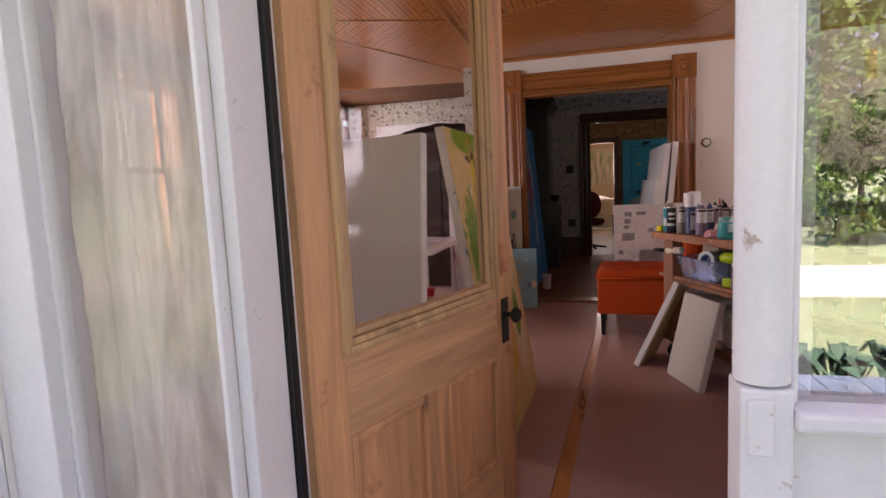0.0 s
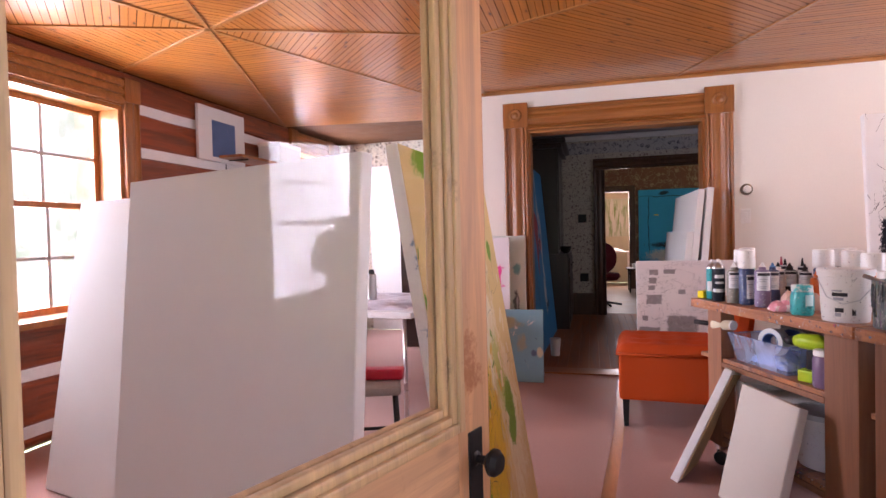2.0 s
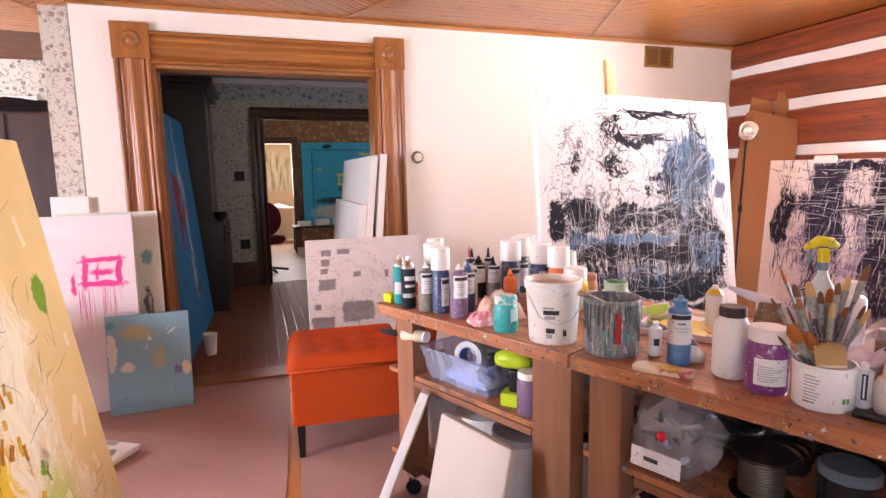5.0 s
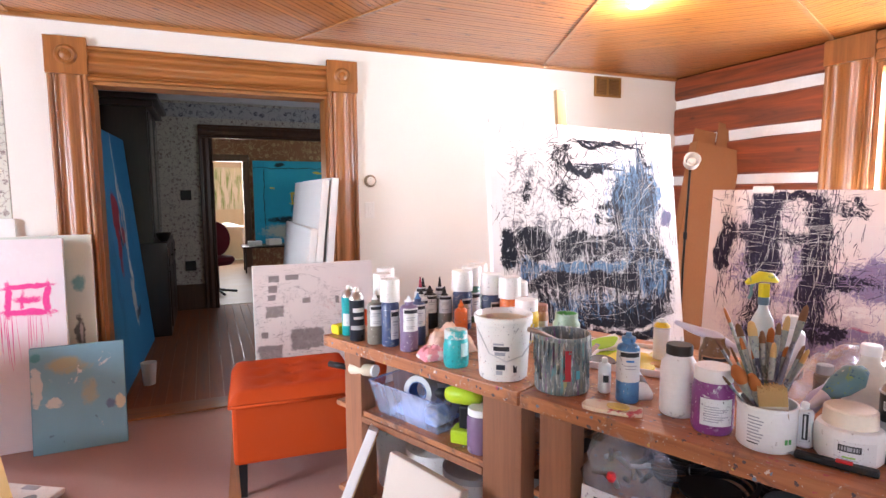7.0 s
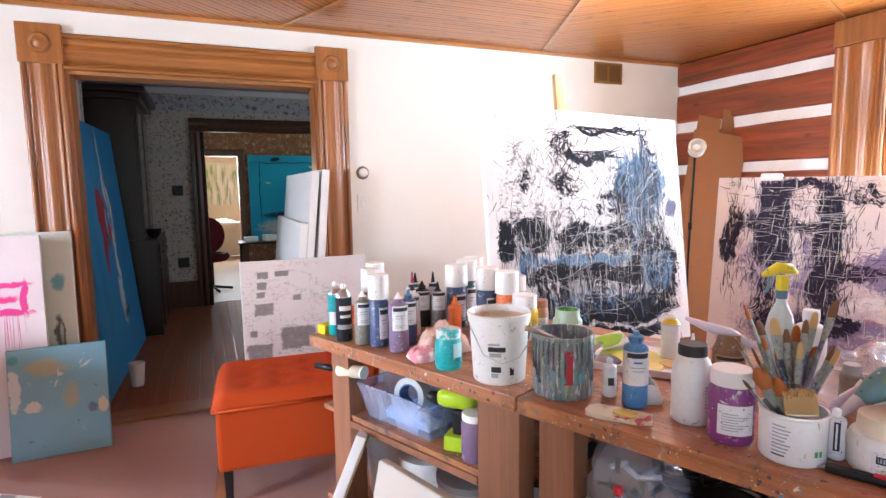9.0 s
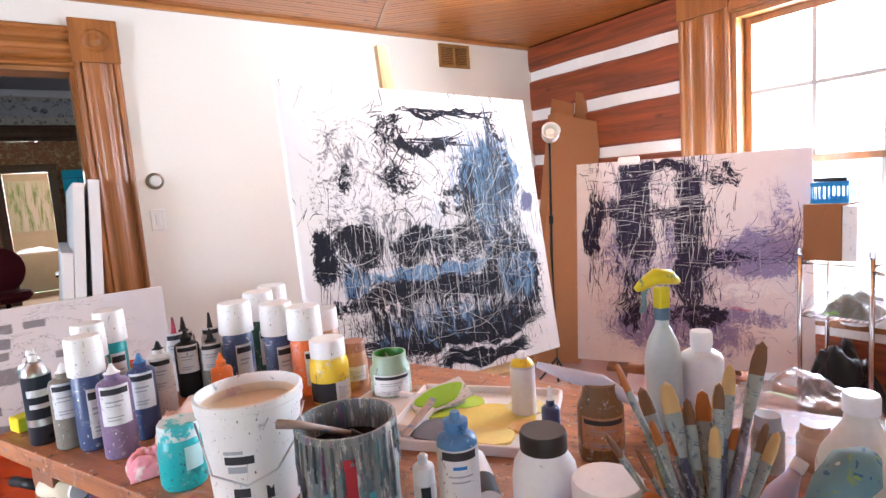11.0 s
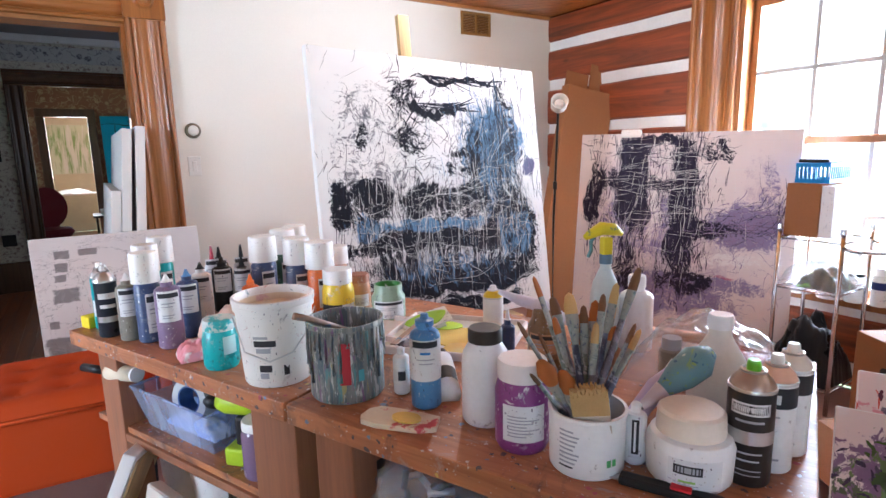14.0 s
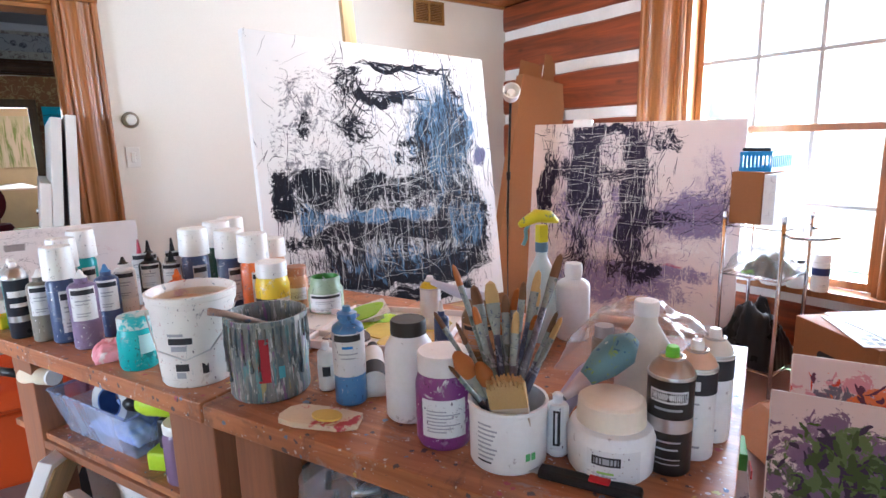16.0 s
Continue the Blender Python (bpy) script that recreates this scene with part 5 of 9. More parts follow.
GREY_SQ = [(-0.26, 0.40, 0.035, 0.022), (-0.15, 0.405, 0.045, 0.018), (-0.27, 0.335, 0.03, 0.024), (-0.28, 0.28, 0.028, 0.02), (-0.26, 0.19, 0.062, 0.04), (-0.06, 0.0, 0.115, 0.072), (-0.33, 0.045, 0.022, 0.02), (-0.06, 0.25, 0.03, 0.02), (-0.3, -0.07, 0.08, 0.05), (0.16, -0.02, 0.04, 0.05), (0.14, 0.24, 0.012, 0.025)]
mat_grey_abs = canvas_paint("grey line abstract", (0.74, 0.69, 0.67), [("patch", (0.17, 0.15, 0.15), x, z, w, h, 1, 1, 16, 0.18, 0.85) for x, z, w, h in GREY_SQ] + [
    ("line", (0.12, 0.10, 0.11), -0.1, 0.1, 0.4, 0.45, 0.5, 1.8, 4, 0.005, 0.9), ("line", (0.14, 0.12, 0.13), -0.1, 0.0, 0.35, 0.4, 1.6, 0.5, 4, 0.004, 0.8), ("fleck", (0.25, 0.20, 0.20), -0.1, -0.1, 0.3, 0.4, 0.6, 2.0, 10, 0.05, 0.7), ("line", (0.45, 0.12, 0.12), 0.15, 0.2, 0.2, 0.2, 1, 1, 5, 0.004, 0.7)])
canvas("abstract_painting", "pale pinkish-grey abstract with small grey squares", 0.78, 0.98, pose(0.81, 5.72, 0.0, -4.5, 0, 0), mat_grey_abs)
# leaning blank canvases in the doorway
for x, h, lean, mt in ((0.705, 1.19, 6.0, mat_canvas_old), (0.755, 1.52, 6.0, mat_canvas_old), (0.845, 1.53, 5.0, mat_canvas)):
    canvas("blank_canvas", "blank white stretched canvas leaning on the door jamb", 1.2, h, pose(x, 6.44, 0.012, -lean, 0, -90), mt, edge=mat_canvas, group="blank canvases in the doorway", category="canvas", thick=0.046)
# big blank canvases behind the door
canvas("blank_canvas", "large blank white canvas standing upright", 1.21, 1.46, pose(-1.135, 2.74, 0.0, -5, 0, -17.3), mat_canvas_old, group="blank canvases behind the door", category="canvas", thick=0.045)
canvas("blank_canvas", "large blank white canvas leaning behind another", 1.22, 1.45, pose(-1.95, 3.20, 0.0, -9, 0, -12), mat_canvas_old, group="blank canvases behind the door", category="canvas", thick=0.045)
# far paintings
mat_dblue = gesture("deep blue figure abstract", (0.035, 0.23, 0.46), [
    ((0.05, 0.32, 0.58), [(0.1, 0.5, 0.4, 0.4, 0.2), (0.3, -0.4, 0.3, 0.4, 0.15)], "v", 2.4, 0.5, 0.8),
    ((0.02, 0.10, 0.24), [(-0.4, -0.2, 0.1, 0.5, 0.2), (0.5, 0.1, 0.1, 0.5, 0.1)], "v", 2.4, 0.3, 0.8),
    ((0.34, 0.02, 0.03), [(-0.05, 0.30, 0.10, 0.12, 0.55), (0.1, 0.12, 0.12, 0.06, 0.4), (-0.12, 0.1, 0.07, 0.22, 0.4)], "n", 1.6, 0.15, 0.95),
    ((0.62, 0.60, 0.55), [(0.18, 0.62, 0.022, 0.32, 0.5), (0.26, 0.25, 0.024, 0.22, 0.5), (0.2, -0.1, 0.03, 0.25, 0.45), (0.15, -0.45, 0.08, 0.18, 0.35), (0.05, 0.2, 0.02, 0.1, 0.4)], "v", 1.4, 0.15, 0.95),
    ((0.015, 0.02, 0.04), [(0.0, 0.1, 0.06, 0.1, 0.2), (0.25, -0.55, 0.1, 0.06, 0.3)], "n", 2.2, 0.15, 0.9)], warp=0.06)
canvas("abstract_painting", "tall deep blue abstract leaning on the wallpaper", 1.75, 1.95, pose(-0.40, 7.30, 0.0, -5, 0, 88), mat_dblue, edge=plain("blue edge", (0.03, 0.12, 0.22), 0.6))
mat_cyan = gesture("cyan abstract", (0.03, 0.34, 0.62), [
    ((0.015, 0.02, 0.03), [(0.0, 0.68, 0.65, 0.006, 0.5), (-0.55, 0.1, 0.008, 0.6, 0.35), (0.3, -0.1, 0.24, 0.16, 0.5), (-0.25, 0.74, 0.08, 0.03, 0.4), (0.0, -0.32, 0.5, 0.06, 0.3)], "n", 1.6, 0.15, 0.95),
    ((0.50, 0.50, 0.48), [(0.05, -0.55, 0.5, 0.12, 0.5), (0.1, -0.35, 0.2, 0.05, 0.2)], "n", 1.8, 0.2, 0.9),
    ((0.62, 0.45, 0.05), [(0.12, 0.19, 0.15, 0.018, 0.5), (0.12, -0.01, 0.15, 0.018, 0.5), (-0.03, 0.09, 0.018, 0.09, 0.5), (0.27, 0.09, 0.018, 0.09, 0.5), (-0.4, 0.3, 0.05, 0.012, 0.4), (0.5, 0.6, 0.1, 0.02, 0.4)], "n", 1.2, 0.15, 0.95)], warp=0.02)
canvas("abstract_painting", "large cyan abstract on the far dark wall", 1.5, 1.65, pose(1.78, 13.42, 0.42, 0, 0, 0), mat_cyan, edge=plain("cyan edge", (0.04, 0.2, 0.28), 0.6))
canvas("abstract_painting", "pale green striped painting on the end wall", 0.8, 0.9, pose(0.55, 14.95, 1.1), canvas_paint("green stripe abstract", (0.62, 0.70, 0.55), [("mass", (0.18, 0.36, 0.10), 0, 0, 0.4, 0.5, 4, 0.4, 4, 0.1, 0.9), ("mass", (0.75, 0.78, 0.74), 0.1, 0, 0.4, 0.5, 4, 0.4, 4, 0.1, 0.9)]))


# ---- easels, lamp, boxes and the corner by the window ----
mat_easel = wood("pale easel wood", (0.66, 0.46, 0.22), 2, 0.5, 0.1)
e = thing("easel", "pale wooden studio easel holding the large painting", "easel", pose(2.10, 4.60, 0))
part("mast", box(-0.03, 0.03, 0.015, 0.045, 0.0, 2.03, bev=0.003), mat_easel, e, m=pose(-0.03, 0.0, 0.0, -6.5))
part("tray", box(-0.42, 0.42, -0.10, 0.0, 0.50, 0.528, bev=0.004), mat_easel, e, m=pose(0, 0, 0, 0, 1.8, 0))
for sx in (-1, 1):
    part("leg", tube([(sx * 0.36, -0.20, 0.0), (sx * 0.10, 0.03, 0.52), (sx * 0.05, 0.13, 1.3)], 0.018), mat_easel, e)
part("back_leg", tube([(0, 0.62, 0.0), (-0.02, 0.16, 1.45)], 0.016), mat_easel, e)
e2 = thing("easel", "low dark wooden easel behind the violet painting", "easel", pose(3.565, 4.38, 0, 0, 0, -61.1))
part("tray", box(-0.40, 0.40, -0.09, 0.06, 0.225, 0.252, bev=0.004), mat_post, e2, m=pose(0, 0, 0, 0, 1.8, 0))
for sx in (-1, 1):
    part("leg", tube([(sx * 0.34, -0.14, 0.0), (sx * 0.28, 0.03, 0.30), (sx * 0.10, 0.19, 1.25)], 0.016), mat_post, e2)
part("back_leg", tube([(0, 0.5, 0.0), (0, 0.2, 1.2)], 0.016), mat_post, e2)

fl = thing("floor_lamp", "thin black floor lamp with a white spot head", "lamp", pose(3.26, 5.03, 0))
part("pole", tube([(0, 0, 0.02), (0, 0, 0.9), (0, -0.03, 1.60)], 0.008), mat_black, fl)
for a in (20, 140, 260):
    part("foot", tube([(0, 0, 0.25), (0.2 * math.cos(radians(a)), 0.2 * math.sin(radians(a)), 0.008)], 0.007), mat_black, fl)
part("collar", lathe([(0, 0), (0.014, 0), (0.014, 0.05), (0, 0.05)], 12), mat_black, fl, m=pose(0, -0.01, 1.1))
hd = part("shade", lathe([(0, 0.0), (0.034, 0.002), (0.05, 0.03), (0.055, 0.09), (0.05, 0.088), (0.03, 0.03), (0, 0.028)], 24), mat_white_plastic, fl, "white spot lamp head", pose(0.0, -0.03, 1.61, 62, 0, -38))
part("bulb", lathe([(0, 0.08), (0.02, 0.075), (0.03, 0.06), (0.02, 0.04), (0, 0.036)], 16), mat_white, hd)

cb = thing("cardboard_box", "tall flat brown cardboard box leaning in the corner", "box", pose(3.66, 5.44, 0.03, -3, 11.3, -14))
part("panel", box(-0.21, 0.20, -0.05, 0.05, 0, 1.80, bev=0.004), mat_card, cb)
part("flap", box(0.02, 0.20, -0.052, -0.046, 1.80, 2.02, bev=0.002), mat_card, cb, m=pose(0, 0, 0, -3))
part("flap", box(-0.20, 0.0, 0.03, 0.036, 1.80, 1.92, bev=0.002), mat_card, cb)

sw = thing("light_switch", "white plastic light switch on the wall", "switch", pose(1.262, NORTH, 1.31))
part("cover", box(-0.036, 0.036, -0.007, 0, -0.058, 0.058, bev=0.004), mat_white_plastic, sw)
part("toggle", box(-0.012, 0.012, -0.012, -0.006, -0.03, 0.03, bev=0.003), mat_white_plastic, sw)
th = thing("thermostat", "round white wall thermostat with a dark ring", "thermostat", pose(1.272, NORTH, 1.52, 90))
part("ring", lathe([(0, 0.014), (0.03, 0.014), (0.043, 0.010), (0.046, 0)], 28), plain("bronze ring", (0.20, 0.17, 0.13), 0.35, 0.7), th)
part("dial", lathe([(0, 0.026), (0.024, 0.025), (0.030, 0.018), (0.030, 0.012)], 28), mat_white_plastic, th)
vent = thing("wall_vent", "brown metal wall vent near the ceiling", "vent", pose(3.385, NORTH, 2.328))
mat_vent = plain("bronze vent metal", (0.36, 0.20, 0.06), 0.4, 0.4)
bm = box(-0.142, 0.142, -0.012, 0, 0.066, 0.085, bev=0.003)
bm_box(bm, -0.142, 0.142, -0.012, 0, -0.085, -0.066, 0.003)
bm_box(bm, -0.142, -0.122, -0.012, 0, -0.066, 0.066, 0.003)
bm_box(bm, 0.122, 0.142, -0.012, 0, -0.066, 0.066, 0.003)
bm_box(bm, -0.01, 0.01, -0.011, 0, -0.066, 0.066, 0.003)
part("frame", bm, mat_vent, vent)
# dark plate standing in for the shade behind the slats
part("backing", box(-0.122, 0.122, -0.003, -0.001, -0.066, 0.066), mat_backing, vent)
for i in range(11):
    z = -0.06 + i * 0.012
    part("slat", box(-0.122, 0.122, -0.009, -0.003, z - 0.002, z + 0.002), mat_vent, vent)
for x, y in ((2.38, 4.58),):
    cbulb = thing("ceiling_bulb", "small white ceiling lamp, lit", "ceiling lamp", pose(x, y, TOP))
    part("base", lathe([(0, -0.02), (0.05, -0.018), (0.055, -0.001), (0, -0.001)], 20), mat_white_plastic, cbulb)

# chrome rack beside the window
rk = thing("wire_rack", "small chrome wire rack on posts beside the window", "rack", pose(3.84, 3.62, 0, 0, 0, 0))
for x, y in ((-0.15, -0.09), (0.18, -0.09), (-0.15, 0.2), (0.18, 0.2)):
    part("post", tube([(x, y, 0), (x, y, 0.93)], 0.011), mat_metal, rk)
    part("post_cap", lathe([(0, 0.03), (0.012, 0.028), (0.016, 0.0), (0, 0)], 12), mat_metal, rk, m=pose(x, y, 0.925))
for z in (0.12, 0.62, 0.88):
    bm = tube([(-0.15, -0.09, z), (0.18, -0.09, z)], 0.005, 6)
    sh = part("shelf_rim", bm, mat_metal, rk)
    for p, q in (((-0.15, 0.2, z), (0.18, 0.2, z)), ((-0.15, -0.09, z), (-0.15, 0.2, z)), ((0.18, -0.09, z), (0.18, 0.2, z))):
        part("shelf_rim", tube([p, q], 0.005, 6), mat_metal, rk)
    if z < 0.8:
        for i in range(12):
            y = -0.075 + i * 0.0235
            part("wire", tube([(-0.15, y, z + 0.002), (0.18, y, z + 0.002)], 0.0022, 6), mat_metal, rk)
part("handle", tube([(-0.15, -0.09, 0.86), (-0.20, -0.15, 0.86), (-0.17, -0.25, 0.86), (-0.05, -0.29, 0.86), (0.08, -0.25, 0.86), (0.15, -0.15, 0.86), (0.18, -0.09, 0.86)], 0.009), mat_metal, rk, "curved chrome handle")
bx = thing("cardboard_box", "open brown carton with white papers on the rack", "box", pose(3.88, 3.73, 0.888))
part("carton", box(-0.13, 0.13, -0.06, 0.10, 0, 0.27, bev=0.003), mat_card, bx)
part("paper_ream", box(-0.125, 0.135, -0.12, -0.062, 0.002, 0.26, bev=0.002), mat_label, bx)
bk = thing("plastic_basket", "small bright blue slotted plastic basket", "basket", pose(3.90, 3.73, 1.16))
mat_bluebasket = plain("bright blue plastic", (0.02, 0.22, 0.52), 0.4)
for z0, z1 in ((0, 0.02), (0.08, 0.10)):
    bm = bmesh.new()
    for a in ((-0.12, 0.12, -0.08, -0.074), (-0.12, 0.12, 0.074, 0.08), (-0.12, -0.114, -0.074, 0.074), (0.114, 0.12, -0.074, 0.074)):
        bm_box(bm, *a, z0, z1)
    part("band", bm, mat_bluebasket, bk)
for i in range(11):
    for y in (-0.077, 0.077):
        part("slat", box(-0.115 + i * 0.022, -0.107 + i * 0.022, y - 0.003, y + 0.003, 0.02, 0.08), mat_bluebasket, bk)
for i in range(8):
    part("slat", box(-0.12, -0.114, -0.07 + i * 0.019, -0.062 + i * 0.019, 0.02, 0.08), mat_bluebasket, bk)
single("flat_tray", box(-0.12, 0.12, -0.07, 0.07, 0, 0.02, bev=0.006), mat_black, "black flat tray lying on the blue basket", "tray", pose(3.90, 3.73, 1.262))
mat_film = clear("crinkled clear plastic", (0.88, 0.88, 0.90), 0.16, 0.17)
single("plastic_bag", crumple(0.26, 0.3, 0.2, 3.1), mat_film, "crumpled clear plastic bag on the rack", "bag", pose(3.85, 3.68, 0.626))
single("paint_tube_pile", crumple(0.2, 0.2, 0.12, 8.2, amp=1.4), plain("green and black tubes", (0.05, 0.07, 0.04), 0.4, stain=((0.18, 0.42, 0.03), 9.0, 0.58)), "pile of green and black paint tubes", "paint tubes", pose(3.83, 3.64, 0.626))
single("plastic_bag", crumple(0.30, 0.30, 0.44, 5.5), plain("black bin bag", (0.012, 0.013, 0.016), 0.3, relief=0.5), "crumpled black plastic bag low on the rack", "bag", pose(3.86, 3.69, 0.126))

# cartons and small flower paintings by the window
lo = thing("cardboard_box", "low open brown cardboard box with flaps", "box", pose(3.30, 3.05, 0.0, 0, 0, 58))
for a in ((-0.22, 0.22, -0.26, -0.252), (-0.22, 0.22, 0.252, 0.26), (-0.22, -0.212, -0.252, 0.252), (0.212, 0.22, -0.252, 0.252)):
    part("side", box(*a, 0.004, 0.20), mat_card, lo)
part("bottom", box(-0.21, 0.21, -0.25, 0.25, 0.0, 0.006), mat_card, lo)
part("flap", box(-0.21, 0.21, 0.0, 0.2, -0.003, 0.003), mat_card, lo, m=pose(0, 0.258, 0.198, -25))
part("top", box(-0.21, 0.21, -0.25, 0.25, 0.194, 0.199), mat_card, lo)
up = thing("cardboard_box", "closed brown cardboard carton with a dark hand hole", "box", pose(3.36, 3.04, 0.2, 0, 0, 58))
part("carton", box(-0.21, 0.21, -0.17, 0.17, 0, 0.385, bev=0.004), mat_card, up)
bm = bmesh.new()
bmesh.ops.create_circle(bm, cap_ends=True, segments=24, radius=0.022)
for v in bm.verts:
    v.co.x += 0.03 if v.co.x > 0 else -0.03
bmesh.ops.transform(bm, matrix=pose(0.02, 0.172, 0.26, -90), verts=bm.verts)
part("hand_hole", bm, mat_black, up, "dark oval hand hole")
pp = thing("paper_sheets", "loose printed sheets lying on the carton", "paper", pose(3.34, 3.02, 0.587, 0, 0, 40))
part("sheet", box(-0.2, 0.16, -0.16, 0.14, 0, 0.003), mat_label, pp)
part("sheet", box(-0.1, 0.22, -0.22, 0.06, 0.003, 0.006), plain("bluish print", (0.45, 0.50, 0.58), 0.5, stain=((0.75, 0.75, 0.74), 9.0, 0.5)), pp, m=pose(0, 0, 0.001, 0, 0, 15))
for i in range(3):
    for j in range(3):
        part("printed_square", box(-0.18 + i * 0.045, -0.145 + i * 0.045, 0.02 + j * 0.035, 0.045 + j * 0.035, 0.003, 0.0036), mat_ink, pp)
stool = thing("step_stool", "low dark wooden stool under small paintings", "stool", pose(2.62, 2.70, 0))
part("seat", box(-0.26, 0.26, -0.26, 0.26, 0.27, 0.30, bev=0.006), mat_post, stool)
for x in (-0.22, 0.22):
    for y in (-0.22, 0.22):
        part("leg", box(x - 0.02, x + 0.02, y - 0.02, y + 0.02, 0, 0.27), mat_post, stool)


def flower_mat(name, ground, tones):
    lay = []
    for i, c in enumerate(tones):
        lay.append(("mass", c, 0.06 * math.sin(i * 2.1), -0.06 + 0.05 * math.cos(i * 1.7), 0.20, 0.15, 1, 1, 14 + 3 * (i % 3), 0.03, 0.95))
    return canvas_paint(name, ground, lay)


mat_red_fl = flower_mat("red flower painting", (0.74, 0.62, 0.60), [(0.62, 0.25, 0.30), (0.16, 0.03, 0.07), (0.60, 0.06, 0.03), (0.10, 0.09, 0.13), (0.70, 0.15, 0.03)])
mat_purple_fl = flower_mat("purple flower painting", (0.72, 0.62, 0.58), [(0.16, 0.08, 0.17), (0.05, 0.03, 0.06), (0.05, 0.08, 0.02), (0.20, 0.11, 0.20), (0.10, 0.17, 0.03)])
frng = random.Random(5)
for i, (x, y, z, mt, lb, tones) in enumerate(((2.515, 2.80, 0.36, mat_red_fl, "small red and pink flower abstract, leaning", ((0.60, 0.06, 0.03), (0.12, 0.03, 0.06))), (2.44, 2.82, 0.22, mat_purple_fl, "small purple and green flower abstract, leaning", ((0.05, 0.03, 0.06), (0.06, 0.10, 0.02))))):
    wk = [(plain("petal paint", c, 0.5), strokes(frng, 70, 0.38, 0.36, spot(0.02, -0.03, 0.09, 0.07), 0.05, 0.012, 40, 60, 0.8, k)) for k, c in enumerate(tones, 1)]
    canvas("flower_painting", lb, 0.38, 0.36, pose(x, y, z if i == 0 else 0.26, -24, 0, -66), mt, work=wk, group="small flower paintings", thick=0.025)
canvas("flower_painting", "small green flower abstract behind another", 0.3, 0.2, pose(2.60, 2.62, 0.302, -24, 0, -66), flower_mat("green flower painting", (0.66, 0.62, 0.52), [(0.12, 0.2, 0.03), (0.04, 0.06, 0.03)]), group="small flower paintings", thick=0.02)
bag = thing("snack_bag", "white and green upright paper snack bag on the floor", "bag", pose(2.72, 3.22, 0.0, 0, 0, 30))
bm = box(-0.07, 0.07, -0.04, 0.04, 0, 0.24, bev=0.012)
for v in bm.verts:
    v.co.y *= 1.0 - 0.8 * (v.co.z / 0.24) ** 2
part("pouch", bm, plain("white printed pouch", (0.62, 0.55, 0.52), 0.4, stain=((0.20, 0.16, 0.22), 16.0, 0.56)), bag)
part("top_band", box(-0.071, 0.071, -0.014, 0.014, 0.18, 0.245, bev=0.003), plain("green band", (0.07, 0.25, 0.05), 0.4), bag)
part("badge", box(-0.04, 0.03, -0.036, -0.030, 0.135, 0.17, bev=0.002), plain("red badge", (0.55, 0.05, 0.04), 0.4), bag)

# ---- tubs on the window sill ----
def vessel(name, label, category, x, y, z, parts, group="", face=None):
    """parts: (name, profile, material, label) turned round z; the empty stands at the base."""
    if face is None:
        face = math.atan2(2.40 - y, 0.72 - x)
    t = thing(name, label, category, pose(x, y, z, 0, 0, math.degrees(face)), group)
    for nm, prof, mat, lb in parts:
        part(nm, lathe(prof), mat, t, lb)
    return t


def solid(r, h, neck=None, lip=0.004):
    if neck is None:
        return [(0, 0), (r - lip, 0), (r, lip), (r, h - lip), (r - lip, h), (0, h)]
    nr, nh = neck
    return [(0, 0), (r - lip, 0), (r, lip), (r, h - nh - r * 0.45), (r * 0.92, h - nh - r * 0.22), (r * 0.7, h - nh - r * 0.07), (nr, h - nh), (nr, h), (0, h)]


def tag_band(t, r, z0, z1, a0, a1, mat, lines=(), mark=None):
    """A paper label with print, wrapped on a vessel's front (angle 0)."""
    lab = part("label", wrap(r + 0.0008, z0, z1, a0, a1), mat, t, "printed paper label")
    for f0, f1, g0, g1, m2 in lines:
        part("print", wrap(r + 0.0014, z0 + f0 * (z1 - z0), z0 + f1 * (z1 - z0), a0 + g0 * (a1 - a0), a0 + g1 * (a1 - a0), 8), m2, lab)
    return lab


TEXT = [(0.15 + 0.09 * i, 0.185 + 0.09 * i, 0.12, 0.55 + 0.3 * ((i * 7) % 3) / 2, mat_grey_ink) for i in range(7)]
LOGO = [(0.72, 0.90, 0.1, 0.9, mat_ink), (0.50, 0.54, 0.2, 0.8, mat_grey_ink), (0.40, 0.44, 0.25, 0.7, mat_grey_ink), (0.30, 0.33, 0.2, 0.6, mat_grey_ink), (0.12, 0.2, 0.15, 0.3, mat_ink)]
sillz = WZ0 + 0.014
vessel("plastic_tub", "low white plastic tub on the window sill", "tub", 4.10, 3.88, sillz, [("body", solid(0.075, 0.10), mat_white_plastic, ""), ("lid", [(0, 0.118), (0.076, 0.118), (0.08, 0.112), (0.08, 0.10), (0, 0.10)], mat_white_plastic, "")])
v = vessel("paint_tub", "white paint tub with a small dark label", "tub", 4.08, 3.715, sillz, [("body", solid(0.065, 0.13), mat_white_plastic, ""), ("lid", [(0, 0.142), (0.066, 0.142), (0.068, 0.13), (0, 0.13)], mat_white_plastic, "")])
tag_band(v, 0.065, 0.04, 0.085, -0.2, 0.4, mat_ink, [(0.0, 0.5, 0.0, 0.7, plain("red print", (0.5, 0.03, 0.03), 0.5))])
vessel("paint_jar", "white plastic jar with a black lid on the sill", "jar", 4.09, 3.60, sillz, [("body", solid(0.05, 0.14, (0.035, 0.02)), mat_white_plastic, ""), ("lid", solid(0.038, 0.018), mat_black, "black lid")]).children[1].location = (0, 0, 0.139)
v = vessel("paint_bottle", "tall white bottle with a dark blue band on the sill", "bottle", 4.09, 3.49, sillz, [("body", solid(0.042, 0.16), mat_white_plastic, ""), ("cap", [(0, 0.205), (0.042, 0.205), (0.044, 0.2), (0.044, 0.162), (0, 0.16)], mat_white_plastic, "")])
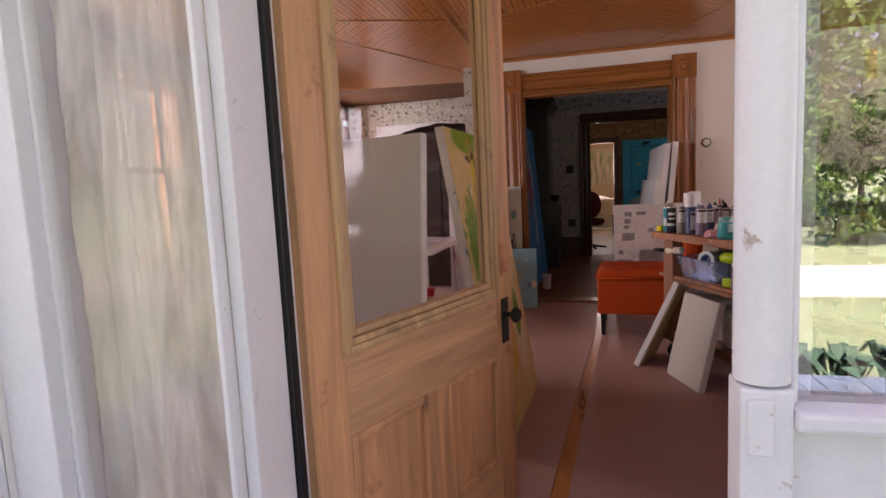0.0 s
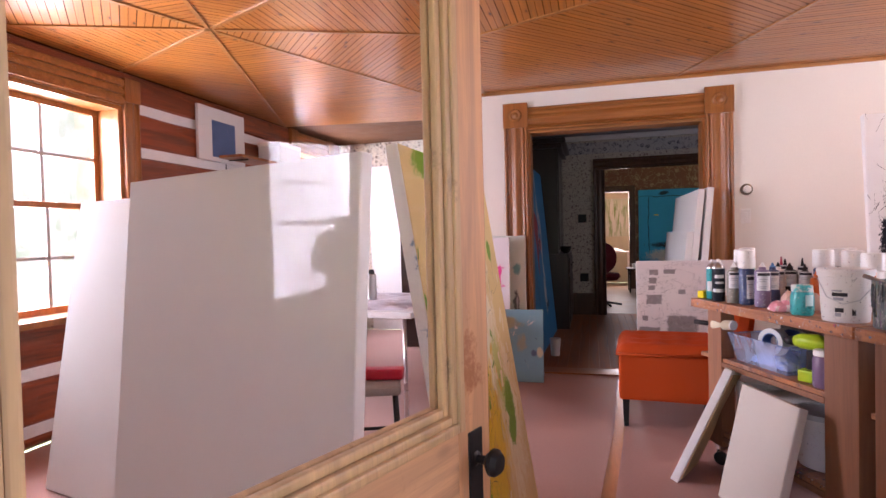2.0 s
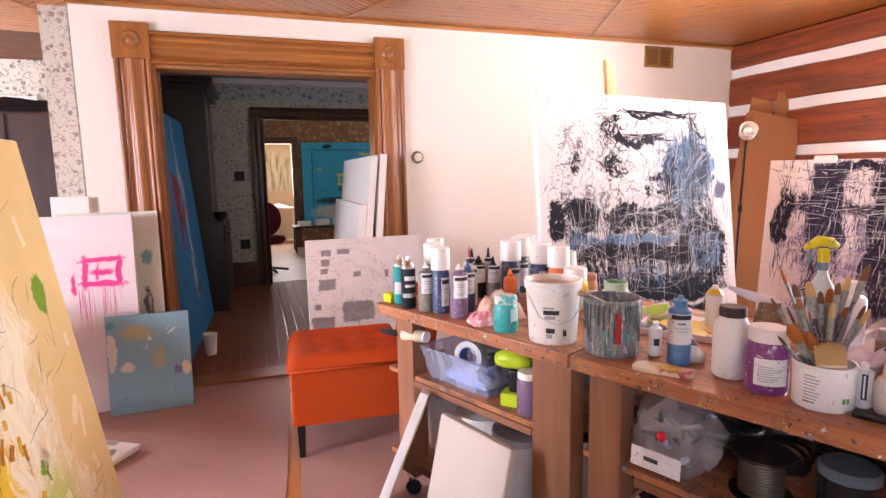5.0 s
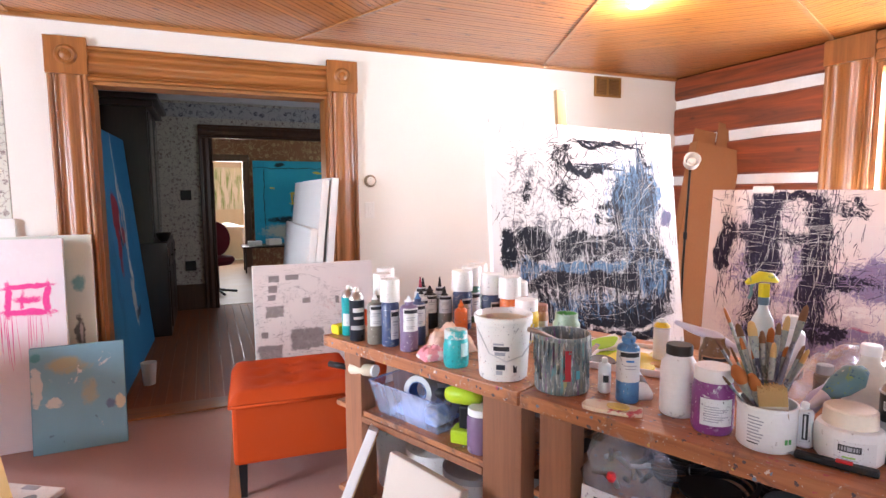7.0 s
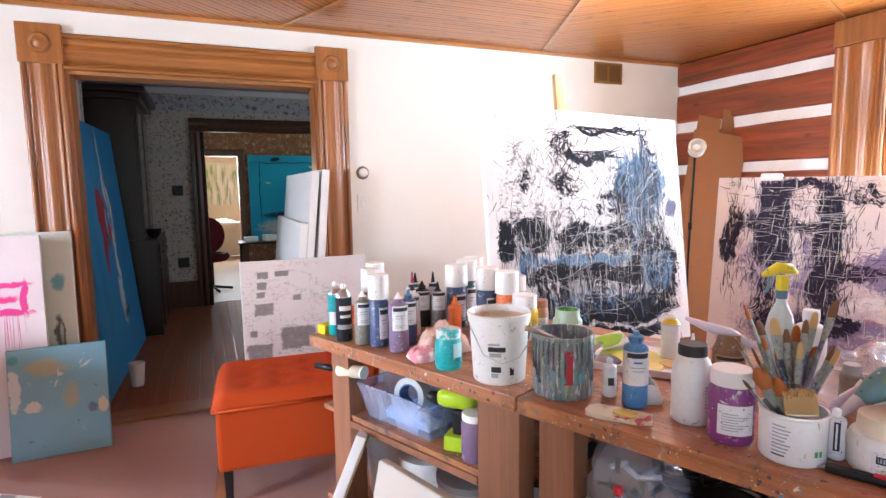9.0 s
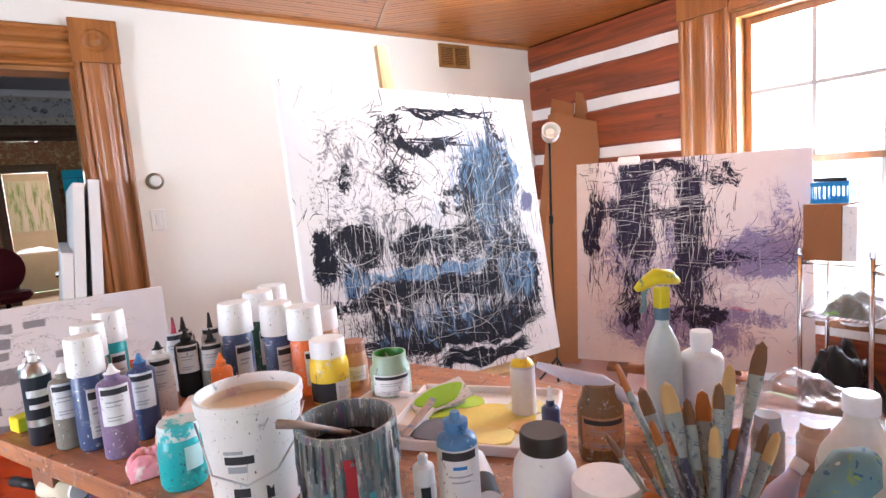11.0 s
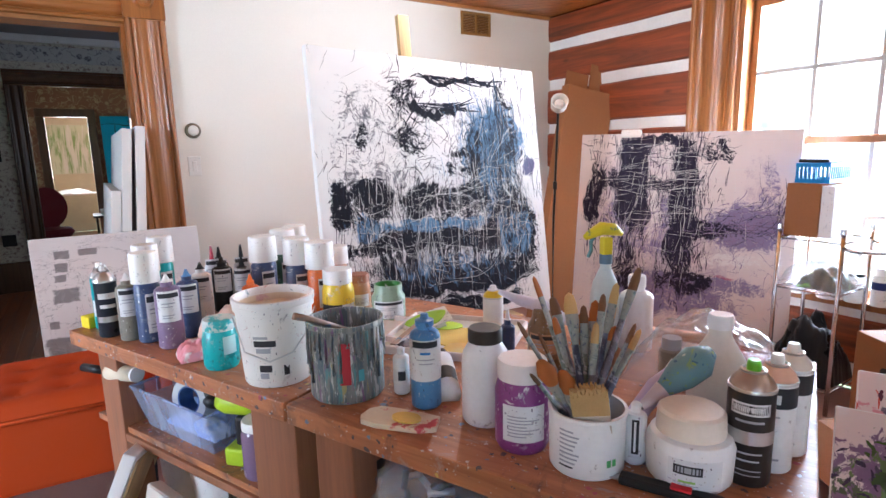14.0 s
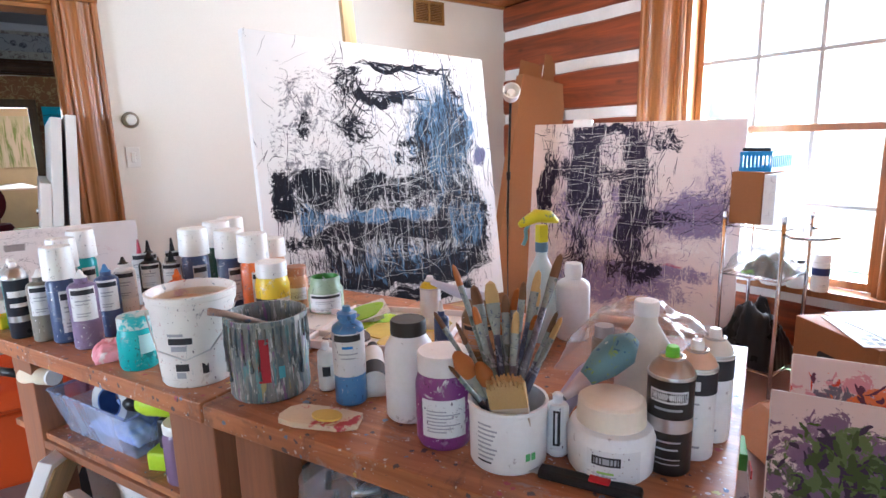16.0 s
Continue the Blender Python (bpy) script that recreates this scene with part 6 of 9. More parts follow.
tag_band(v, 0.042, 0.09, 0.13, -2.5, 2.5, plain("navy band", (0.02, 0.03, 0.12), 0.5))

# ---- orange tufted chair ----
ch = thing("slipper_chair", "bright orange tufted armless chair with black legs", "chair", pose(0.545, 5.02, 0, 0, 0, -4))
bm = box(-0.29, 0.30, -0.27, 0.29, 0.17, 0.46, bev=0.02)
part("seat_box", bm, mat_orange, ch)
bm = bmesh.new()
bmesh.ops.create_grid(bm, x_segments=26, y_segments=24, size=0.5)
for v in bm.verts:
    x, y = v.co.x, v.co.y
    tuft = min(((x - a) ** 2 + (y - b) ** 2) for a in (-0.25, 0.0, 0.25) for b in (-0.25, 0.0, 0.25))
    edge = max(abs(x), abs(y))
    z = 0.055 - 0.018 * math.exp(-tuft / 0.004) - (0.05 * ((edge - 0.42) / 0.08) ** 2 if edge > 0.42 else 0)
    v.co = Vector((x * 0.61, y * 0.58, z))
for f in bm.faces:
    f.smooth = True
cush = part("seat_cushion", bm, mat_orange, ch, m=pose(0.005, 0.01, 0.462))
for a in (-0.25, 0.0, 0.25):
    for b in (-0.25, 0.0, 0.25):
        part("button", lathe([(0, 0.006), (0.009, 0.004), (0.011, 0), (0, 0)], 10), mat_orange, cush, m=pose(a * 0.61, b * 0.58, 0.037))
part("piping", tube([(-0.30, -0.28, 0.457), (0.30, -0.28, 0.457), (0.30, 0.30, 0.457), (-0.30, 0.30, 0.457), (-0.30, -0.28, 0.457)], 0.007, 6), mat_orange, ch)
part("backrest", box(0.20, 0.32, -0.27, 0.29, 0.40, 0.80, bev=0.035), mat_orange, ch, m=pose(0.06, 0, 0.0, 0, 7, 0))
for x in (-0.25, 0.26):
    for y in (-0.23, 0.25):
        part("leg", lathe([(0, 0), (0.02, 0), (0.028, 0.17), (0, 0.17)], 4), mat_black, ch, m=pose(x, y, 0, 0, 0, 45))

# ---- two work benches ----
BA = -66.4
BU, BV = Vector((0.400, -0.916, 0)), Vector((0.916, 0.400, 0))
B0 = Vector((0.605, 4.405, 0))
BT = 0.848


def on_bench(u, v, z=BT):
    p = B0 + BU * u + BV * v
    return (p.x, p.y, z)


def bench(name, label, u0, u1, shelf, inset):
    b = thing(name, label, "workbench", pose(*on_bench(u0, 0, 0), 0, 0, BA))
    L, D = u1 - u0, 0.80
    part("top", box(0, L - 0.004, -0.01, D, BT - 0.045, BT, bev=0.004), mat_bench, b, "paint-spattered wooden top")
    legs = [(inset, 0.02, 0.105), (L - 0.16, 0.02, 0.15), (inset, D - 0.1, 0.105), (L - 0.16, D - 0.1, 0.15)]
    for x, y, lw in legs:
        part("leg", box(x, x + lw, y, y + 0.075, 0.115, BT - 0.046, bev=0.004), mat_post, b)
        c = part("caster", box(x + 0.02, x + 0.07, y + 0.015, y + 0.06, 0.085, 0.114, bev=0.003), mat_metal, b, "steel swivel caster")
        w = lathe([(0, -0.012), (0.03, -0.012), (0.034, -0.008), (0.034, 0.008), (0.03, 0.012), (0, 0.012)], 20)
        part("wheel", w, mat_black, c, m=pose(x + 0.045, y + 0.035, 0.035, 90, 0, 30))
        part("fork", box(x + 0.028, x + 0.032, y + 0.02, y + 0.05, 0.03, 0.09), mat_metal, c)
    for z in shelf:
        part("shelf", box(0.025, L - 0.025, 0.03, D - 0.03, z - 0.02, z, bev=0.002), mat_bench, b)
        part("shelf_rail", box(0.2, L - 0.165, 0.022, 0.045, z - 0.045, z - 0.021, bev=0.002), mat_post, b)
    return b


bench("work_bench", "brown wooden work bench on casters, spattered with paint", 0.0, 0.985, (0.19, 0.565), 0.10)
bench("work_bench", "second brown wooden work bench butted to the first", 0.99, 1.93, (0.19, 0.545), 0.05)

# ---- paints on the benches ----
def hue(name, c, rough=0.35, drip=(0.70, 0.69, 0.67)):
    return smeared(name, c, [drip, shade(c, 0.35), tuple(0.5 * (k + 0.45) for k in c), (0.10, 0.09, 0.11)], rough, 300.0, 0.05, 0.60)


NAVY, PURPLE, TEAL = hue("navy paint bottle", (0.045, 0.07, 0.16)), hue("dusty purple bottle", (0.20, 0.14, 0.24)), hue("teal paint", (0.02, 0.36, 0.36), drip=(0.02, 0.08, 0.09))
OLIVE, BLUE, ORANGE = hue("olive grey bottle", (0.22, 0.20, 0.16)), hue("cobalt blue bottle", (0.08, 0.22, 0.45)), hue("orange paint", (0.80, 0.18, 0.03))
YELLOW, GREEN, DARKGREEN = hue("yellow paint", (0.78, 0.55, 0.03)), hue("grey green jar", (0.30, 0.40, 0.28)), hue("dark green paint", (0.04, 0.12, 0.07))
TAN, BROWN, MAGENTA = hue("tan paint", (0.50, 0.26, 0.13)), hue("brown paint", (0.20, 0.11, 0.04)), hue("magenta purple paint", (0.22, 0.045, 0.20))
mat_pot = plain("scuffed white plastic", (0.79, 0.79, 0.78), 0.35, var=0.05, stain=((0.46, 0.43, 0.42), 36.0, 0.65))
mat_silver = plain("brushed aluminium", (0.60, 0.60, 0.60), 0.3, 1.0, var=0.06)
mat_peach = plain("peach plastic dome", (0.76, 0.46, 0.32), 0.4)
GOLDBAR = [(0.78, 0.93, 0.06, 0.94, mat_ink), (0.58, 0.62, 0.2, 0.75, mat_grey_ink), (0.48, 0.51, 0.2, 0.65, mat_grey_ink), (0.2, 0.23, 0.2, 0.7, mat_grey_ink), (0.12, 0.15, 0.2, 0.6, mat_grey_ink)]
BOTTLES = "paint bottles on the bench"


def capped_bottle(x, y, r, h, body, label, cap_h=0.085, tilt=0.0):
    v = vessel("paint_bottle", label, "paint bottle", x, y, BT + 0.001, [
        ("body", [(0, 0), (r - 0.004, 0), (r, 0.005), (r, h - cap_h - 0.012), (r * 0.8, h - cap_h), (0, h - cap_h)], body, ""),
        ("cap", [(0, h), (r * 1.02, h), (r * 1.08, h - 0.006), (r * 1.12, h - cap_h), (r * 0.8, h - cap_h - 0.001), (0, h - cap_h)], mat_white_plastic, "tall white cap smeared with paint")], BOTTLES)
    tag_band(v, r, 0.03, h - cap_h - 0.03, -0.2, 0.9, mat_label, GOLDBAR)
    return v


def spout_bottle(x, y, r, h, body, label, cap=None, tip=0.02, lab=True):
    v = vessel("paint_bottle", label, "paint bottle", x, y, BT + 0.001, [
        ("body", solid(r, h - tip, (r * 0.45, 0.012)), body, ""),
        ("spout", [(0, h), (0.003, h), (r * 0.3, h - tip + 0.004), (r * 0.5, h - tip), (0, h - tip)], cap or body, "")], BOTTLES)
    if lab:
        tag_band(v, r, h * 0.38, h * 0.80, -0.9, 0.9, mat_label, GOLDBAR)
    return v


def spray_can(x, y, r, h, body, top, label, nozzle=None, bands=()):
    v = vessel("spray_can", label, "spray can", x, y, BT + 0.001, [
        ("body", [(0, 0.002), (r - 0.002, 0.0), (r, 0.003), (r, h * 0.78), (0, h * 0.78)], body, ""),
        ("rim", [(r * 1.03, h * 0.775), (r * 1.04, h * 0.785), (r * 1.02, h * 0.80), (r * 0.97, h * 0.80)], mat_silver, "silver rim"),
        ("dome", [(r * 0.99, h * 0.79), (r * 0.85, h * 0.85), (r * 0.55, h * 0.90), (r * 0.52, h * 0.91), (0, h * 0.91)], top, ""),
        ("valve_cup", [(r * 0.52, h * 0.90), (r * 0.55, h * 0.925), (r * 0.46, h * 0.93), (r * 0.42, h * 0.905), (0, h * 0.905)], mat_silver, "silver valve cup")], "spray cans on the bench")
    part("nozzle", lathe([(0, h), (0.008, h), (0.010, h * 0.97), (0.010, h * 0.905), (0, h * 0.905)], 14), nozzle or mat_white_plastic, v)
    for z0, z1, a0, a1, m in bands:
        part("band", wrap(r + 0.0007, z0 * h, z1 * h, a0, a1, 20), m, v)
    return v


def jar(x, y, r, h, body, label, lid=mat_white_plastic, lid_h=0.028, lab=True, cat="paint jar"):
    v = vessel("paint_jar", label, cat, x, y, BT + 0.001, [
        ("body", [(0, 0), (r * 0.9, 0), (r, 0.01), (r, h - lid_h - 0.022), (r * 0.9, h - lid_h - 0.004), (r * 0.86, h - lid_h), (0, h - lid_h)], body, ""),
        ("lid", [(0, h), (r * 0.86, h), (r * 0.91, h - 0.004), (r * 0.91, h - lid_h + 0.001), (0, h - lid_h + 0.001)], lid, "")], "paint jars on the bench")
    if lab:
        tag_band(v, r, 0.025, h - lid_h - 0.035, -0.75, 0.85, mat_label, TEXT)
    return v


spray_can(0.697, 4.365, 0.029, 0.205, TEAL, mat_silver, "teal spray can with pale label bands", bands=[(0.2, 0.45, -1.2, 1.2, mat_label)])
spray_can(0.705, 4.262, 0.030, 0.212, plain("black can lacquer", (0.02, 0.025, 0.035), 0.3), mat_silver, "black spray can with white lettering bands", bands=[(0.55, 0.63, -0.8, 0.8, mat_label), (0.22, 0.3, -1.2, 1.2, mat_silver), (0.42, 0.47, -0.7, 0.7, mat_label)])
v = spout_bottle(0.757, 4.185, 0.031, 0.195, OLIVE, "olive-grey squeeze bottle with a smeared label", cap=mat_pot)
capped_bottle(0.803, 4.135, 0.034, 0.258, NAVY, "navy paint bottle with a tall white cap")
capped_bottle(0.820, 4.290, 0.034, 0.258, OLIVE, "grey paint bottle with a tall white cap")
capped_bottle(0.875, 4.420, 0.035, 0.262, TEAL, "teal paint bottle with a tall white cap")
spout_bottle(0.845, 4.040, 0.034, 0.205, PURPLE, "dusty purple squeeze bottle with white label", cap=mat_pot)
spout_bottle(0.905, 4.105, 0.030, 0.20, NAVY, "blue-white squeeze bottle with speckled label", cap=BLUE)
spout_bottle(0.960, 4.215, 0.030, 0.195, mat_white_plastic, "white squeeze bottle with black print", cap=mat_black)
spout_bottle(1.028, 4.400, 0.026, 0.215, mat_pot, "white bottle with a red cone tip", cap=hue("crimson tip", (0.5, 0.04, 0.08)), tip=0.05)
spout_bottle(1.045, 4.330, 0.033, 0.185, mat_black, "black bottle with a pale label", cap=mat_black)
spout_bottle(1.105, 4.310, 0.034, 0.180, OLIVE, "brown-grey bottle with a black nozzle", cap=mat_black, tip=0.035)
spout_bottle(1.062, 4.455, 0.030, 0.20, BROWN, "brown bottle with a black nozzle", cap=mat_black, tip=0.04)
spout_bottle(1.13, 4.42, 0.028, 0.205, mat_pot, "white bottle with a black nozzle", cap=mat_black, tip=0.05)
capped_bottle(1.167, 4.260, 0.041, 0.252, NAVY, "dark navy paint bottle with a tall white cap")
capped_bottle(1.268, 4.370, 0.041, 0.252, DARKGREEN, "dark green paint bottle with a tall white cap")
capped_bottle(1.338, 4.450, 0.041, 0.252, OLIVE, "grey-brown paint bottle with a tall white cap")
capped_bottle(1.248, 4.150, 0.040, 0.250, NAVY, "black-blue paint bottle with a white cap")
capped_bottle(1.300, 4.085, 0.042, 0.240, ORANGE, "bright orange paint bottle with a white cap")
capped_bottle(1.390, 4.165, 0.036, 0.205, TAN, "small tan paint bottle with a white cap", cap_h=0.06)
v = jar(1.318, 3.985, 0.050, 0.165, YELLOW, "yellow paint jar with a white dripping lid", lid_h=0.045, lab=False)
tag_band(v, 0.050, 0.01, 0.06, -1.3, 0.2, mat_ink)
tag_band(v, 0.050, 0.01, 0.06, 0.2, 1.2, mat_label, TEXT)
v.children[1].name = "lid"
jar(1.410, 4.030, 0.037, 0.128, TAN, "tan paint jar with a copper lid", lid=hue("copper lid", (0.36, 0.15, 0.08)))
v = vessel("paint_jar", "open grey-green jar with bright green paint inside", "paint jar", 1.452, 3.905, BT + 0.001, [
    ("body", [(0, 0), (0.048, 0), (0.053, 0.008), (0.053, 0.072), (0.045, 0.084), (0.044, 0.112), (0.040, 0.112), (0.040, 0.085), (0, 0.085)], GREEN, ""),
    ("paint", [(0, 0.086), (0.0395, 0.086), (0.0395, 0.1115), (0.036, 0.09), (0, 0.088)], hue("bright green paint", (0.05, 0.22, 0.03)), "bright green paint skin")], "paint jars on the bench")
tag_band(v, 0.053, 0.012, 0.066, -1.0, 1.0, mat_label, GOLDBAR)
spout_bottle(1.075, 4.075, 0.026, 0.165, ORANGE, "slim orange bottle with an orange cap", cap=ORANGE, lab=False)
v = jar(0.929, 3.805, 0.043, 0.124, TEAL, "teal paint jar with a pale crusted lid", lid=plain("crusted pale lid", (0.55, 0.60, 0.56), 0.6, stain=((0.05, 0.4, 0.4), 20, 0.5)), lab=False)
tag_band(v, 0.043, 0.04, 0.085, 0.1, 0.9, plain("pale teal print", (0.45, 0.66, 0.64), 0.5))

# white pail
v = vessel("paint_bucket", "white plastic pail with wire handle and printed label", "bucket", 1.027, 3.655, BT + 0.001, [
    ("pail", [(0, 0), (0.074, 0), (0.077, 0.005), (0.087, 0.172), (0.092, 0.174), (0.092, 0.186), (0.094, 0.188), (0.094, 0.2), (0.089, 0.202), (0.085, 0.196), (0.076, 0.012), (0, 0.012)], mat_white_plastic, ""),
    ("dried_paint", [(0, 0.165), (0.084, 0.166), (0.0855, 0.19), (0.082, 0.168), (0, 0.168)], plain("cream dried paint", (0.72, 0.60, 0.44), 0.5, stain=((0.6, 0.4, 0.38), 9, 0.6)), "cream dried paint inside")])
part("handle", tube([(0.02, -0.0915, 0.165), (0.092, -0.07, 0.10), (0.106, -0.02, 0.075), (0.104, 0.03, 0.09), (0.092, 0.062, 0.128), (0.03, 0.0895, 0.168)], 0.0018, 6), mat_silver, v)
for z0, z1, a0, a1, m in ((0.118, 0.124, -0.65, -0.25, mat_grey_ink), (0.100, 0.114, -0.65, -0.05, mat_ink), (0.085, 0.096, -0.6, -0.2, mat_grey_ink), (0.040, 0.056, -0.55, -0.2, mat_ink), (0.024, 0.037, -0.55, -0.3, mat_grey_ink), (0.030, 0.058, 0.12, 0.28, mat_ink)):
    part("print", wrap(0.0765 + z0 * 0.0585 + 0.0012, z0, z1, a0, a1, 8), m, v)
# drip covered can with a brush
v = vessel("paint_can", "paint can thickly covered in coloured drips", "paint can", 1.130, 3.482, BT + 0.001, [
    ("can", [(0, 0), (0.078, 0), (0.081, 0.006), (0.080, 0.05), (0.082, 0.10), (0.081, 0.155), (0.084, 0.160), (0.083, 0.168), (0.078, 0.168), (0.075, 0.155), (0.075, 0.11), (0, 0.11)], mat_can, ""),
    ("dark_paint", [(0, 0.112), (0.0745, 0.112), (0.0748, 0.118), (0, 0.114)], plain("dark violet paint", (0.02, 0.012, 0.03), 0.2), "dark wet paint")])
part("red_smear", wrap(0.0828, 0.045, 0.135, -0.22, 0.06, 8), plain("red smear", (0.36, 0.02, 0.03), 0.5), v, "dark red paint smear")
part("blue_smear", wrap(0.0830, 0.05, 0.075, 0.25, 0.4, 6), plain("blue smear", (0.10, 0.38, 0.45), 0.5), v)
for i in range(34):
    a = i * 2 * math.pi / 34
    L = 0.03 + 0.09 * ((i * 37) % 17) / 17
    part("drip", tube([(0.0815 * math.cos(a), 0.0815 * math.sin(a), 0.155), (0.083 * math.cos(a), 0.083 * math.sin(a), 0.155 - L * 0.6), (0.082 * math.cos(a), 0.082 * math.sin(a), 0.155 - L)], 0.003, 5, [0.0022, 0.003, 0.0042]), mat_can, v)
mat_handle = wood("worn brush handle", (0.36, 0.24, 0.18), 2, 0.5, 0.1, wear=((0.10, 0.16, 0.24), 30, 0.55))
br = thing("paint_brush", "worn paint brush resting on the can rim", "paint brush", pose(1.130, 3.482, BT))
part("handle", tube([(-0.105, 0.02, 0.185), (-0.07, 0.02, 0.172), (0.01, 0.01, 0.135)], 0.007, 8, [0.008, 0.007, 0.005]), mat_handle, br)
part("bristles", tube([(0.01, 0.01, 0.135), (0.04, 0.005, 0.117)], 0.008, 8, [0.008, 0.004]), mat_black, br)

v = spout_bottle(1.220, 3.398, 0.018, 0.104, mat_pot, "small white bottle with a black band", lab=False, tip=0.004)
tag_band(v, 0.018, 0.032, 0.058, -1.4, 1.4, mat_label, [(0.1, 0.9, 0.35, 0.65, mat_ink)])
v = vessel("paint_bottle", "clear-blue squeeze bottle with white upper label", "paint bottle", 1.234, 3.318, BT + 0.001, [
    ("body", solid(0.031, 0.175, (0.016, 0.01)), BLUE, ""),
    ("cap", [(0, 0.196), (0.007, 0.196), (0.009, 0.186), (0.019, 0.183), (0.019, 0.172), (0, 0.172)], BLUE, "blue flip cap")], BOTTLES)
tag_band(v, 0.031, 0.062, 0.148, -1.5, 1.5, mat_label, [(0.82, 0.97, 0.2, 0.78, mat_ink), (0.66, 0.72, 0.38, 0.6, plain("blue chip", (0.03, 0.2, 0.55), 0.5)), (0.52, 0.55, 0.3, 0.7, mat_grey_ink), (0.42, 0.45, 0.35, 0.65, mat_grey_ink)])
v = vessel("plastic_bottle", "wide white plastic bottle with a black cap", "bottle", 1.297, 3.198, BT + 0.001, [
    ("body", [(0, 0), (0.042, 0), (0.046, 0.006), (0.046, 0.118), (0.043, 0.138), (0.033, 0.155), (0.031, 0.16), (0, 0.16)], mat_pot, ""),
    ("cap", [(0, 0.186), (0.031, 0.186), (0.033, 0.182), (0.033, 0.160), (0, 0.159)], plain("dark brown-black cap", (0.03, 0.022, 0.018), 0.5), "ribbed black cap")])
tag_band(v, 0.046, 0.03, 0.12, 0.35, 1.1, mat_pot, TEXT)
v = jar(1.294, 3.088, 0.048, 0.160, MAGENTA, "purple paint jar with a spattered white lid", lid=plain("spattered white lid", (0.76, 0.72, 0.70), 0.45, stain=((0.45, 0.08, 0.12), 40, 0.66)), lid_h=0.034)
v = vessel("paint_jar", "brown stained jar with white label", "paint jar", 1.575, 3.325, BT + 0.001, [("body", [(0, 0), (0.04, 0), (0.043, 0.006), (0.043, 0.10), (0.034, 0.12), (0.03, 0.145), (0, 0.145)], BROWN, "")], "paint jars on the bench")
tag_band(v, 0.043, 0.03, 0.092, -1.0, 1.0, TAN, GOLDBAR)
spout_bottle(1.515, 3.395, 0.018, 0.135, NAVY, "small dark blue bottle with a white cap", cap=mat_pot, lab=False, tip=0.025)
spray_can(1.60, 3.56, 0.028, 0.15, mat_pot, YELLOW, "pale yellow spray can behind the tray")

# trigger spray bottle
t = thing("spray_bottle", "trigger spray bottle with a paint-smeared yellow head", "spray bottle", pose(1.772, 3.318, BT + 0.001, 0, 0, 165))
part("bottle", lathe([(0, 0), (0.034, 0), (0.037, 0.006), (0.037, 0.14), (0.03, 0.18), (0.014, 0.215), (0.013, 0.235), (0, 0.235)]), plain("cloudy clear plastic", (0.50, 0.56, 0.54), 0.3, stain=((0.2, 0.34, 0.3), 12, 0.6)), t)
part("collar", lathe([(0, 0.228), (0.016, 0.228), (0.016, 0.252), (0, 0.252)], 20), plain("blue-grey collar", (0.10, 0.16, 0.22), 0.4), t)
mat_yhead = plain("yellow trigger head", (0.70, 0.60, 0.02), 0.45, stain=((0.05, 0.16, 0.18), 18, 0.58))
part("neck", box(-0.013, 0.013, -0.011, 0.011, 0.25, 0.295, bev=0.004), mat_yhead, t)
hd = tube([(-0.045, 0, 0.300), (-0.02, 0, 0.313), (0.015, 0, 0.318), (0.045, 0, 0.306), (0.062, 0, 0.298)], 0.015, 10, [0.006, 0.016, 0.017, 0.012, 0.007])
part("head", hd, mat_yhead, t)
part("trigger", tube([(0.034, 0, 0.300), (0.045, 0, 0.285), (0.043, 0, 0.265), (0.052, 0, 0.248)], 0.005, 8), plain("blue trigger", (0.12, 0.25, 0.26), 0.4), t)
v = vessel("plastic_bottle", "plain white bottle behind the brushes", "bottle", 1.842, 3.275, BT + 0.001, [("body", solid(0.042, 0.165, (0.02, 0.01)), mat_pot, ""), ("cap", [(0, 0.195), (0.02, 0.195), (0.022, 0.19), (0.022, 0.165), (0, 0.164)], mat_pot, "")])

# brush pot
v = vessel("brush_pot", "white tub used as a pot full of brushes", "pot", 1.341, 2.980, BT + 0.001, [
    ("tub", [(0, 0), (0.058, 0), (0.061, 0.004), (0.0622, 0.094), (0.064, 0.096), (0.064, 0.102), (0.059, 0.102), (0.058, 0.01), (0, 0.008)], mat_pot, "")])
for i in range(9):
    z = 0.018 + i * 0.0075
    part("print", wrap(0.0626, z, z + 0.003, -0.75, -0.35 + 0.2 * ((i * 5) % 4) / 4, 6), mat_grey_ink if i else mat_ink, v)
for a in (0.50, 0.66):
    part("green_mark", wrap(0.0628, 0.024, 0.036, a, a + 0.12, 6), plain("green mark", (0.12, 0.40, 0.14), 0.5), v)
brng = random.Random(11)
BR = "brushes in the pot"
mat_bris = [plain("orange-brown bristle", (0.36, 0.12, 0.03), 0.8, grain=300, relief=0.5), plain("tan bristle", (0.52, 0.34, 0.14), 0.8, grain=300, relief=0.5), plain("dark bristle", (0.16, 0.08, 0.04), 0.8, grain=300, relief=0.5)]
mat_ferr = smeared("smeared steel ferrule", (0.26, 0.28, 0.25), [(0.12, 0.16, 0.14), (0.34, 0.36, 0.32), (0.08, 0.10, 0.16)], 0.45, 200.0, 0.2, 0.55)
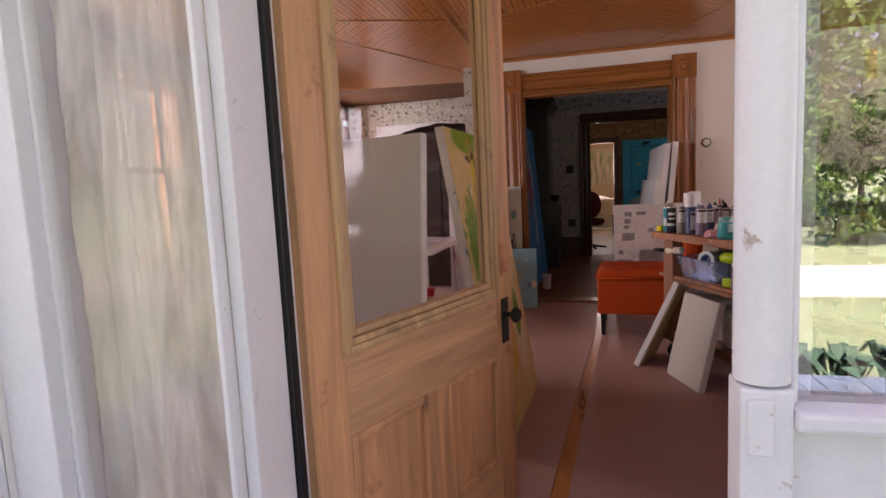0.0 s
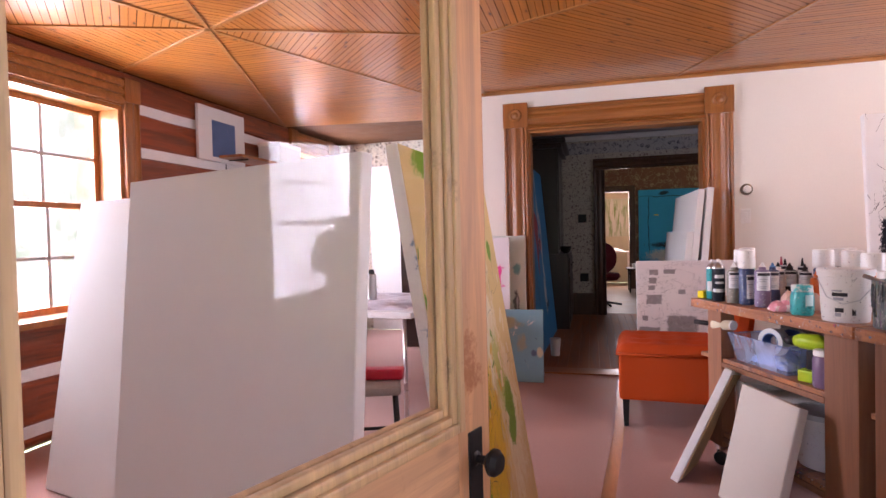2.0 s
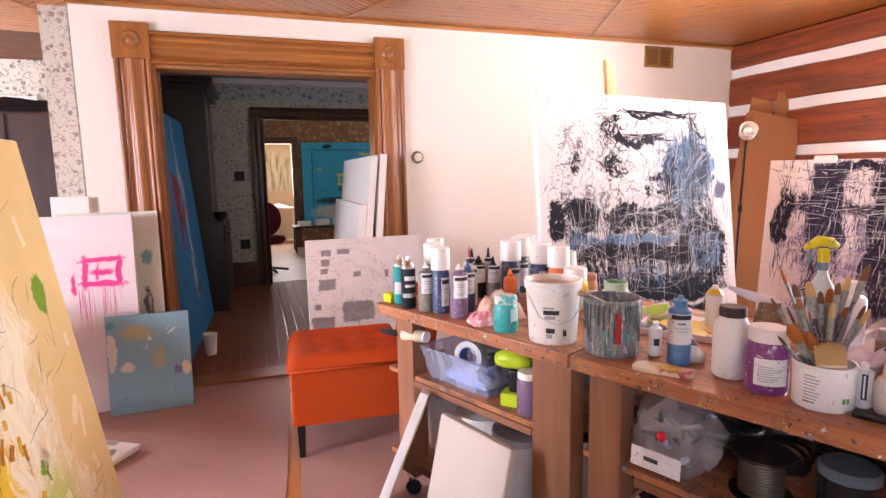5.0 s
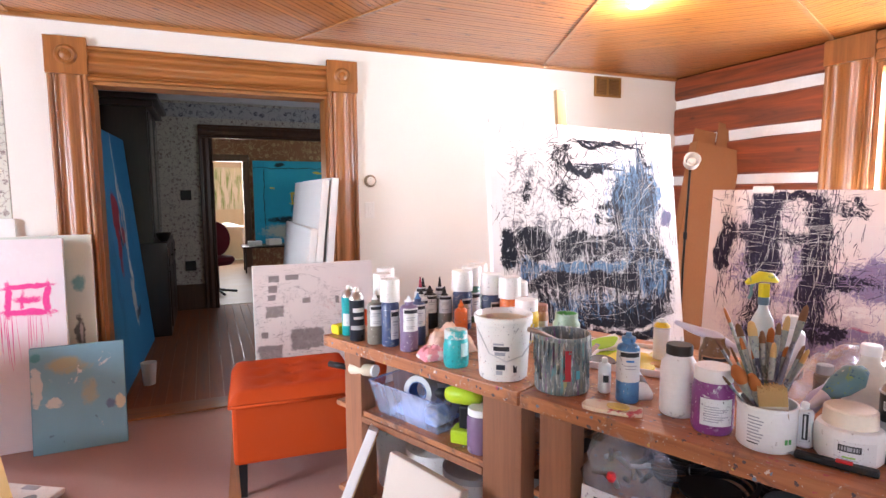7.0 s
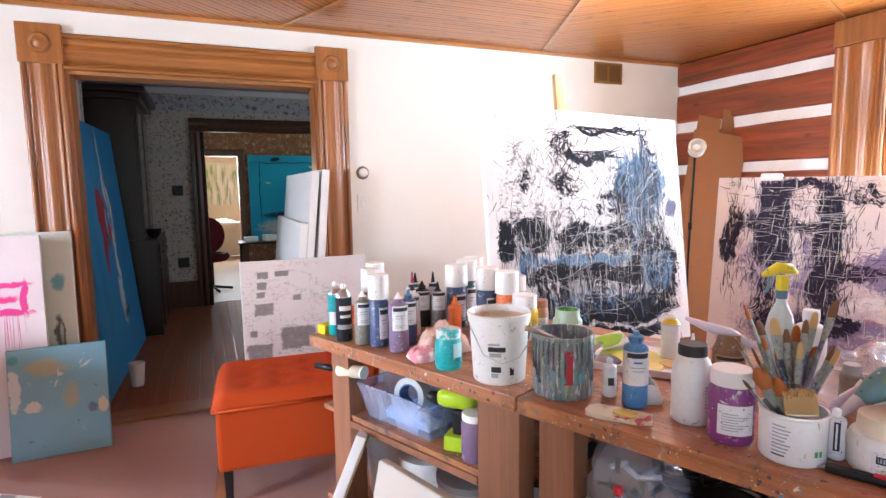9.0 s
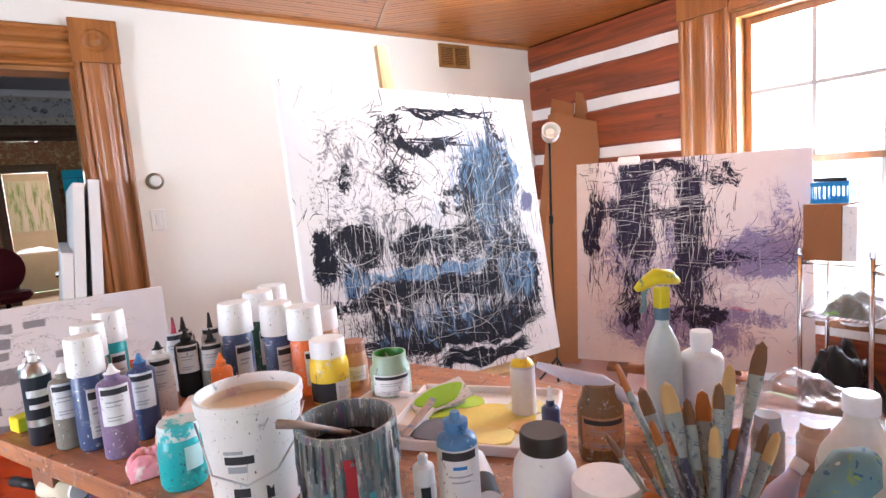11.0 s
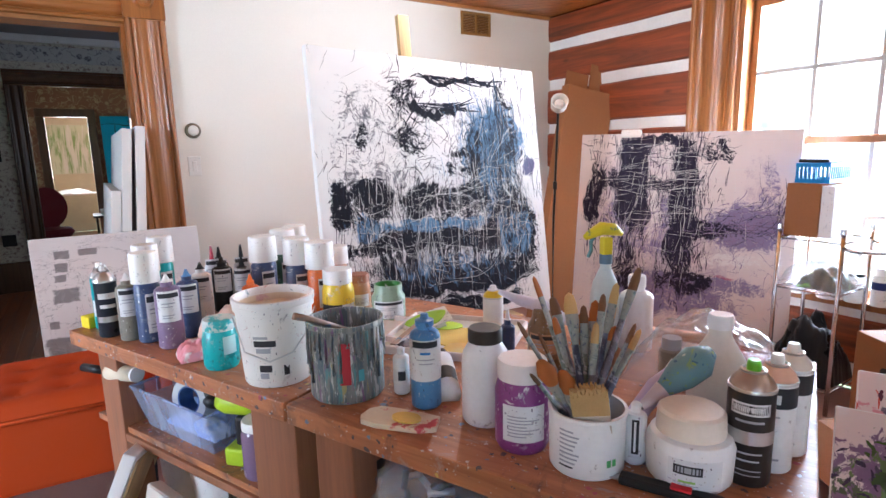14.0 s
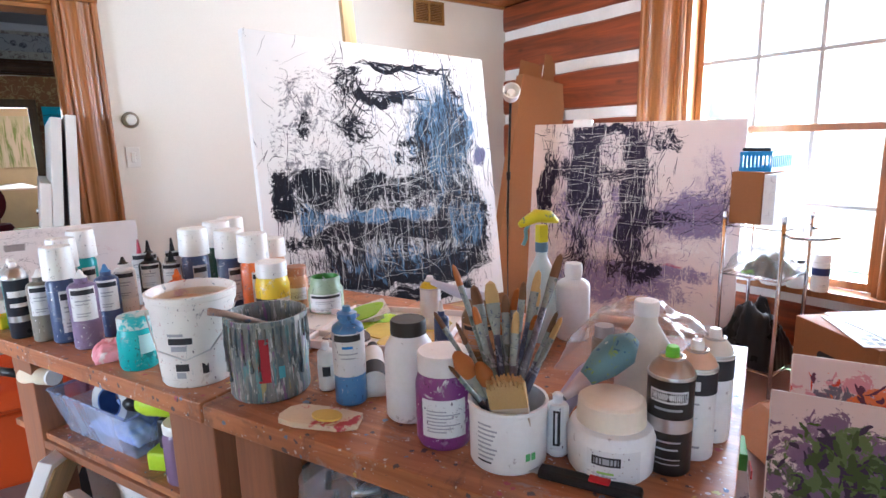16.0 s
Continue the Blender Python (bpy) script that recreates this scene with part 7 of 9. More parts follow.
mat_grips = [smeared("green painted handle", (0.16, 0.20, 0.16), [(0.45, 0.44, 0.42), (0.06, 0.06, 0.08), (0.30, 0.34, 0.30)], 0.5, 260.0, 0.3, 0.56),
             smeared("grey painted handle", (0.13, 0.12, 0.14), [(0.46, 0.44, 0.46), (0.05, 0.05, 0.06), (0.26, 0.24, 0.30)], 0.5, 260.0, 0.3, 0.56),
             smeared("blue painted handle", (0.06, 0.07, 0.11), [(0.34, 0.36, 0.42), (0.03, 0.03, 0.04), (0.16, 0.20, 0.28)], 0.5, 260.0, 0.3, 0.56)]
POT = Vector((1.341, 2.980, BT + 0.01))


def brush(dx, dy, L, w, bl, hm, bm_, flat=0.4, bulge=1.0):
    """A brush standing in the pot on its handle; (dx, dy) is how far its tip leans out."""
    foot = POT + Vector((-dx * 0.22, -dy * 0.22, 0))
    top = POT + Vector((dx, dy, L - 0.022))
    d = top - foot
    q = d.to_track_quat("Z", "Y").to_matrix().to_4x4()
    t = thing("paint_brush", "used paint brush standing bristles up in the pot", "paint brush", Matrix.Translation(foot) @ q, BR)
    n, w, bl = d.length, w * 0.72, bl * 0.8
    part("handle", tube([(0, 0, 0), (0, 0, n * 0.4), (0, 0, n - bl - 0.05)], 0.005, 8, [0.004, 0.007, 0.005]), hm, t)
    f = lathe([(0, 0), (0.006, 0), (w / 2, 0.04), (w / 2, 0.052), (0, 0.052)], 14)
    bmesh.ops.scale(f, vec=(1, flat, 1), verts=f.verts)
    part("ferrule", f, mat_ferr, t, m=pose(0, 0, n - bl - 0.05))
    b = lathe([(0, 0), (w * 0.49, 0), (w * 0.5 * bulge, bl * 0.45), (w * 0.34, bl * 0.85), (0, bl)], 14)
    bmesh.ops.scale(b, vec=(1, flat, 1), verts=b.verts)
    part("bristles", b, bm_, t, m=pose(0, 0, n - bl))
    return t


for i, (dx, dy, L, w, bl) in enumerate(((-0.02, 0.11, 0.315, 0.020, 0.05), (0.015, 0.10, 0.275, 0.030, 0.045), (0.03, 0.075, 0.285, 0.034, 0.05), (0.07, 0.05, 0.27, 0.026, 0.05), (0.12, 0.0, 0.33, 0.026, 0.055),
                                        (0.10, 0.03, 0.30, 0.022, 0.05), (0.07, 0.08, 0.24, 0.04, 0.05), (-0.055, 0.06, 0.235, 0.022, 0.05), (0.09, -0.03, 0.235, 0.022, 0.05), (-0.01, 0.07, 0.25, 0.024, 0.04), (0.055, 0.02, 0.29, 0.018, 0.04), (0.13, 0.06, 0.26, 0.024, 0.05))):
    brush(dx, dy, L, w, bl, mat_grips[i % 3], mat_bris[(i * 2) % 3])
for i in range(9):
    a = brng.uniform(-0.4, 2.4)
    k = brng.uniform(0.03, 0.115)
    brush(k * math.cos(a), k * math.sin(a), brng.uniform(0.17, 0.27), brng.uniform(0.014, 0.026), brng.uniform(0.035, 0.05), mat_grips[i % 3], mat_bris[(2, 0, 2, 1)[i % 4]], brng.uniform(0.4, 0.8))
brush(-0.085, 0.025, 0.205, 0.042, 0.06, mat_grips[1], mat_bris[0], 0.8, 1.3)
brush(-0.06, 0.0, 0.19, 0.036, 0.055, mat_grips[1], mat_bris[0], 0.8, 1.3)
wide = thing("paint_brush", "wide flat house-painting brush with tan bristles", "paint brush", pose(POT.x - 0.006, POT.y - 0.034, POT.z - 0.006, -10, 8, 132), BR)
part("handle", box(-0.012, 0.012, -0.006, 0.006, 0.0, 0.075, bev=0.004), mat_handle, wide)
part("ferrule", box(-0.028, 0.028, -0.009, 0.009, 0.075, 0.110, bev=0.002), plain("cloudy steel ferrule", (0.50, 0.42, 0.34), 0.35, 0.5), wide)
bm = bmesh.new()
for i in range(26):
    x = -0.027 + 0.054 * i / 25
    for y in (-0.006, 0.0, 0.006):
        h = 0.045 + 0.007 * math.sin(i * 2.3 + y * 400) - 0.006 * abs(i - 12.5) / 12.5
        bm_box(bm, x - 0.0015, x + 0.0015, y - 0.003, y + 0.003, 0.110, 0.110 + h)
tagged(part("bristles", bm, mat_bris[1], wide), kind="stuff")
fan_b = thing("paint_brush", "large soft brush smeared teal and blue", "paint brush", pose(POT.x + 0.01, POT.y - 0.01, POT.z + 0.0, 0, 0, 0), BR)
a0 = Vector((0.02, -0.0, 0.03))
tip = Vector((0.195, -0.075, 0.165))
part("handle", tube([a0, a0.lerp(tip, 0.35)], 0.006), mat_grips[1], fan_b)
part("ferrule", tube([a0.lerp(tip, 0.35), a0.lerp(tip, 0.55)], 0.01, 10, [0.007, 0.016]), plain("pinkish smeared plastic", (0.55, 0.44, 0.44), 0.4), fan_b)
part("bristles", tube([a0.lerp(tip, 0.55), a0.lerp(tip, 0.72), a0.lerp(tip, 0.88), tip], 0.02, 14, [0.014, 0.027, 0.030, 0.012]), splattered("smeared brush tip", (0.14, 0.25, 0.27), [((0.50, 0.55, 0.50), 0.5), ((0.04, 0.11, 0.20), 0.6), ((0.22, 0.30, 0.08), 0.4)], 0.6, 70, (3, 3, 1)), fan_b, "bristles caked with teal and blue")

v = spout_bottle(1.407, 2.935, 0.018, 0.105, mat_pot, "small white tube bottle with dark upright print", lab=False, tip=0.004)
tag_band(v, 0.018, 0.015, 0.09, -0.6, 0.6, mat_label, [(0.1, 0.9, 0.25, 0.75, mat_ink), (0.15, 0.85, 0.4, 0.55, mat_label)])
v = vessel("paint_tub", "wide white gel tub with a stepped lid", "tub", 1.446, 2.862, BT + 0.001, [
    ("body", [(0, 0), (0.058, 0), (0.064, 0.008), (0.066, 0.06), (0.060, 0.074), (0.052, 0.078), (0, 0.078)], mat_pot, ""),
    ("lid", [(0, 0.112), (0.045, 0.114), (0.050, 0.110), (0.052, 0.078), (0, 0.077)], plain("cream lid", (0.78, 0.70, 0.58), 0.45), "cream coloured lid")])
tag_band(v, 0.0655, 0.012, 0.058, -0.45, 0.75, mat_label, [(0.5, 0.82, 0.1, 0.62, mat_ink), (0.56, 0.76, 0.14, 0.58, mat_grey_ink), (0.22, 0.3, 0.2, 0.5, plain("green leaf print", (0.3, 0.5, 0.12), 0.5)), (0.12, 0.16, 0.2, 0.55, mat_grey_ink)])
mat_can_black = plain("black can label", (0.025, 0.023, 0.022), 0.35)
spray_can(1.512, 2.806, 0.0335, 0.195, mat_can_black, plain("bronze dome", (0.44, 0.34, 0.27), 0.3, 0.8), "black labelled spray can with green nozzle", plain("bright green nozzle", (0.18, 0.55, 0.03), 0.4),
          [(0.60, 0.70, -0.85, 0.85, mat_label), (0.615, 0.685, -0.8, 0.8, mat_can_black), (0.63, 0.67, -0.7, 0.6, mat_label), (0.54, 0.56, -0.6, 0.6, mat_grey_ink), (0.36, 0.47, -1.6, 1.6, mat_silver), (0.28, 0.295, -0.5, 0.6, mat_grey_ink), (0.22, 0.235, -0.5, 0.5, mat_grey_ink), (0.14, 0.15, -0.5, 0.6, mat_grey_ink), (0.10, 0.11, -0.5, 0.6, mat_grey_ink)])
for x, y, c in ((1.577, 2.803, mat_peach), (1.648, 2.812, plain("cream dome", (0.72, 0.64, 0.55), 0.4))):
    spray_can(x, y, 0.031, 0.190, mat_pot, c, "white spray can with a black band and pale dome", bands=[(0.58, 0.76, -1.9, 1.9, mat_ink), (0.62, 0.70, -0.4, 0.3, mat_label), (0.50, 0.515, -0.5, 0.3, mat_grey_ink), (0.12, 0.14, -0.5, 0.4, mat_grey_ink)])
v = vessel("plastic_jug", "white translucent jug with sloping shoulders", "bottle", 1.640, 2.935, BT + 0.001, [
    ("body", [(0, 0), (0.046, 0), (0.052, 0.008), (0.052, 0.105), (0.047, 0.125), (0.021, 0.170), (0.019, 0.185), (0, 0.185)], plain("cloudy jug plastic", (0.72, 0.70, 0.62), 0.3, stain=((0.62, 0.55, 0.25), 12, 0.64)), ""),
    ("cap", [(0, 0.212), (0.020, 0.212), (0.022, 0.208), (0.022, 0.186), (0, 0.185)], mat_pot, "white screw cap")])
v = vessel("paint_jar", "small grey jar beside the jug", "paint jar", 1.74, 3.10, BT + 0.001, [("body", solid(0.026, 0.075), OLIVE, ""), ("lid", [(0, 0.1), (0.02, 0.1), (0.021, 0.075), (0, 0.075)], mat_grey_ink, "")])
vessel("paint_jar", "small terracotta jar beside the jug", "paint jar", 1.80, 3.05, BT + 0.001, [("body", solid(0.028, 0.06), TAN, ""), ("lid", [(0, 0.08), (0.022, 0.08), (0.023, 0.06), (0, 0.06)], TAN, "")])
single("plastic_bag", crumple(0.34, 0.26, 0.16, 12.3, 20), mat_film, "crumpled clear plastic wrapper", "bag", pose(1.86, 3.10, BT + 0.001, 0, 0, 20))
mat_lilac = plain("lilac tube", (0.50, 0.46, 0.62), 0.4, stain=((0.25, 0.18, 0.4), 14, 0.6))
tb = thing("paint_tube", "squeezed lilac paint tube leaning up", "paint tube", pose(1.50, 3.02, BT + 0.002, 0, 40, -20))
part("tube", tube([(0, 0, 0), (0, 0, 0.09), (0, 0, 0.13)], 0.02, 12, [0.018, 0.02, 0.008]), mat_lilac, tb)
part("cap", lathe([(0, 0.13), (0.01, 0.13), (0.01, 0.148), (0, 0.148)], 12), mat_pot, tb)

# trays with wet paint
for i, (cx, cy, w, d_, rz, cols) in enumerate(((1.505, 3.615, 0.34, 0.30, BA + 14, True), (1.385, 3.79, 0.20, 0.16, BA + 4, False))):
    t = thing("paint_tray", "shallow white tray smeared with yellow and green paint" if cols else "small white tray with pale dried paint", "tray", pose(cx, cy, BT + 0.001, 0, 0, rz))
    part("base", box(-w / 2, w / 2, -d_ / 2, d_ / 2, 0, 0.006), mat_white_plastic, t)
    bm = bmesh.new()
    for a in ((-w / 2, w / 2, -d_ / 2 - 0.008, -d_ / 2), (-w / 2, w / 2, d_ / 2, d_ / 2 + 0.008), (-w / 2 - 0.008, -w / 2, -d_ / 2, d_ / 2), (w / 2, w / 2 + 0.008, -d_ / 2, d_ / 2)):
        bm_box(bm, *a, 0, 0.022, 0.003)
    part("rim", bm, plain("pinkish smeared rim", (0.74, 0.64, 0.60), 0.4), t)
    if cols:
        blobs = [(0.03, 0.0, 0.10, (0.80, 0.62, 0.14)), (0.10, 0.07, 0.05, (0.70, 0.62, 0.30)), (-0.06, 0.08, 0.055, (0.44, 0.62, 0.05)), (-0.11, 0.02, 0.05, (0.50, 0.64, 0.06)), (0.05, -0.09, 0.05, (0.82, 0.66, 0.20)), (-0.08, -0.08, 0.06, (0.12, 0.10, 0.11)), (0.12, -0.04, 0.04, (0.72, 0.44, 0.16))]
        for k, (bx_, by_, br_, c) in enumerate(blobs):
            ring = [(bx_ + br_ * (1 + 0.25 * noise.noise(Vector((math.cos(a) * 2, math.sin(a) * 2, k * 3.3)))) * math.cos(a), by_ + br_ * 0.8 * (1 + 0.25 * noise.noise(Vector((math.cos(a) * 2, math.sin(a) * 2, k * 3.3 + 9)))) * math.sin(a)) for a in (2 * math.pi * j / 24 for j in range(24))]
            ring = [(max(-w / 2 + 0.004, min(w / 2 - 0.004, px)), max(-d_ / 2 + 0.004, min(d_ / 2 - 0.004, py))) for px, py in ring]
            part("paint_puddle", plate(ring, 0.006, 0.009 + 0.0006 * k), plain("wet paint", c, 0.22, relief=0.5, grain=40), t)
    else:
        part("dried_paint", box(-w / 2 + 0.01, w / 2 - 0.01, -d_ / 2 + 0.01, d_ / 2 - 0.01, 0.006, 0.008), plain("pale dried paint", (0.74, 0.70, 0.66), 0.5, stain=((0.3, 0.3, 0.34), 14, 0.62)), t)
gb = thing("palette_sheet", "curled palette paper with bright green paint", "palette", pose(1.485, 3.73, BT + 0.03, 8, -14, -20))
part("sheet", box(-0.07, 0.07, -0.05, 0.05, 0, 0.002), mat_label, gb)
part("green_paint", plate([(0.06 * math.cos(a) * (1 + 0.15 * math.sin(3 * a)), 0.042 * math.sin(a)) for a in (2 * math.pi * j / 20 for j in range(20))], 0.002, 0.005), plain("acid green paint", (0.30, 0.56, 0.02), 0.3), gb)
part("support", box(-0.06, 0.05, -0.03, 0.03, -0.022, 0.0), mat_label, gb)
pk = thing("palette_stick", "flat wooden mixing stick across the tray", "stick", pose(1.42, 3.70, BT + 0.024, 0, -3, 35))
part("blade", box(-0.12, 0.14, -0.009, 0.009, 0, 0.004, bev=0.001), mat_handle, pk)
tubeg = thing("paint_tube", "fat white paint tube lying against the tray", "paint tube", pose(1.315, 3.37, BT + 0.026, 0, 82, 62))
part("tube", tube([(0, 0, -0.08), (0, 0, 0.02), (0, 0, 0.07), (0, 0, 0.085)], 0.025, 14, [0.026, 0.025, 0.022, 0.01]), mat_pot, tubeg)
part("print", wrap(0.0262, -0.05, 0.0, 2.4, 4.2, 10), mat_ink, tubeg)
part("cap", lathe([(0, 0.085), (0.012, 0.085), (0.012, 0.105), (0, 0.105)], 12), mat_black, tubeg)
sg = thing("shoehorn_scraper", "pale curved plastic scraper lying on jars", "scraper", pose(1.555, 3.345, BT + 0.150, 0, 12, -50))
part("blade", tube([(-0.09, 0, 0.012), (-0.03, 0, 0.004), (0.03, 0, 0.003), (0.10, 0, -0.02)], 0.012, 8, [0.006, 0.014, 0.016, 0.01]), plain("pale violet plastic", (0.62, 0.60, 0.68), 0.3), sg)
# palette blob and knife at the front edge
pb = thing("paint_palette", "flat scrap daubed with white, yellow and red paint", "palette", pose(1.150, 3.285, BT + 0.001, 0, 0, BA + 10))
part("scrap", plate([(-0.075, -0.018), (-0.066, -0.034), (-0.03, -0.040), (0.055, -0.030), (0.085, -0.012), (0.075, 0.030), (0.02, 0.036), (-0.055, 0.030), (-0.072, 0.012)], 0, 0.010), plain("daubed paint scrap", (0.72, 0.62, 0.46), 0.35, stain=((0.55, 0.08, 0.10), 22, 0.58)), pb)
part("yellow_daub", plate([(0.02 + 0.03 * math.cos(a), -0.005 + 0.02 * math.sin(a)) for a in (2 * math.pi * j / 16 for j in range(16))], 0.012, 0.016), plain("ochre daub", (0.68, 0.48, 0.10), 0.35), pb)
kn = thing("palette_knife", "black handled knife with a red button on the edge", "knife", pose(1.375, 2.845, BT + 0.001, 0, 0, BA + 3))
bm = box(-0.075, 0.075, -0.013, 0.013, 0.0, 0.014, bev=0.006)
part("handle", bm, mat_black, kn)
part("button", box(0.0, 0.03, -0.008, 0.008, 0.012, 0.017, bev=0.002), plain("red rubber", (0.6, 0.02, 0.03), 0.4), kn)
part("blade", box(-0.15, -0.07, -0.008, 0.008, 0.005, 0.007), mat_silver, kn)
# sponge, rags
single("sponge", box(-0.035, 0.035, -0.025, 0.025, 0, 0.038, bev=0.006), plain("yellow sponge", (0.80, 0.62, 0.02), 0.9, relief=0.9, grain=120), "bright yellow block sponge on the bench corner", "sponge", pose(0.672, 4.40, BT + 0.001, 0, 0, 25))
single("paper_rag", crumple(0.16, 0.13, 0.10, 4.4, 18, 1.5), plain("peach tissue", (0.74, 0.52, 0.42), 0.8), "crumpled peach paper towel between bottles", "rag", pose(0.985, 3.985, BT + 0.001))
single("paper_rag", crumple(0.10, 0.09, 0.05, 9.4, 14, 1.5), plain("pink stained tissue", (0.74, 0.30, 0.34), 0.8, stain=((0.76, 0.62, 0.60), 20, 0.5)), "crumpled pink stained rag on the bench", "rag", pose(0.892, 3.915, BT + 0.001))

# ---- under the benches ----
S1, S0 = 0.565, 0.19
mat_bin = clear("cloudy blue-clear plastic", (0.72, 0.80, 1.0), 0.12, 0.24)
x, y, z = on_bench(0.42, 0.17, S1 + 0.001)
t = thing("storage_bin", "clear bluish plastic bin full of tape and tools", "bin", pose(x, y, z, 0, 0, BA))
bm = bmesh.new()
for sx in (-1, 1):
    vs = [bm.verts.new(p) for p in ((sx * 0.16, -0.10, 0), (sx * 0.16, 0.10, 0), (sx * 0.19, 0.13, 0.13), (sx * 0.19, -0.13, 0.13))]
    bm.faces.new(vs)
for sy in (-1, 1):
    vs = [bm.verts.new(p) for p in ((-0.16, sy * 0.10, 0), (0.16, sy * 0.10, 0), (0.19, sy * 0.13, 0.13), (-0.19, sy * 0.13, 0.13))]
    bm.faces.new(vs)
vs = [bm.verts.new(p) for p in ((-0.16, -0.10, 0.001), (0.16, -0.10, 0.001), (0.16, 0.10, 0.001), (-0.16, 0.10, 0.001))]
bm.faces.new(vs)
part("tub", bm, mat_bin, t)
part("rim", tube([(-0.19, -0.13, 0.13), (0.19, -0.13, 0.13), (0.19, 0.13, 0.13), (-0.19, 0.13, 0.13), (-0.19, -0.13, 0.13)], 0.004, 6), mat_bin, t)
single("blue_cloth", crumple(0.24, 0.14, 0.09, 6.1, 14, 1.2), plain("pale blue film", (0.42, 0.54, 0.80), 0.4, stain=((0.7, 0.72, 0.76), 12, 0.55)), "crumpled blue plastic inside the bin", "plastic", pose(x, y, z + 0.006, 0, 0, BA))
tp = thing("tape_roll", "wide roll of pale masking tape standing in the bin", "tape roll", pose(*on_bench(0.46, 0.105, S1 + 0.125), 84, 0, BA + 12))
part("roll", lathe([(0.040, -0.025), (0.062, -0.025), (0.062, 0.025), (0.040, 0.025), (0.040, -0.025)], 30), plain("pale grey tape", (0.52, 0.53, 0.52), 0.4), tp)
part("core", lathe([(0.036, -0.025), (0.040, -0.026), (0.040, 0.026), (0.036, 0.025), (0.036, -0.025)], 30), plain("blue core", (0.06, 0.12, 0.3), 0.5), tp)
tp2 = copy_thing(tp, pose(x + 0.06, y + 0.03, z + 0.125, 20, 10, 0))
rl = thing("paint_roller", "paint roller with a cream sleeve and black handle", "paint roller", pose(*on_bench(0.155, 0.035, S1 + 0.160), 0, 0, BA + 8))
part("sleeve", tube([(-0.02, 0, 0), (0.10, 0, 0.012)], 0.024, 14), plain("cream roller nap", (0.70, 0.62, 0.46), 0.9, relief=0.8, grain=150), rl)
part("handle", tube([(-0.15, 0, -0.005), (-0.05, 0, 0.0)], 0.013, 10), mat_black, rl)
part("end_cap", lathe([(0, -0.004), (0.024, -0.004), (0.024, 0.004), (0, 0.004)], 16), mat_pot, rl, m=pose(0.104, 0, 0.012, 0, 90, 0))
x, y, z = on_bench(0.685, 0.10, S1 + 0.001)
t = thing("cordless_drill", "black and lime-green cordless drill standing up", "drill", pose(x, y, z, 0, 0, BA + 200))
mat_lime = plain("lime green plastic", (0.42, 0.58, 0.02), 0.4)
part("battery", box(-0.045, 0.045, -0.035, 0.035, 0, 0.05, bev=0.008), mat_lime, t)
part("grip", box(-0.018, 0.02, -0.017, 0.017, 0.05, 0.13, bev=0.008), mat_black, t)
part("motor_body", tube([(-0.06, 0, 0.165), (-0.02, 0, 0.168), (0.045, 0, 0.165), (0.07, 0, 0.162)], 0.03, 14, [0.022, 0.034, 0.032, 0.022]), mat_lime, t)
part("chuck", tube([(0.07, 0, 0.162), (0.10, 0, 0.160), (0.115, 0, 0.159)], 0.02, 12, [0.021, 0.019, 0.009]), mat_black, t)


def under(u, v_, z):
    p = on_bench(u, v_, z)
    return p


x, y, z = under(0.765, 0.085, S1 + 0.001)
vessel("glass_jar", "glass jar of dull purple paint with a pale lid", "jar", x, y, z, [("body", [(0, 0), (0.043, 0), (0.046, 0.006), (0.046, 0.115), (0.039, 0.128), (0, 0.128)], plain("dull purple glass jar", (0.20, 0.13, 0.21), 0.25), ""), ("lid", [(0, 0.150), (0.04, 0.150), (0.043, 0.146), (0.043, 0.128), (0, 0.127)], mat_white_plastic, "")])
x, y, z = under(0.83, 0.115, S1 + 0.001)
v = vessel("plastic_bottle", "white bottle with a red label band", "bottle", x, y, z, [("body", solid(0.034, 0.2, (0.015, 0.02)), mat_pot, "")])
tag_band(v, 0.034, 0.04, 0.12, -1.5, 1.5, plain("red label", (0.55, 0.04, 0.06), 0.5), [(0.2, 0.4, 0.3, 0.7, mat_label), (0.6, 0.8, 0.3, 0.6, mat_label)])
for u, v_, r, h, lb, mt in ((0.20, 0.24, 0.115, 0.255, "white lidded bucket on the low shelf", mat_white_plastic), (0.42, 0.22, 0.115, 0.235, "white bucket with a stacked grey lid", mat_white_plastic), (0.64, 0.20, 0.115, 0.235, "white bucket with a paint-splashed lid", mat_white_plastic)):
    x, y, z = under(u, v_, S0 + 0.001)
    lidm = mat_white_plastic if u < 0.6 else splattered("splashed bucket lid", (0.5, 0.52, 0.52), [((0.02, 0.02, 0.03), 0.6), ((0.5, 0.55, 0.1), 0.25)], 0.4, 16)
    vessel("bucket", lb, "bucket", x, y, z, [("pail", [(0, 0), (r * 0.86, 0), (r * 0.88, 0.006), (r, h - 0.02), (0, h - 0.02)], mt, ""), ("lid", [(0, h - 0.004), (r * 0.9, h - 0.004), (r * 0.92, h), (r * 1.02, h), (r * 1.03, h - 0.022), (0, h - 0.022)], lidm, "")], "buckets on the low shelf")
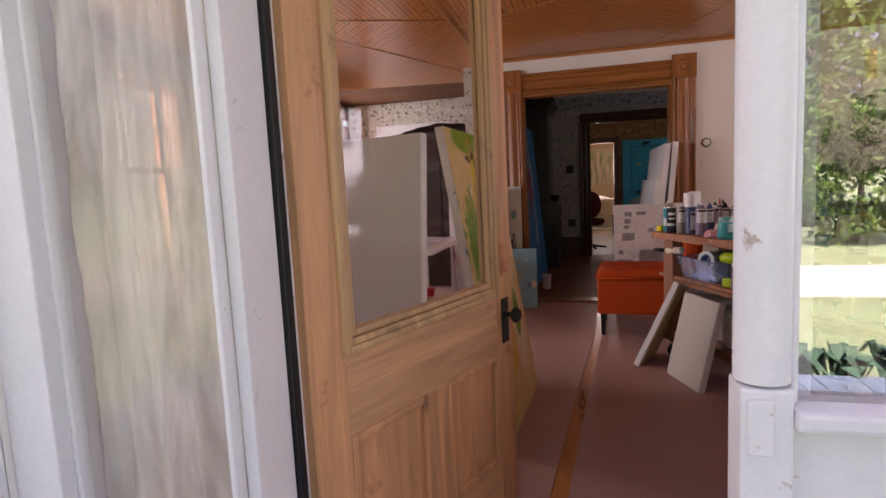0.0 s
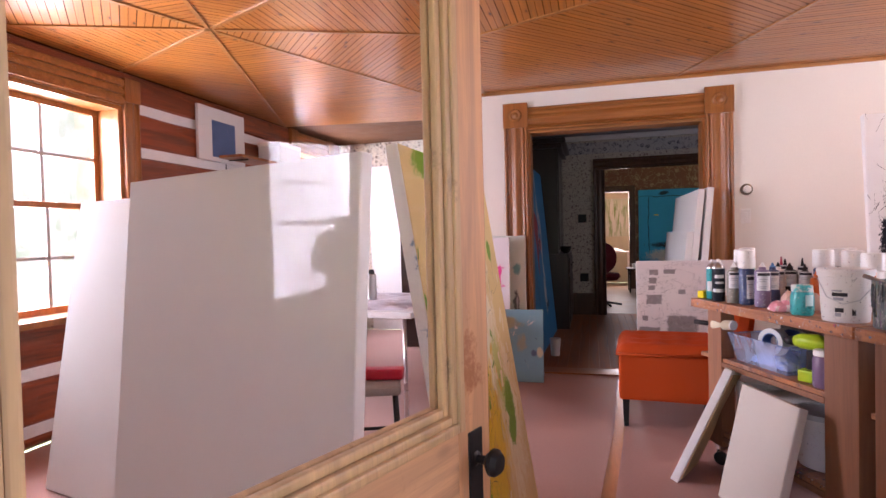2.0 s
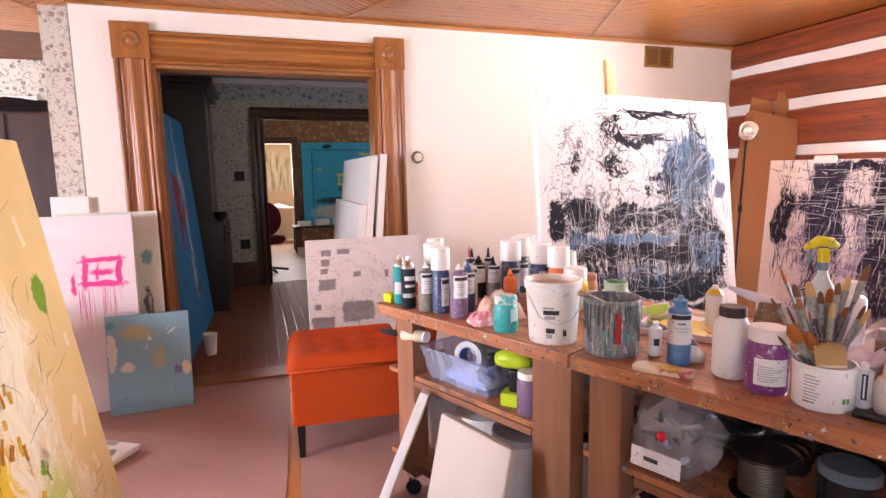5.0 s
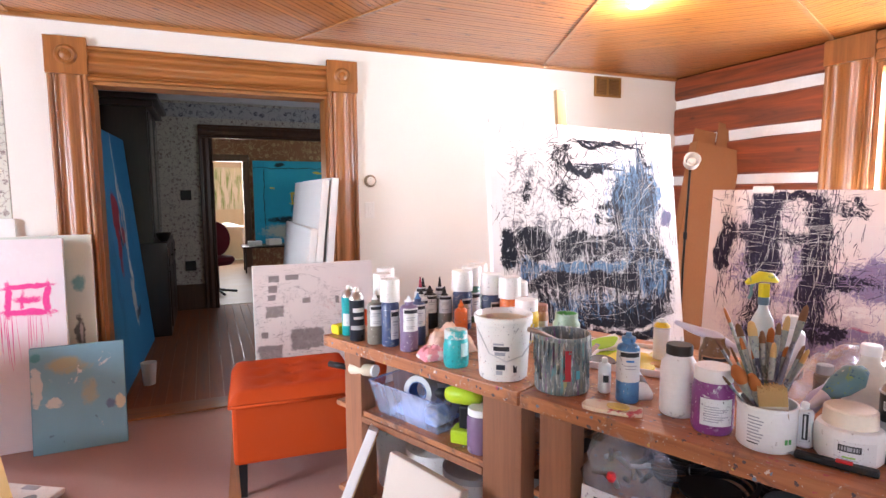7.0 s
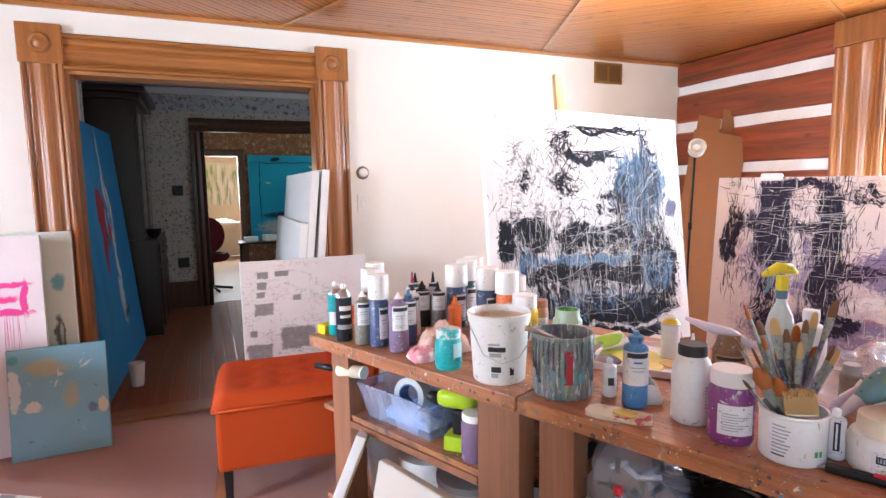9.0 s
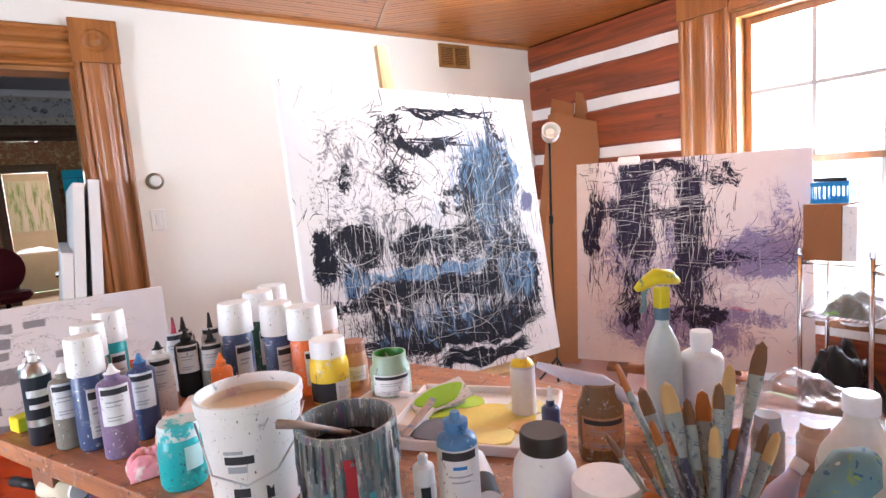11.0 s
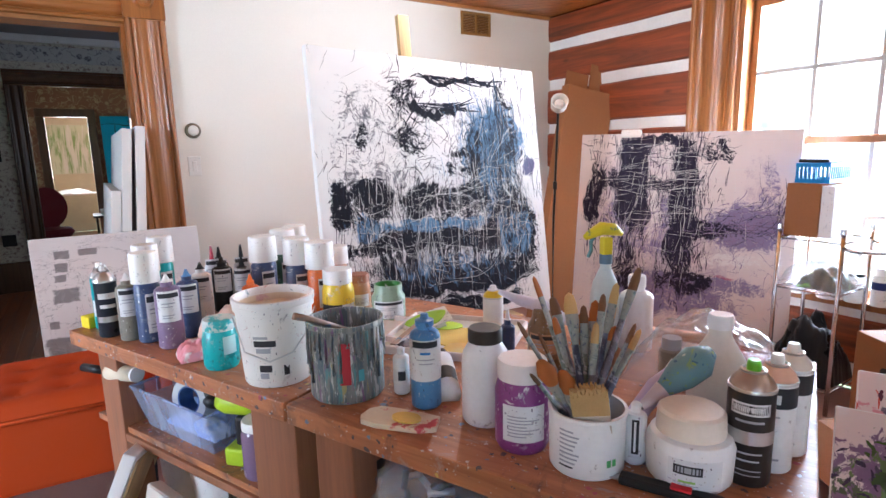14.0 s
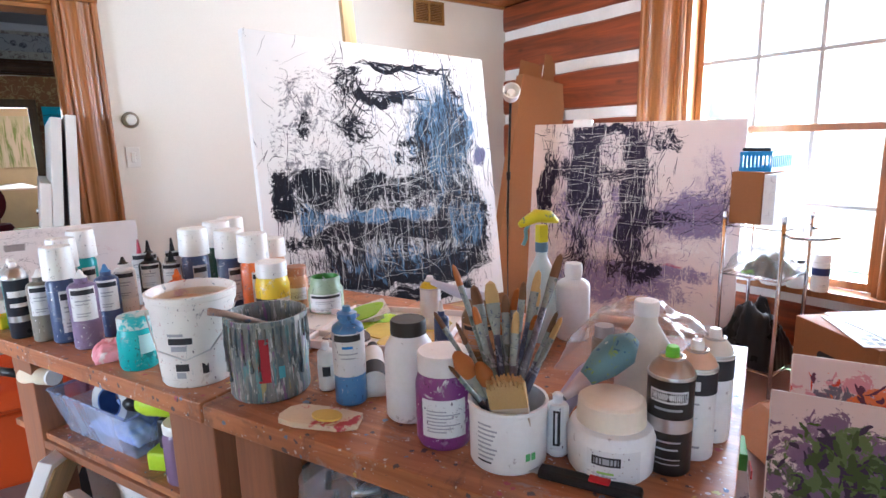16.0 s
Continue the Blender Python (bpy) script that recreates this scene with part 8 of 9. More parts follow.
# boxes standing for the dark clutter, added to stop light passing through the shelves
mat_shade_box = plain("dark stained cardboard", (0.055, 0.040, 0.034), 0.8, var=0.3, scale=9)
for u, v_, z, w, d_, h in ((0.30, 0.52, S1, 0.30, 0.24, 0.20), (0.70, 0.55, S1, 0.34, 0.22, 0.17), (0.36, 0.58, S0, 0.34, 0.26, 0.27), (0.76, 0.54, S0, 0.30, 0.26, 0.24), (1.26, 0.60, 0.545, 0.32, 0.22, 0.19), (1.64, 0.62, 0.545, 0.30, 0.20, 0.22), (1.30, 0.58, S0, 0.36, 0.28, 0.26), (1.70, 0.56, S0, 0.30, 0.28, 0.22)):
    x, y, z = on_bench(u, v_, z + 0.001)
    db = thing("storage_box", "dark box added at the shelf back to block light", "box", pose(x, y, z, 0, 0, BA + 8 * math.sin(u * 9)), "dark boxes at the back of the shelves")
    part("box_body", box(-w / 2, w / 2, -d_ / 2, d_ / 2, 0, h - 0.03, bev=0.004), mat_shade_box, db)
    part("box_lid", box(-w / 2 - 0.004, w / 2 + 0.004, -d_ / 2 - 0.004, d_ / 2 + 0.004, h - 0.028, h, bev=0.004), mat_black if u * 10 % 2 < 1 else mat_shade_box, db)
# second bench: bags, spool, jars
x, y, z = under(1.27, 0.10, 0.546)
pbag = thing("plastic_bag", "clear zip bag with hardware and a white label card", "bag", pose(x, y, z, 0, 0, BA))
bm = bmesh.new()
bmesh.ops.create_icosphere(bm, subdivisions=4, radius=1.0)
for v_ in bm.verts:
    n = v_.co.copy()
    k = 1 + 0.22 * noise.noise(n * 2.3) + 0.12 * abs(noise.noise(n * 6.1))
    v_.co = Vector((n.x * 0.115 * k, n.y * 0.08 * k, 0.115 + n.z * 0.115 * k))
    v_.co.z = max(0.001, v_.co.z)
part("film", crisp(bm, 50), mat_film, pbag)
part("label_card", box(-0.09, 0.05, -0.085, -0.082, 0.02, 0.075), mat_label, pbag, m=pose(0, 0, 0, -4))
part("print", box(-0.05, -0.01, -0.087, -0.0855, 0.05, 0.062), mat_ink, pbag)
hrng = random.Random(3)
for i in range(16):
    p = Vector((hrng.uniform(-0.07, 0.07), hrng.uniform(-0.04, 0.04), hrng.uniform(0.03, 0.17)))
    q = p + Vector((hrng.uniform(-0.05, 0.05), hrng.uniform(-0.03, 0.03), hrng.uniform(-0.03, 0.04)))
    part("metal_fitting", tube([p, q], 0.007, 8), (mat_silver, mat_black, mat_iron)[i % 3], pbag)
part("red_knob", lathe([(0, 0.024), (0.01, 0.022), (0.013, 0.01), (0.008, 0), (0, 0)], 12), plain("red knob", (0.65, 0.02, 0.03), 0.35), pbag, m=pose(0.0, -0.088, 0.125))
x, y, z = under(1.47, 0.16, 0.546)
sp = thing("wire_spool", "dark spool of silvery picture wire", "spool", pose(x, y, z))
part("flange", lathe([(0, 0), (0.075, 0), (0.075, 0.006), (0, 0.006)], 28), mat_black, sp)
part("flange", lathe([(0, 0), (0.075, 0), (0.075, 0.006), (0, 0.006)], 28), mat_black, sp, m=pose(0, 0, 0.11))
for i in range(13):
    part("wire_turn", lathe([(0.05, 0.0), (0.054, 0.002), (0.054, 0.005), (0.05, 0.007)], 28), plain("grey steel wire", (0.34, 0.33, 0.30), 0.35, 0.9) if i == 0 else bpy.data.materials["grey steel wire"], sp, m=pose(0, 0, 0.007 + i * 0.0078))
part("core", lathe([(0, 0.006), (0.049, 0.006), (0.049, 0.11), (0, 0.11)], 20), mat_iron, sp)
for k, (u, v_) in enumerate(((1.45, 0.34), (1.62, 0.42), (1.3, 0.4))):
    x, y, z = under(u, v_, 0.546)
    cc = thing("cable_coil", "black coil of electrical cable on the shelf", "cable", pose(x, y, z, 0, 0, 40 * k))
    for i in range(4):
        r = 0.075 + 0.006 * i
        part("loop", tube([(r * math.cos(a), r * math.sin(a), 0.012 + 0.016 * i + 0.01 * math.sin(2 * a + i)) for a in (2 * math.pi * j / 28 for j in range(29))], 0.007, 6), mat_black, cc)
x, y, z = under(1.66, 0.13, 0.546)
v = vessel("paint_jar", "black jar with a paint-smeared teal and white lid", "paint jar", x, y, z, [("body", solid(0.06, 0.14), plain("black glossy jar", (0.012, 0.013, 0.014), 0.2), ""), ("lid", [(0, 0.165), (0.058, 0.165), (0.062, 0.16), (0.062, 0.14), (0, 0.139)], splattered("smeared jar lid", (0.10, 0.14, 0.16), [((0.6, 0.62, 0.55), 0.7), ((0.2, 0.3, 0.2), 0.3)], 0.3, 18), "")])
tag_band(v, 0.06, 0.02, 0.075, -0.7, 0.5, mat_label, TEXT)
for k, (u, v_, r, h) in enumerate(((1.2, 0.3, 0.10, 0.22), (1.42, 0.25, 0.09, 0.2), (1.64, 0.22, 0.1, 0.24))):
    x, y, z = under(u, v_, S0 + 0.001)
    vessel("bucket", "dark stained bucket on the low shelf", "bucket", x, y, z, [("pail", [(0, 0), (r * 0.9, 0), (r, h), (r * 0.95, h), (r * 0.85, 0.02), (0, 0.02)], (mat_black, mat_white_plastic, mat_iron)[k], "")], "dark buckets on the low shelf")
x, y, z = under(1.25, 0.08, S0 + 0.001)
single("plastic_bag", crumple(0.22, 0.16, 0.2, 7.7, 18, 1.3), mat_film, "crumpled clear plastic bag of screws", "bag", pose(x, y, z, 0, 0, BA))
x, y, z = under(0.90, 0.22, S0 + 0.001)
single("clear_jug", lathe([(0, 0), (0.07, 0), (0.075, 0.01), (0.075, 0.2), (0.05, 0.24), (0, 0.24)]), plain("pale cloudy jug", (0.56, 0.56, 0.54), 0.35, stain=((0.05, 0.05, 0.06), 10, 0.6)), "pale cloudy plastic jug behind the bench leg", "jug", pose(x, y, z))

# ---- boards leaning on the bench ----
canvas("blank_canvas", "small blank white panel leaning on the bench", 0.365, 0.52, pose(0.70, 3.755, 0.0, -13.6, 0, -70.7), mat_linen, edge=mat_linen, group="blank panels by the bench", category="canvas", thick=0.035)
lb = thing("blank_canvas", "narrow blank canvas leaning on the bench leg", "canvas", pose(0.452, 4.035, 0.0, 0, 0, -26), "blank panels by the bench")
part("stretcher", box(-0.018, 0.018, 0.0, 0.30, 0, 0.60, bev=0.003), mat_canvas, lb, m=pose(0, 0, 0.006, -14, 21.5, 0))
part("back_bar", box(0.018, 0.024, 0.02, 0.28, 0.02, 0.58), mat_easel, lb, "bare wooden stretcher back", m=pose(0, 0, 0.006, -14, 21.5, 0))

# ---- left side: scale, wardrobe, table, stool ----
sc = thing("bathroom_scale", "white bathroom scale with grey foot pads", "scale", pose(-0.72, 5.13, 0, 0, 0, -32))
part("platform", box(-0.16, 0.16, -0.15, 0.15, 0.008, 0.038, bev=0.012), mat_white_plastic, sc)
for x in (-0.075, 0.075):
    pad = lathe([(0, 0.004), (0.05, 0.003), (0.052, 0), (0, 0)], 20)
    bmesh.ops.scale(pad, vec=(0.8, 1.7, 1), verts=pad.verts)
    part("foot_pad", pad, plain("grey rubber pad", (0.28, 0.29, 0.30), 0.6), sc, m=pose(x, -0.02, 0.037))
part("dial", box(-0.04, 0.04, 0.10, 0.135, 0.037, 0.041, bev=0.002), mat_grey_ink, sc)
dr = thing("power_tool", "black and yellow power tool standing on the floor", "tool", pose(-0.99, 5.30, 0))
part("body", box(-0.06, 0.06, -0.05, 0.05, 0, 0.15, bev=0.015), mat_black, dr)
part("trim_band", box(-0.062, 0.062, -0.052, 0.052, 0.06, 0.085, bev=0.004), plain("yellow tool trim", (0.6, 0.4, 0.02), 0.4), dr)
vessel("white_bowl", "white plastic bowl upturned on the tool", "bowl", -0.99, 5.30, 0.151, [("bowl", [(0, 0.08), (0.06, 0.085), (0.10, 0.075), (0.115, 0.03), (0.11, 0.0), (0.06, 0.0), (0, 0.0)], mat_white_plastic, "")])
wd = thing("wardrobe", "dark brown tall wardrobe in the side wing", "wardrobe", pose(-1.53, 7.25, 0))
mat_ward = wood("dark brown veneer", (0.045, 0.022, 0.016), 2, 0.35, 0.3)
part("carcass", box(-0.42, 0.40, -0.30, 0.30, 0.05, 1.90, bev=0.006), mat_ward, wd)
part("door", box(-0.41, -0.01, -0.318, -0.302, 0.08, 1.88, bev=0.003), mat_ward, wd)
part("door", box(0.01, 0.38, -0.318, -0.302, 0.08, 1.88, bev=0.003), mat_ward, wd)
part("side_panel", box(0.401, 0.425, -0.29, 0.30, 0.05, 1.90), mat_trim, wd, "lighter brown side edge")
part("plinth", box(-0.41, 0.39, -0.28, 0.29, 0, 0.05), mat_ward, wd)
coat = crumple(0.86, 0.5, 0.16, 2.2, 26, 0.9)
single("black_coat", coat, plain("black cloth", (0.012, 0.012, 0.015), 0.9, relief=0.5), "black coat thrown over the wardrobe top", "coat", pose(-1.56, 7.22, 1.90))
canv = canvas("blank_canvas", "small pale canvas scrap behind the pink painting", 0.2, 1.30, pose(-0.93, 5.95, 0.0, -2.5, 0, 4), mat_canvas, category="canvas", thick=0.02)
tb = thing("work_table", "white folding table under a plastic drop cloth", "table", pose(-1.75, 5.0, 0))
part("tabletop", box(-0.75, 0.75, -0.55, 0.55, 0.70, 0.74, bev=0.006), mat_pot, tb)
for x in (-0.68, 0.68):
    for y in (-0.48, 0.48):
        part("leg", tube([(x, y, 0), (x, y, 0.70)], 0.014), mat_silver, tb)
single("drop_cloth", crumple(1.3, 0.95, 0.05, 1.3, 30, 1.2), clear("milky plastic sheet", (0.75, 0.74, 0.82), 0.2, 0.75), "crumpled milky plastic sheet over the table", "sheet", pose(-1.75, 5.0, 0.742))
vessel("spray_can", "silver spray can standing on the table", "spray can", -1.33, 4.62, 0.80, [("body", solid(0.033, 0.17), mat_silver, ""), ("cap", [(0, 0.20), (0.02, 0.2), (0.022, 0.17), (0, 0.17)], mat_black, "")])
single("black_remote", box(-0.05, 0.05, -0.02, 0.02, 0, 0.02, bev=0.005), mat_black, "small black tool on the drop cloth", "tool", pose(-1.45, 4.8, 0.80))
st = thing("folding_stool", "grey-brown seat stool with dark metal legs", "stool", pose(-0.98, 3.62, 0, 0, 0, 20))
part("seat", box(-0.19, 0.19, -0.17, 0.17, 0.50, 0.54, bev=0.015), plain("taupe vinyl", (0.24, 0.19, 0.16), 0.5), st)
for x in (-0.16, 0.16):
    for y in (-0.14, 0.14):
        part("leg", tube([(x * 1.15, y * 1.15, 0), (x, y, 0.50)], 0.011), mat_iron, st)
part("crossbar", tube([(-0.17, -0.15, 0.25), (0.17, -0.15, 0.25)], 0.009), mat_iron, st)
part("crossbar", tube([(-0.17, 0.15, 0.25), (0.17, 0.15, 0.25)], 0.009), mat_iron, st)
rc = thing("red_case", "long glittering red case on the stool", "case", pose(-0.95, 3.64, 0.541, 0, 0, 12))
part("case", box(-0.17, 0.17, -0.04, 0.04, 0, 0.05, bev=0.01), plain("red glitter", (0.42, 0.015, 0.03), 0.3, relief=0.9, grain=160), rc)
part("black_end", lathe([(0, 0), (0.045, 0.005), (0.05, 0.04), (0.03, 0.07), (0, 0.075)], 18), mat_black, rc, m=pose(-0.2, 0.0, 0.0))
for i, (x, y, w) in enumerate(((-2.9, 5.45, 0.25), (-2.86, 5.75, 0.2), (-2.83, 6.05, 0.22), (-2.88, 6.3, 0.18))):
    single("wooden_board", box(-0.012, 0.012, -w / 2, w / 2, 0, 1.25 - 0.08 * i, bev=0.003), (mat_post, mat_easel, mat_handle, mat_post)[i], "spare wooden board leaning on the log wall", "board", pose(x + 0.12, y, 0.0, 0, -11, 0), "spare boards by the log wall")
wp = thing("framed_picture", "white framed picture with a dark blue shape", "picture", pose(WEST + 0.012, 5.5, 2.12, 0, 0, 90))
part("mount", box(-0.30, 0.34, -0.03, 0.0, -0.20, 0.27, bev=0.004), mat_canvas, wp)
part("blue_shape", box(-0.13, 0.19, -0.036, -0.030, -0.16, 0.16, bev=0.004), plain("dusky blue print", (0.10, 0.16, 0.30), 0.5, var=0.4), wp)
wb = thing("storage_carton", "white lidded storage carton on a high ledge", "box", pose(-2.98, 6.25, 1.98))
part("carton", box(-0.12, 0.12, -0.2, 0.2, 0, 0.16, bev=0.005), mat_pot, wb)
part("lid", box(-0.125, 0.125, -0.205, 0.205, 0.16, 0.20, bev=0.005), mat_pot, wb)
shf = thing("wall_shelf", "narrow wooden ledge fixed to the log wall", "shelf", pose(-3.0, 6.0, 1.955))
part("board", box(-0.155, 0.13, -0.55, 0.6, 0, 0.024, bev=0.003), mat_trim, shf)
for y in (-0.4, 0.45):
    part("bracket", tube([(-0.145, y, -0.16), (-0.145, y, -0.004), (0.09, y, -0.004)], 0.008), mat_iron, shf)

# ---- middle room furniture ----
cab = thing("china_cabinet", "tall dark carved china cabinet with arched glass doors", "cabinet", pose(-0.56, 8.85, 0, 0, 0, 0))
mat_cab = wood("near-black walnut", (0.028, 0.014, 0.010), 2, 0.35, 0.3)
part("base", box(-0.30, 0.36, -0.58, 0.58, 0.0, 0.95, bev=0.008), mat_cab, cab)
part("upper_case", box(-0.30, 0.24, -0.55, 0.55, 0.95, 2.28, bev=0.006), mat_cab, cab)
bm = box(-0.30, 0.30, -0.60, 0.60, 2.28, 2.34, bev=0.012)
bm_box(bm, -0.30, 0.35, -0.64, 0.64, 2.34, 2.40, 0.015)
part("cornice", bm, mat_cab, cab)
for y0 in (-0.5, 0.03):
    dd = part("glass_door", box(0.241, 0.252, y0, y0 + 0.46, 1.0, 2.24, bev=0.003), mat_cab, cab)
    arch = [(0.23 * math.cos(a) * 0.75, 0.45 + 0.2 * math.sin(a)) for a in (math.pi * j / 12 for j in range(13))]
    ring = arch + [(-0.1725, -0.5), (0.1725, -0.5)]
    pn = plate(ring, 0, 0.004)
    part("glass", pn, plain("dim reflective glass", (0.16, 0.16, 0.15), 0.12), dd, "dim glass pane", Matrix(((0, 0, 1, 0.2525), (1, 0, 0, y0 + 0.23), (0, 1, 0, 1.55), (0, 0, 0, 1))))
    part("drawer_front", box(0.361, 0.374, y0, y0 + 0.46, 0.70, 0.90, bev=0.004), mat_cab, cab)
    part("cupboard_door", box(0.361, 0.374, y0, y0 + 0.46, 0.08, 0.66, bev=0.004), mat_cab, cab)
    part("knob", lathe([(0, 0.025), (0.012, 0.02), (0.006, 0.0), (0, 0)], 12), mat_iron, cab, m=pose(0.373, y0 + 0.23, 0.8, 0, 90, 0))
vessel("dark_vase", "small dark bowl standing on the cabinet ledge", "bowl", -0.24, 8.45, 0.951, [("bowl", [(0, 0), (0.03, 0), (0.06, 0.04), (0.075, 0.09), (0.07, 0.09), (0.05, 0.03), (0, 0.01)], mat_iron, "")])
for x, z in ((-0.045, 1.42), (-0.03, 0.55)):
    o = thing("wall_outlet", "dark switch plate on the wallpaper", "switch", pose(x, 9.6, z))
    part("cover", box(-0.06, 0.06, -0.008, 0, -0.06, 0.06, bev=0.003), mat_black, o)
pa = thing("paper_cup", "white crumpled cup on the dark floor", "cup", pose(-0.28, 6.75, 0))
part("cup", lathe([(0, 0), (0.04, 0), (0.055, 0.17), (0.05, 0.17), (0.035, 0.01), (0, 0.01)], 20, wobble=0.05), mat_canvas, pa)

# ---- far room furniture ----
rch = thing("red_chair", "dark red rounded swivel chair", "chair", pose(0.28, 10.6, 0))
mat_velvet = plain("dark red velvet", (0.10, 0.008, 0.016), 0.85)
bm = lathe([(0, 0), (0.2, 0.01), (0.25, 0.07), (0.22, 0.12), (0, 0.14)], 24)
part("seat", bm, mat_velvet, rch, m=pose(0, 0, 0.42))
bm = lathe([(0, -0.03), (0.16, -0.02), (0.2, 0.0), (0.16, 0.03), (0, 0.04)], 24)
bmesh.ops.scale(bm, vec=(1.1, 1.3, 1), verts=bm.verts)
part("backrest", bm, mat_velvet, rch, m=pose(-0.02, 0.2, 0.78, 80))
part("post", tube([(0, 0, 0.06), (0, 0, 0.43)], 0.025), mat_iron, rch)
for a in range(5):
    part("foot", tube([(0, 0, 0.07), (0.26 * math.cos(a * 1.257), 0.26 * math.sin(a * 1.257), 0.03)], 0.018), mat_iron, rch)
ft = thing("side_table", "small dark table with papers in the far room", "table", pose(1.35, 12.9, 0))
part("tabletop", box(-0.6, 0.6, -0.3, 0.3, 0.45, 0.48, bev=0.006), mat_iron, ft)
for x in (-0.55, 0.55):
    for y in (-0.25, 0.25):
        part("leg", tube([(x, y, 0), (x, y, 0.45)], 0.014), mat_iron, ft)
for i in range(3):
    single("paper_box", box(-0.12, 0.12, -0.09, 0.09, 0, 0.08 + 0.03 * i, bev=0.006), mat_pot, "white box on the small far table", "box", pose(0.98 + i * 0.34, 12.9, 0.481, 0, 0, 15 * i), "white boxes on the far table")
et = thing("glass_table", "white draped table in the bright end room", "table", pose(0.52, 14.4, 0))
part("tabletop", box(-0.4, 0.4, -0.25, 0.25, 0.74, 0.77, bev=0.004), mat_pot, et)
for x in (-0.36, 0.36):
    part("leg", box(x - 0.02, x + 0.02, -0.2, 0.2, 0, 0.74), mat_pot, et)
single("white_cloth", crumple(0.5, 0.35, 0.1, 3.9, 16, 1.0), mat_pot, "white cloth heap on the end table", "cloth", pose(0.52, 14.4, 0.772))

# ---- outdoors ----
mat_grass = plain("sunlit lawn", (0.19, 0.26, 0.15), 0.9, var=0.35, scale=0.8, grain=14, relief=0.6, stain=((0.16, 0.24, 0.09), 0.5, 0.6))
mat_gravel = plain("pale gravel drive", (0.52, 0.49, 0.45), 0.9, var=0.12, scale=2, grain=40, relief=0.6)
mat_deck = wood("blue-grey porch boards", (0.13, 0.19, 0.27), 1, 0.5, 0.1)
mat_leaf = plain("garden leaf", (0.06, 0.13, 0.025), 0.6, var=0.5, scale=1.5)
mat_leaf2 = plain("dark leaf", (0.035, 0.085, 0.02), 0.6, var=0.5, scale=1.5)
mat_bark = plain("grey bark", (0.12, 0.09, 0.07), 0.9, relief=0.9, grain=20)
bm = bmesh.new()
bmesh.ops.create_grid(bm, x_segments=2, y_segments=2, size=600)
structure("ground", bm, mat_grass, "sunlit mown lawn round the house", "lawn", pose(0, 0, -0.42))
structure("road", plate([(-60, -9.2), (60, -7.6), (60, -5.2), (-60, -6.4)], -0.419, -0.40), mat_gravel, "pale gravel drive across the lawn", "drive")
deck = thing("porch", "porch floor of blue-grey painted boards", "porch", kind="structure")
for i in range(52):
    x = -3.0 + i * 0.125
    part("deck_board", box(x, x + 0.12, -1.95, 1.165, -0.20, -0.17, bev=0.003), mat_deck, deck)
part("rim_joist", box(-3.0, 3.5, -1.95, -1.91, -0.42, -0.205), mat_white, deck)
part("rim_joist", box(-3.0, 3.5, 1.10, 1.165, -0.42, -0.205), mat_white, deck)
part("step", box(-0.55, 0.40, 1.0, 1.235, -0.17, -0.02, bev=0.006), mat_deck, deck)
bm = bmesh.new()
bm_box(bm, -3.6, 4.7, 1.2, 15.4, 2.75, 2.80)
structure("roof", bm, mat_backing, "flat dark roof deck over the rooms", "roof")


def leaf_cloud(bm, rr, c, rad, n, size):
    for _ in range(n):
        d = Vector((rr.gauss(0, 1), rr.gauss(0, 1), rr.gauss(0, 0.8)))
        d = d.normalized() * rad * (rr.random() ** 0.4)
        p = Vector(c) + d
        a, b = Vector((rr.gauss(0, 1), rr.gauss(0, 1), rr.gauss(0, 1))).normalized(), Vector((rr.gauss(0, 1), rr.gauss(0, 1), rr.gauss(0, 1)))
        u = a * size * rr.uniform(0.6, 1.3)
        v_ = a.cross(b).normalized() * size * 0.5
        bm.faces.new([bm.verts.new(q) for q in (p - u, p + v_, p + u, p - v_)])


def tree(x, y, h, spread, seed, leaf, label, trunk=0.16, clouds=26):
    rr = random.Random(seed)
    t = thing("tree", label, "tree", pose(x, y, -0.42), "garden trees")
    tk = tube([(0, 0, 0), (0.05, 0.03, h * 0.3), (0.1, -0.04, h * 0.6), (0.05, 0, h * 0.85)], trunk, 10, [trunk, trunk * 0.8, trunk * 0.5, trunk * 0.15])
    part("trunk", tk, mat_bark, t)
    bm = bmesh.new()
    for i in range(clouds):
        a, k = rr.uniform(0, 6.283), rr.uniform(0.25, 1.0)
        z = h * ((0.10 if clouds > 40 else 0.28) + (0.9 if clouds > 40 else 0.72) * rr.random() ** 0.8)
        r = spread * k * (1.15 - 0.75 * abs(z / h - 0.55))
        c = (r * math.cos(a), r * math.sin(a), z)
        if i < 7:
            part("limb", tube([(0.08, 0, h * 0.3 + i * 0.05 * h), (c[0] * 0.5, c[1] * 0.5, (z + h * 0.4) / 2), c], 0.03, 6, [trunk * 0.4, trunk * 0.22, 0.02]), mat_bark, t)
        leaf_cloud(bm, rr, c, spread * rr.uniform(0.22, 0.4), 90, 0.05 + 0.012 * h)
    tagged(part("crown", bm, leaf, t, "crown of small loose leaves"), kind="stuff")
    return t


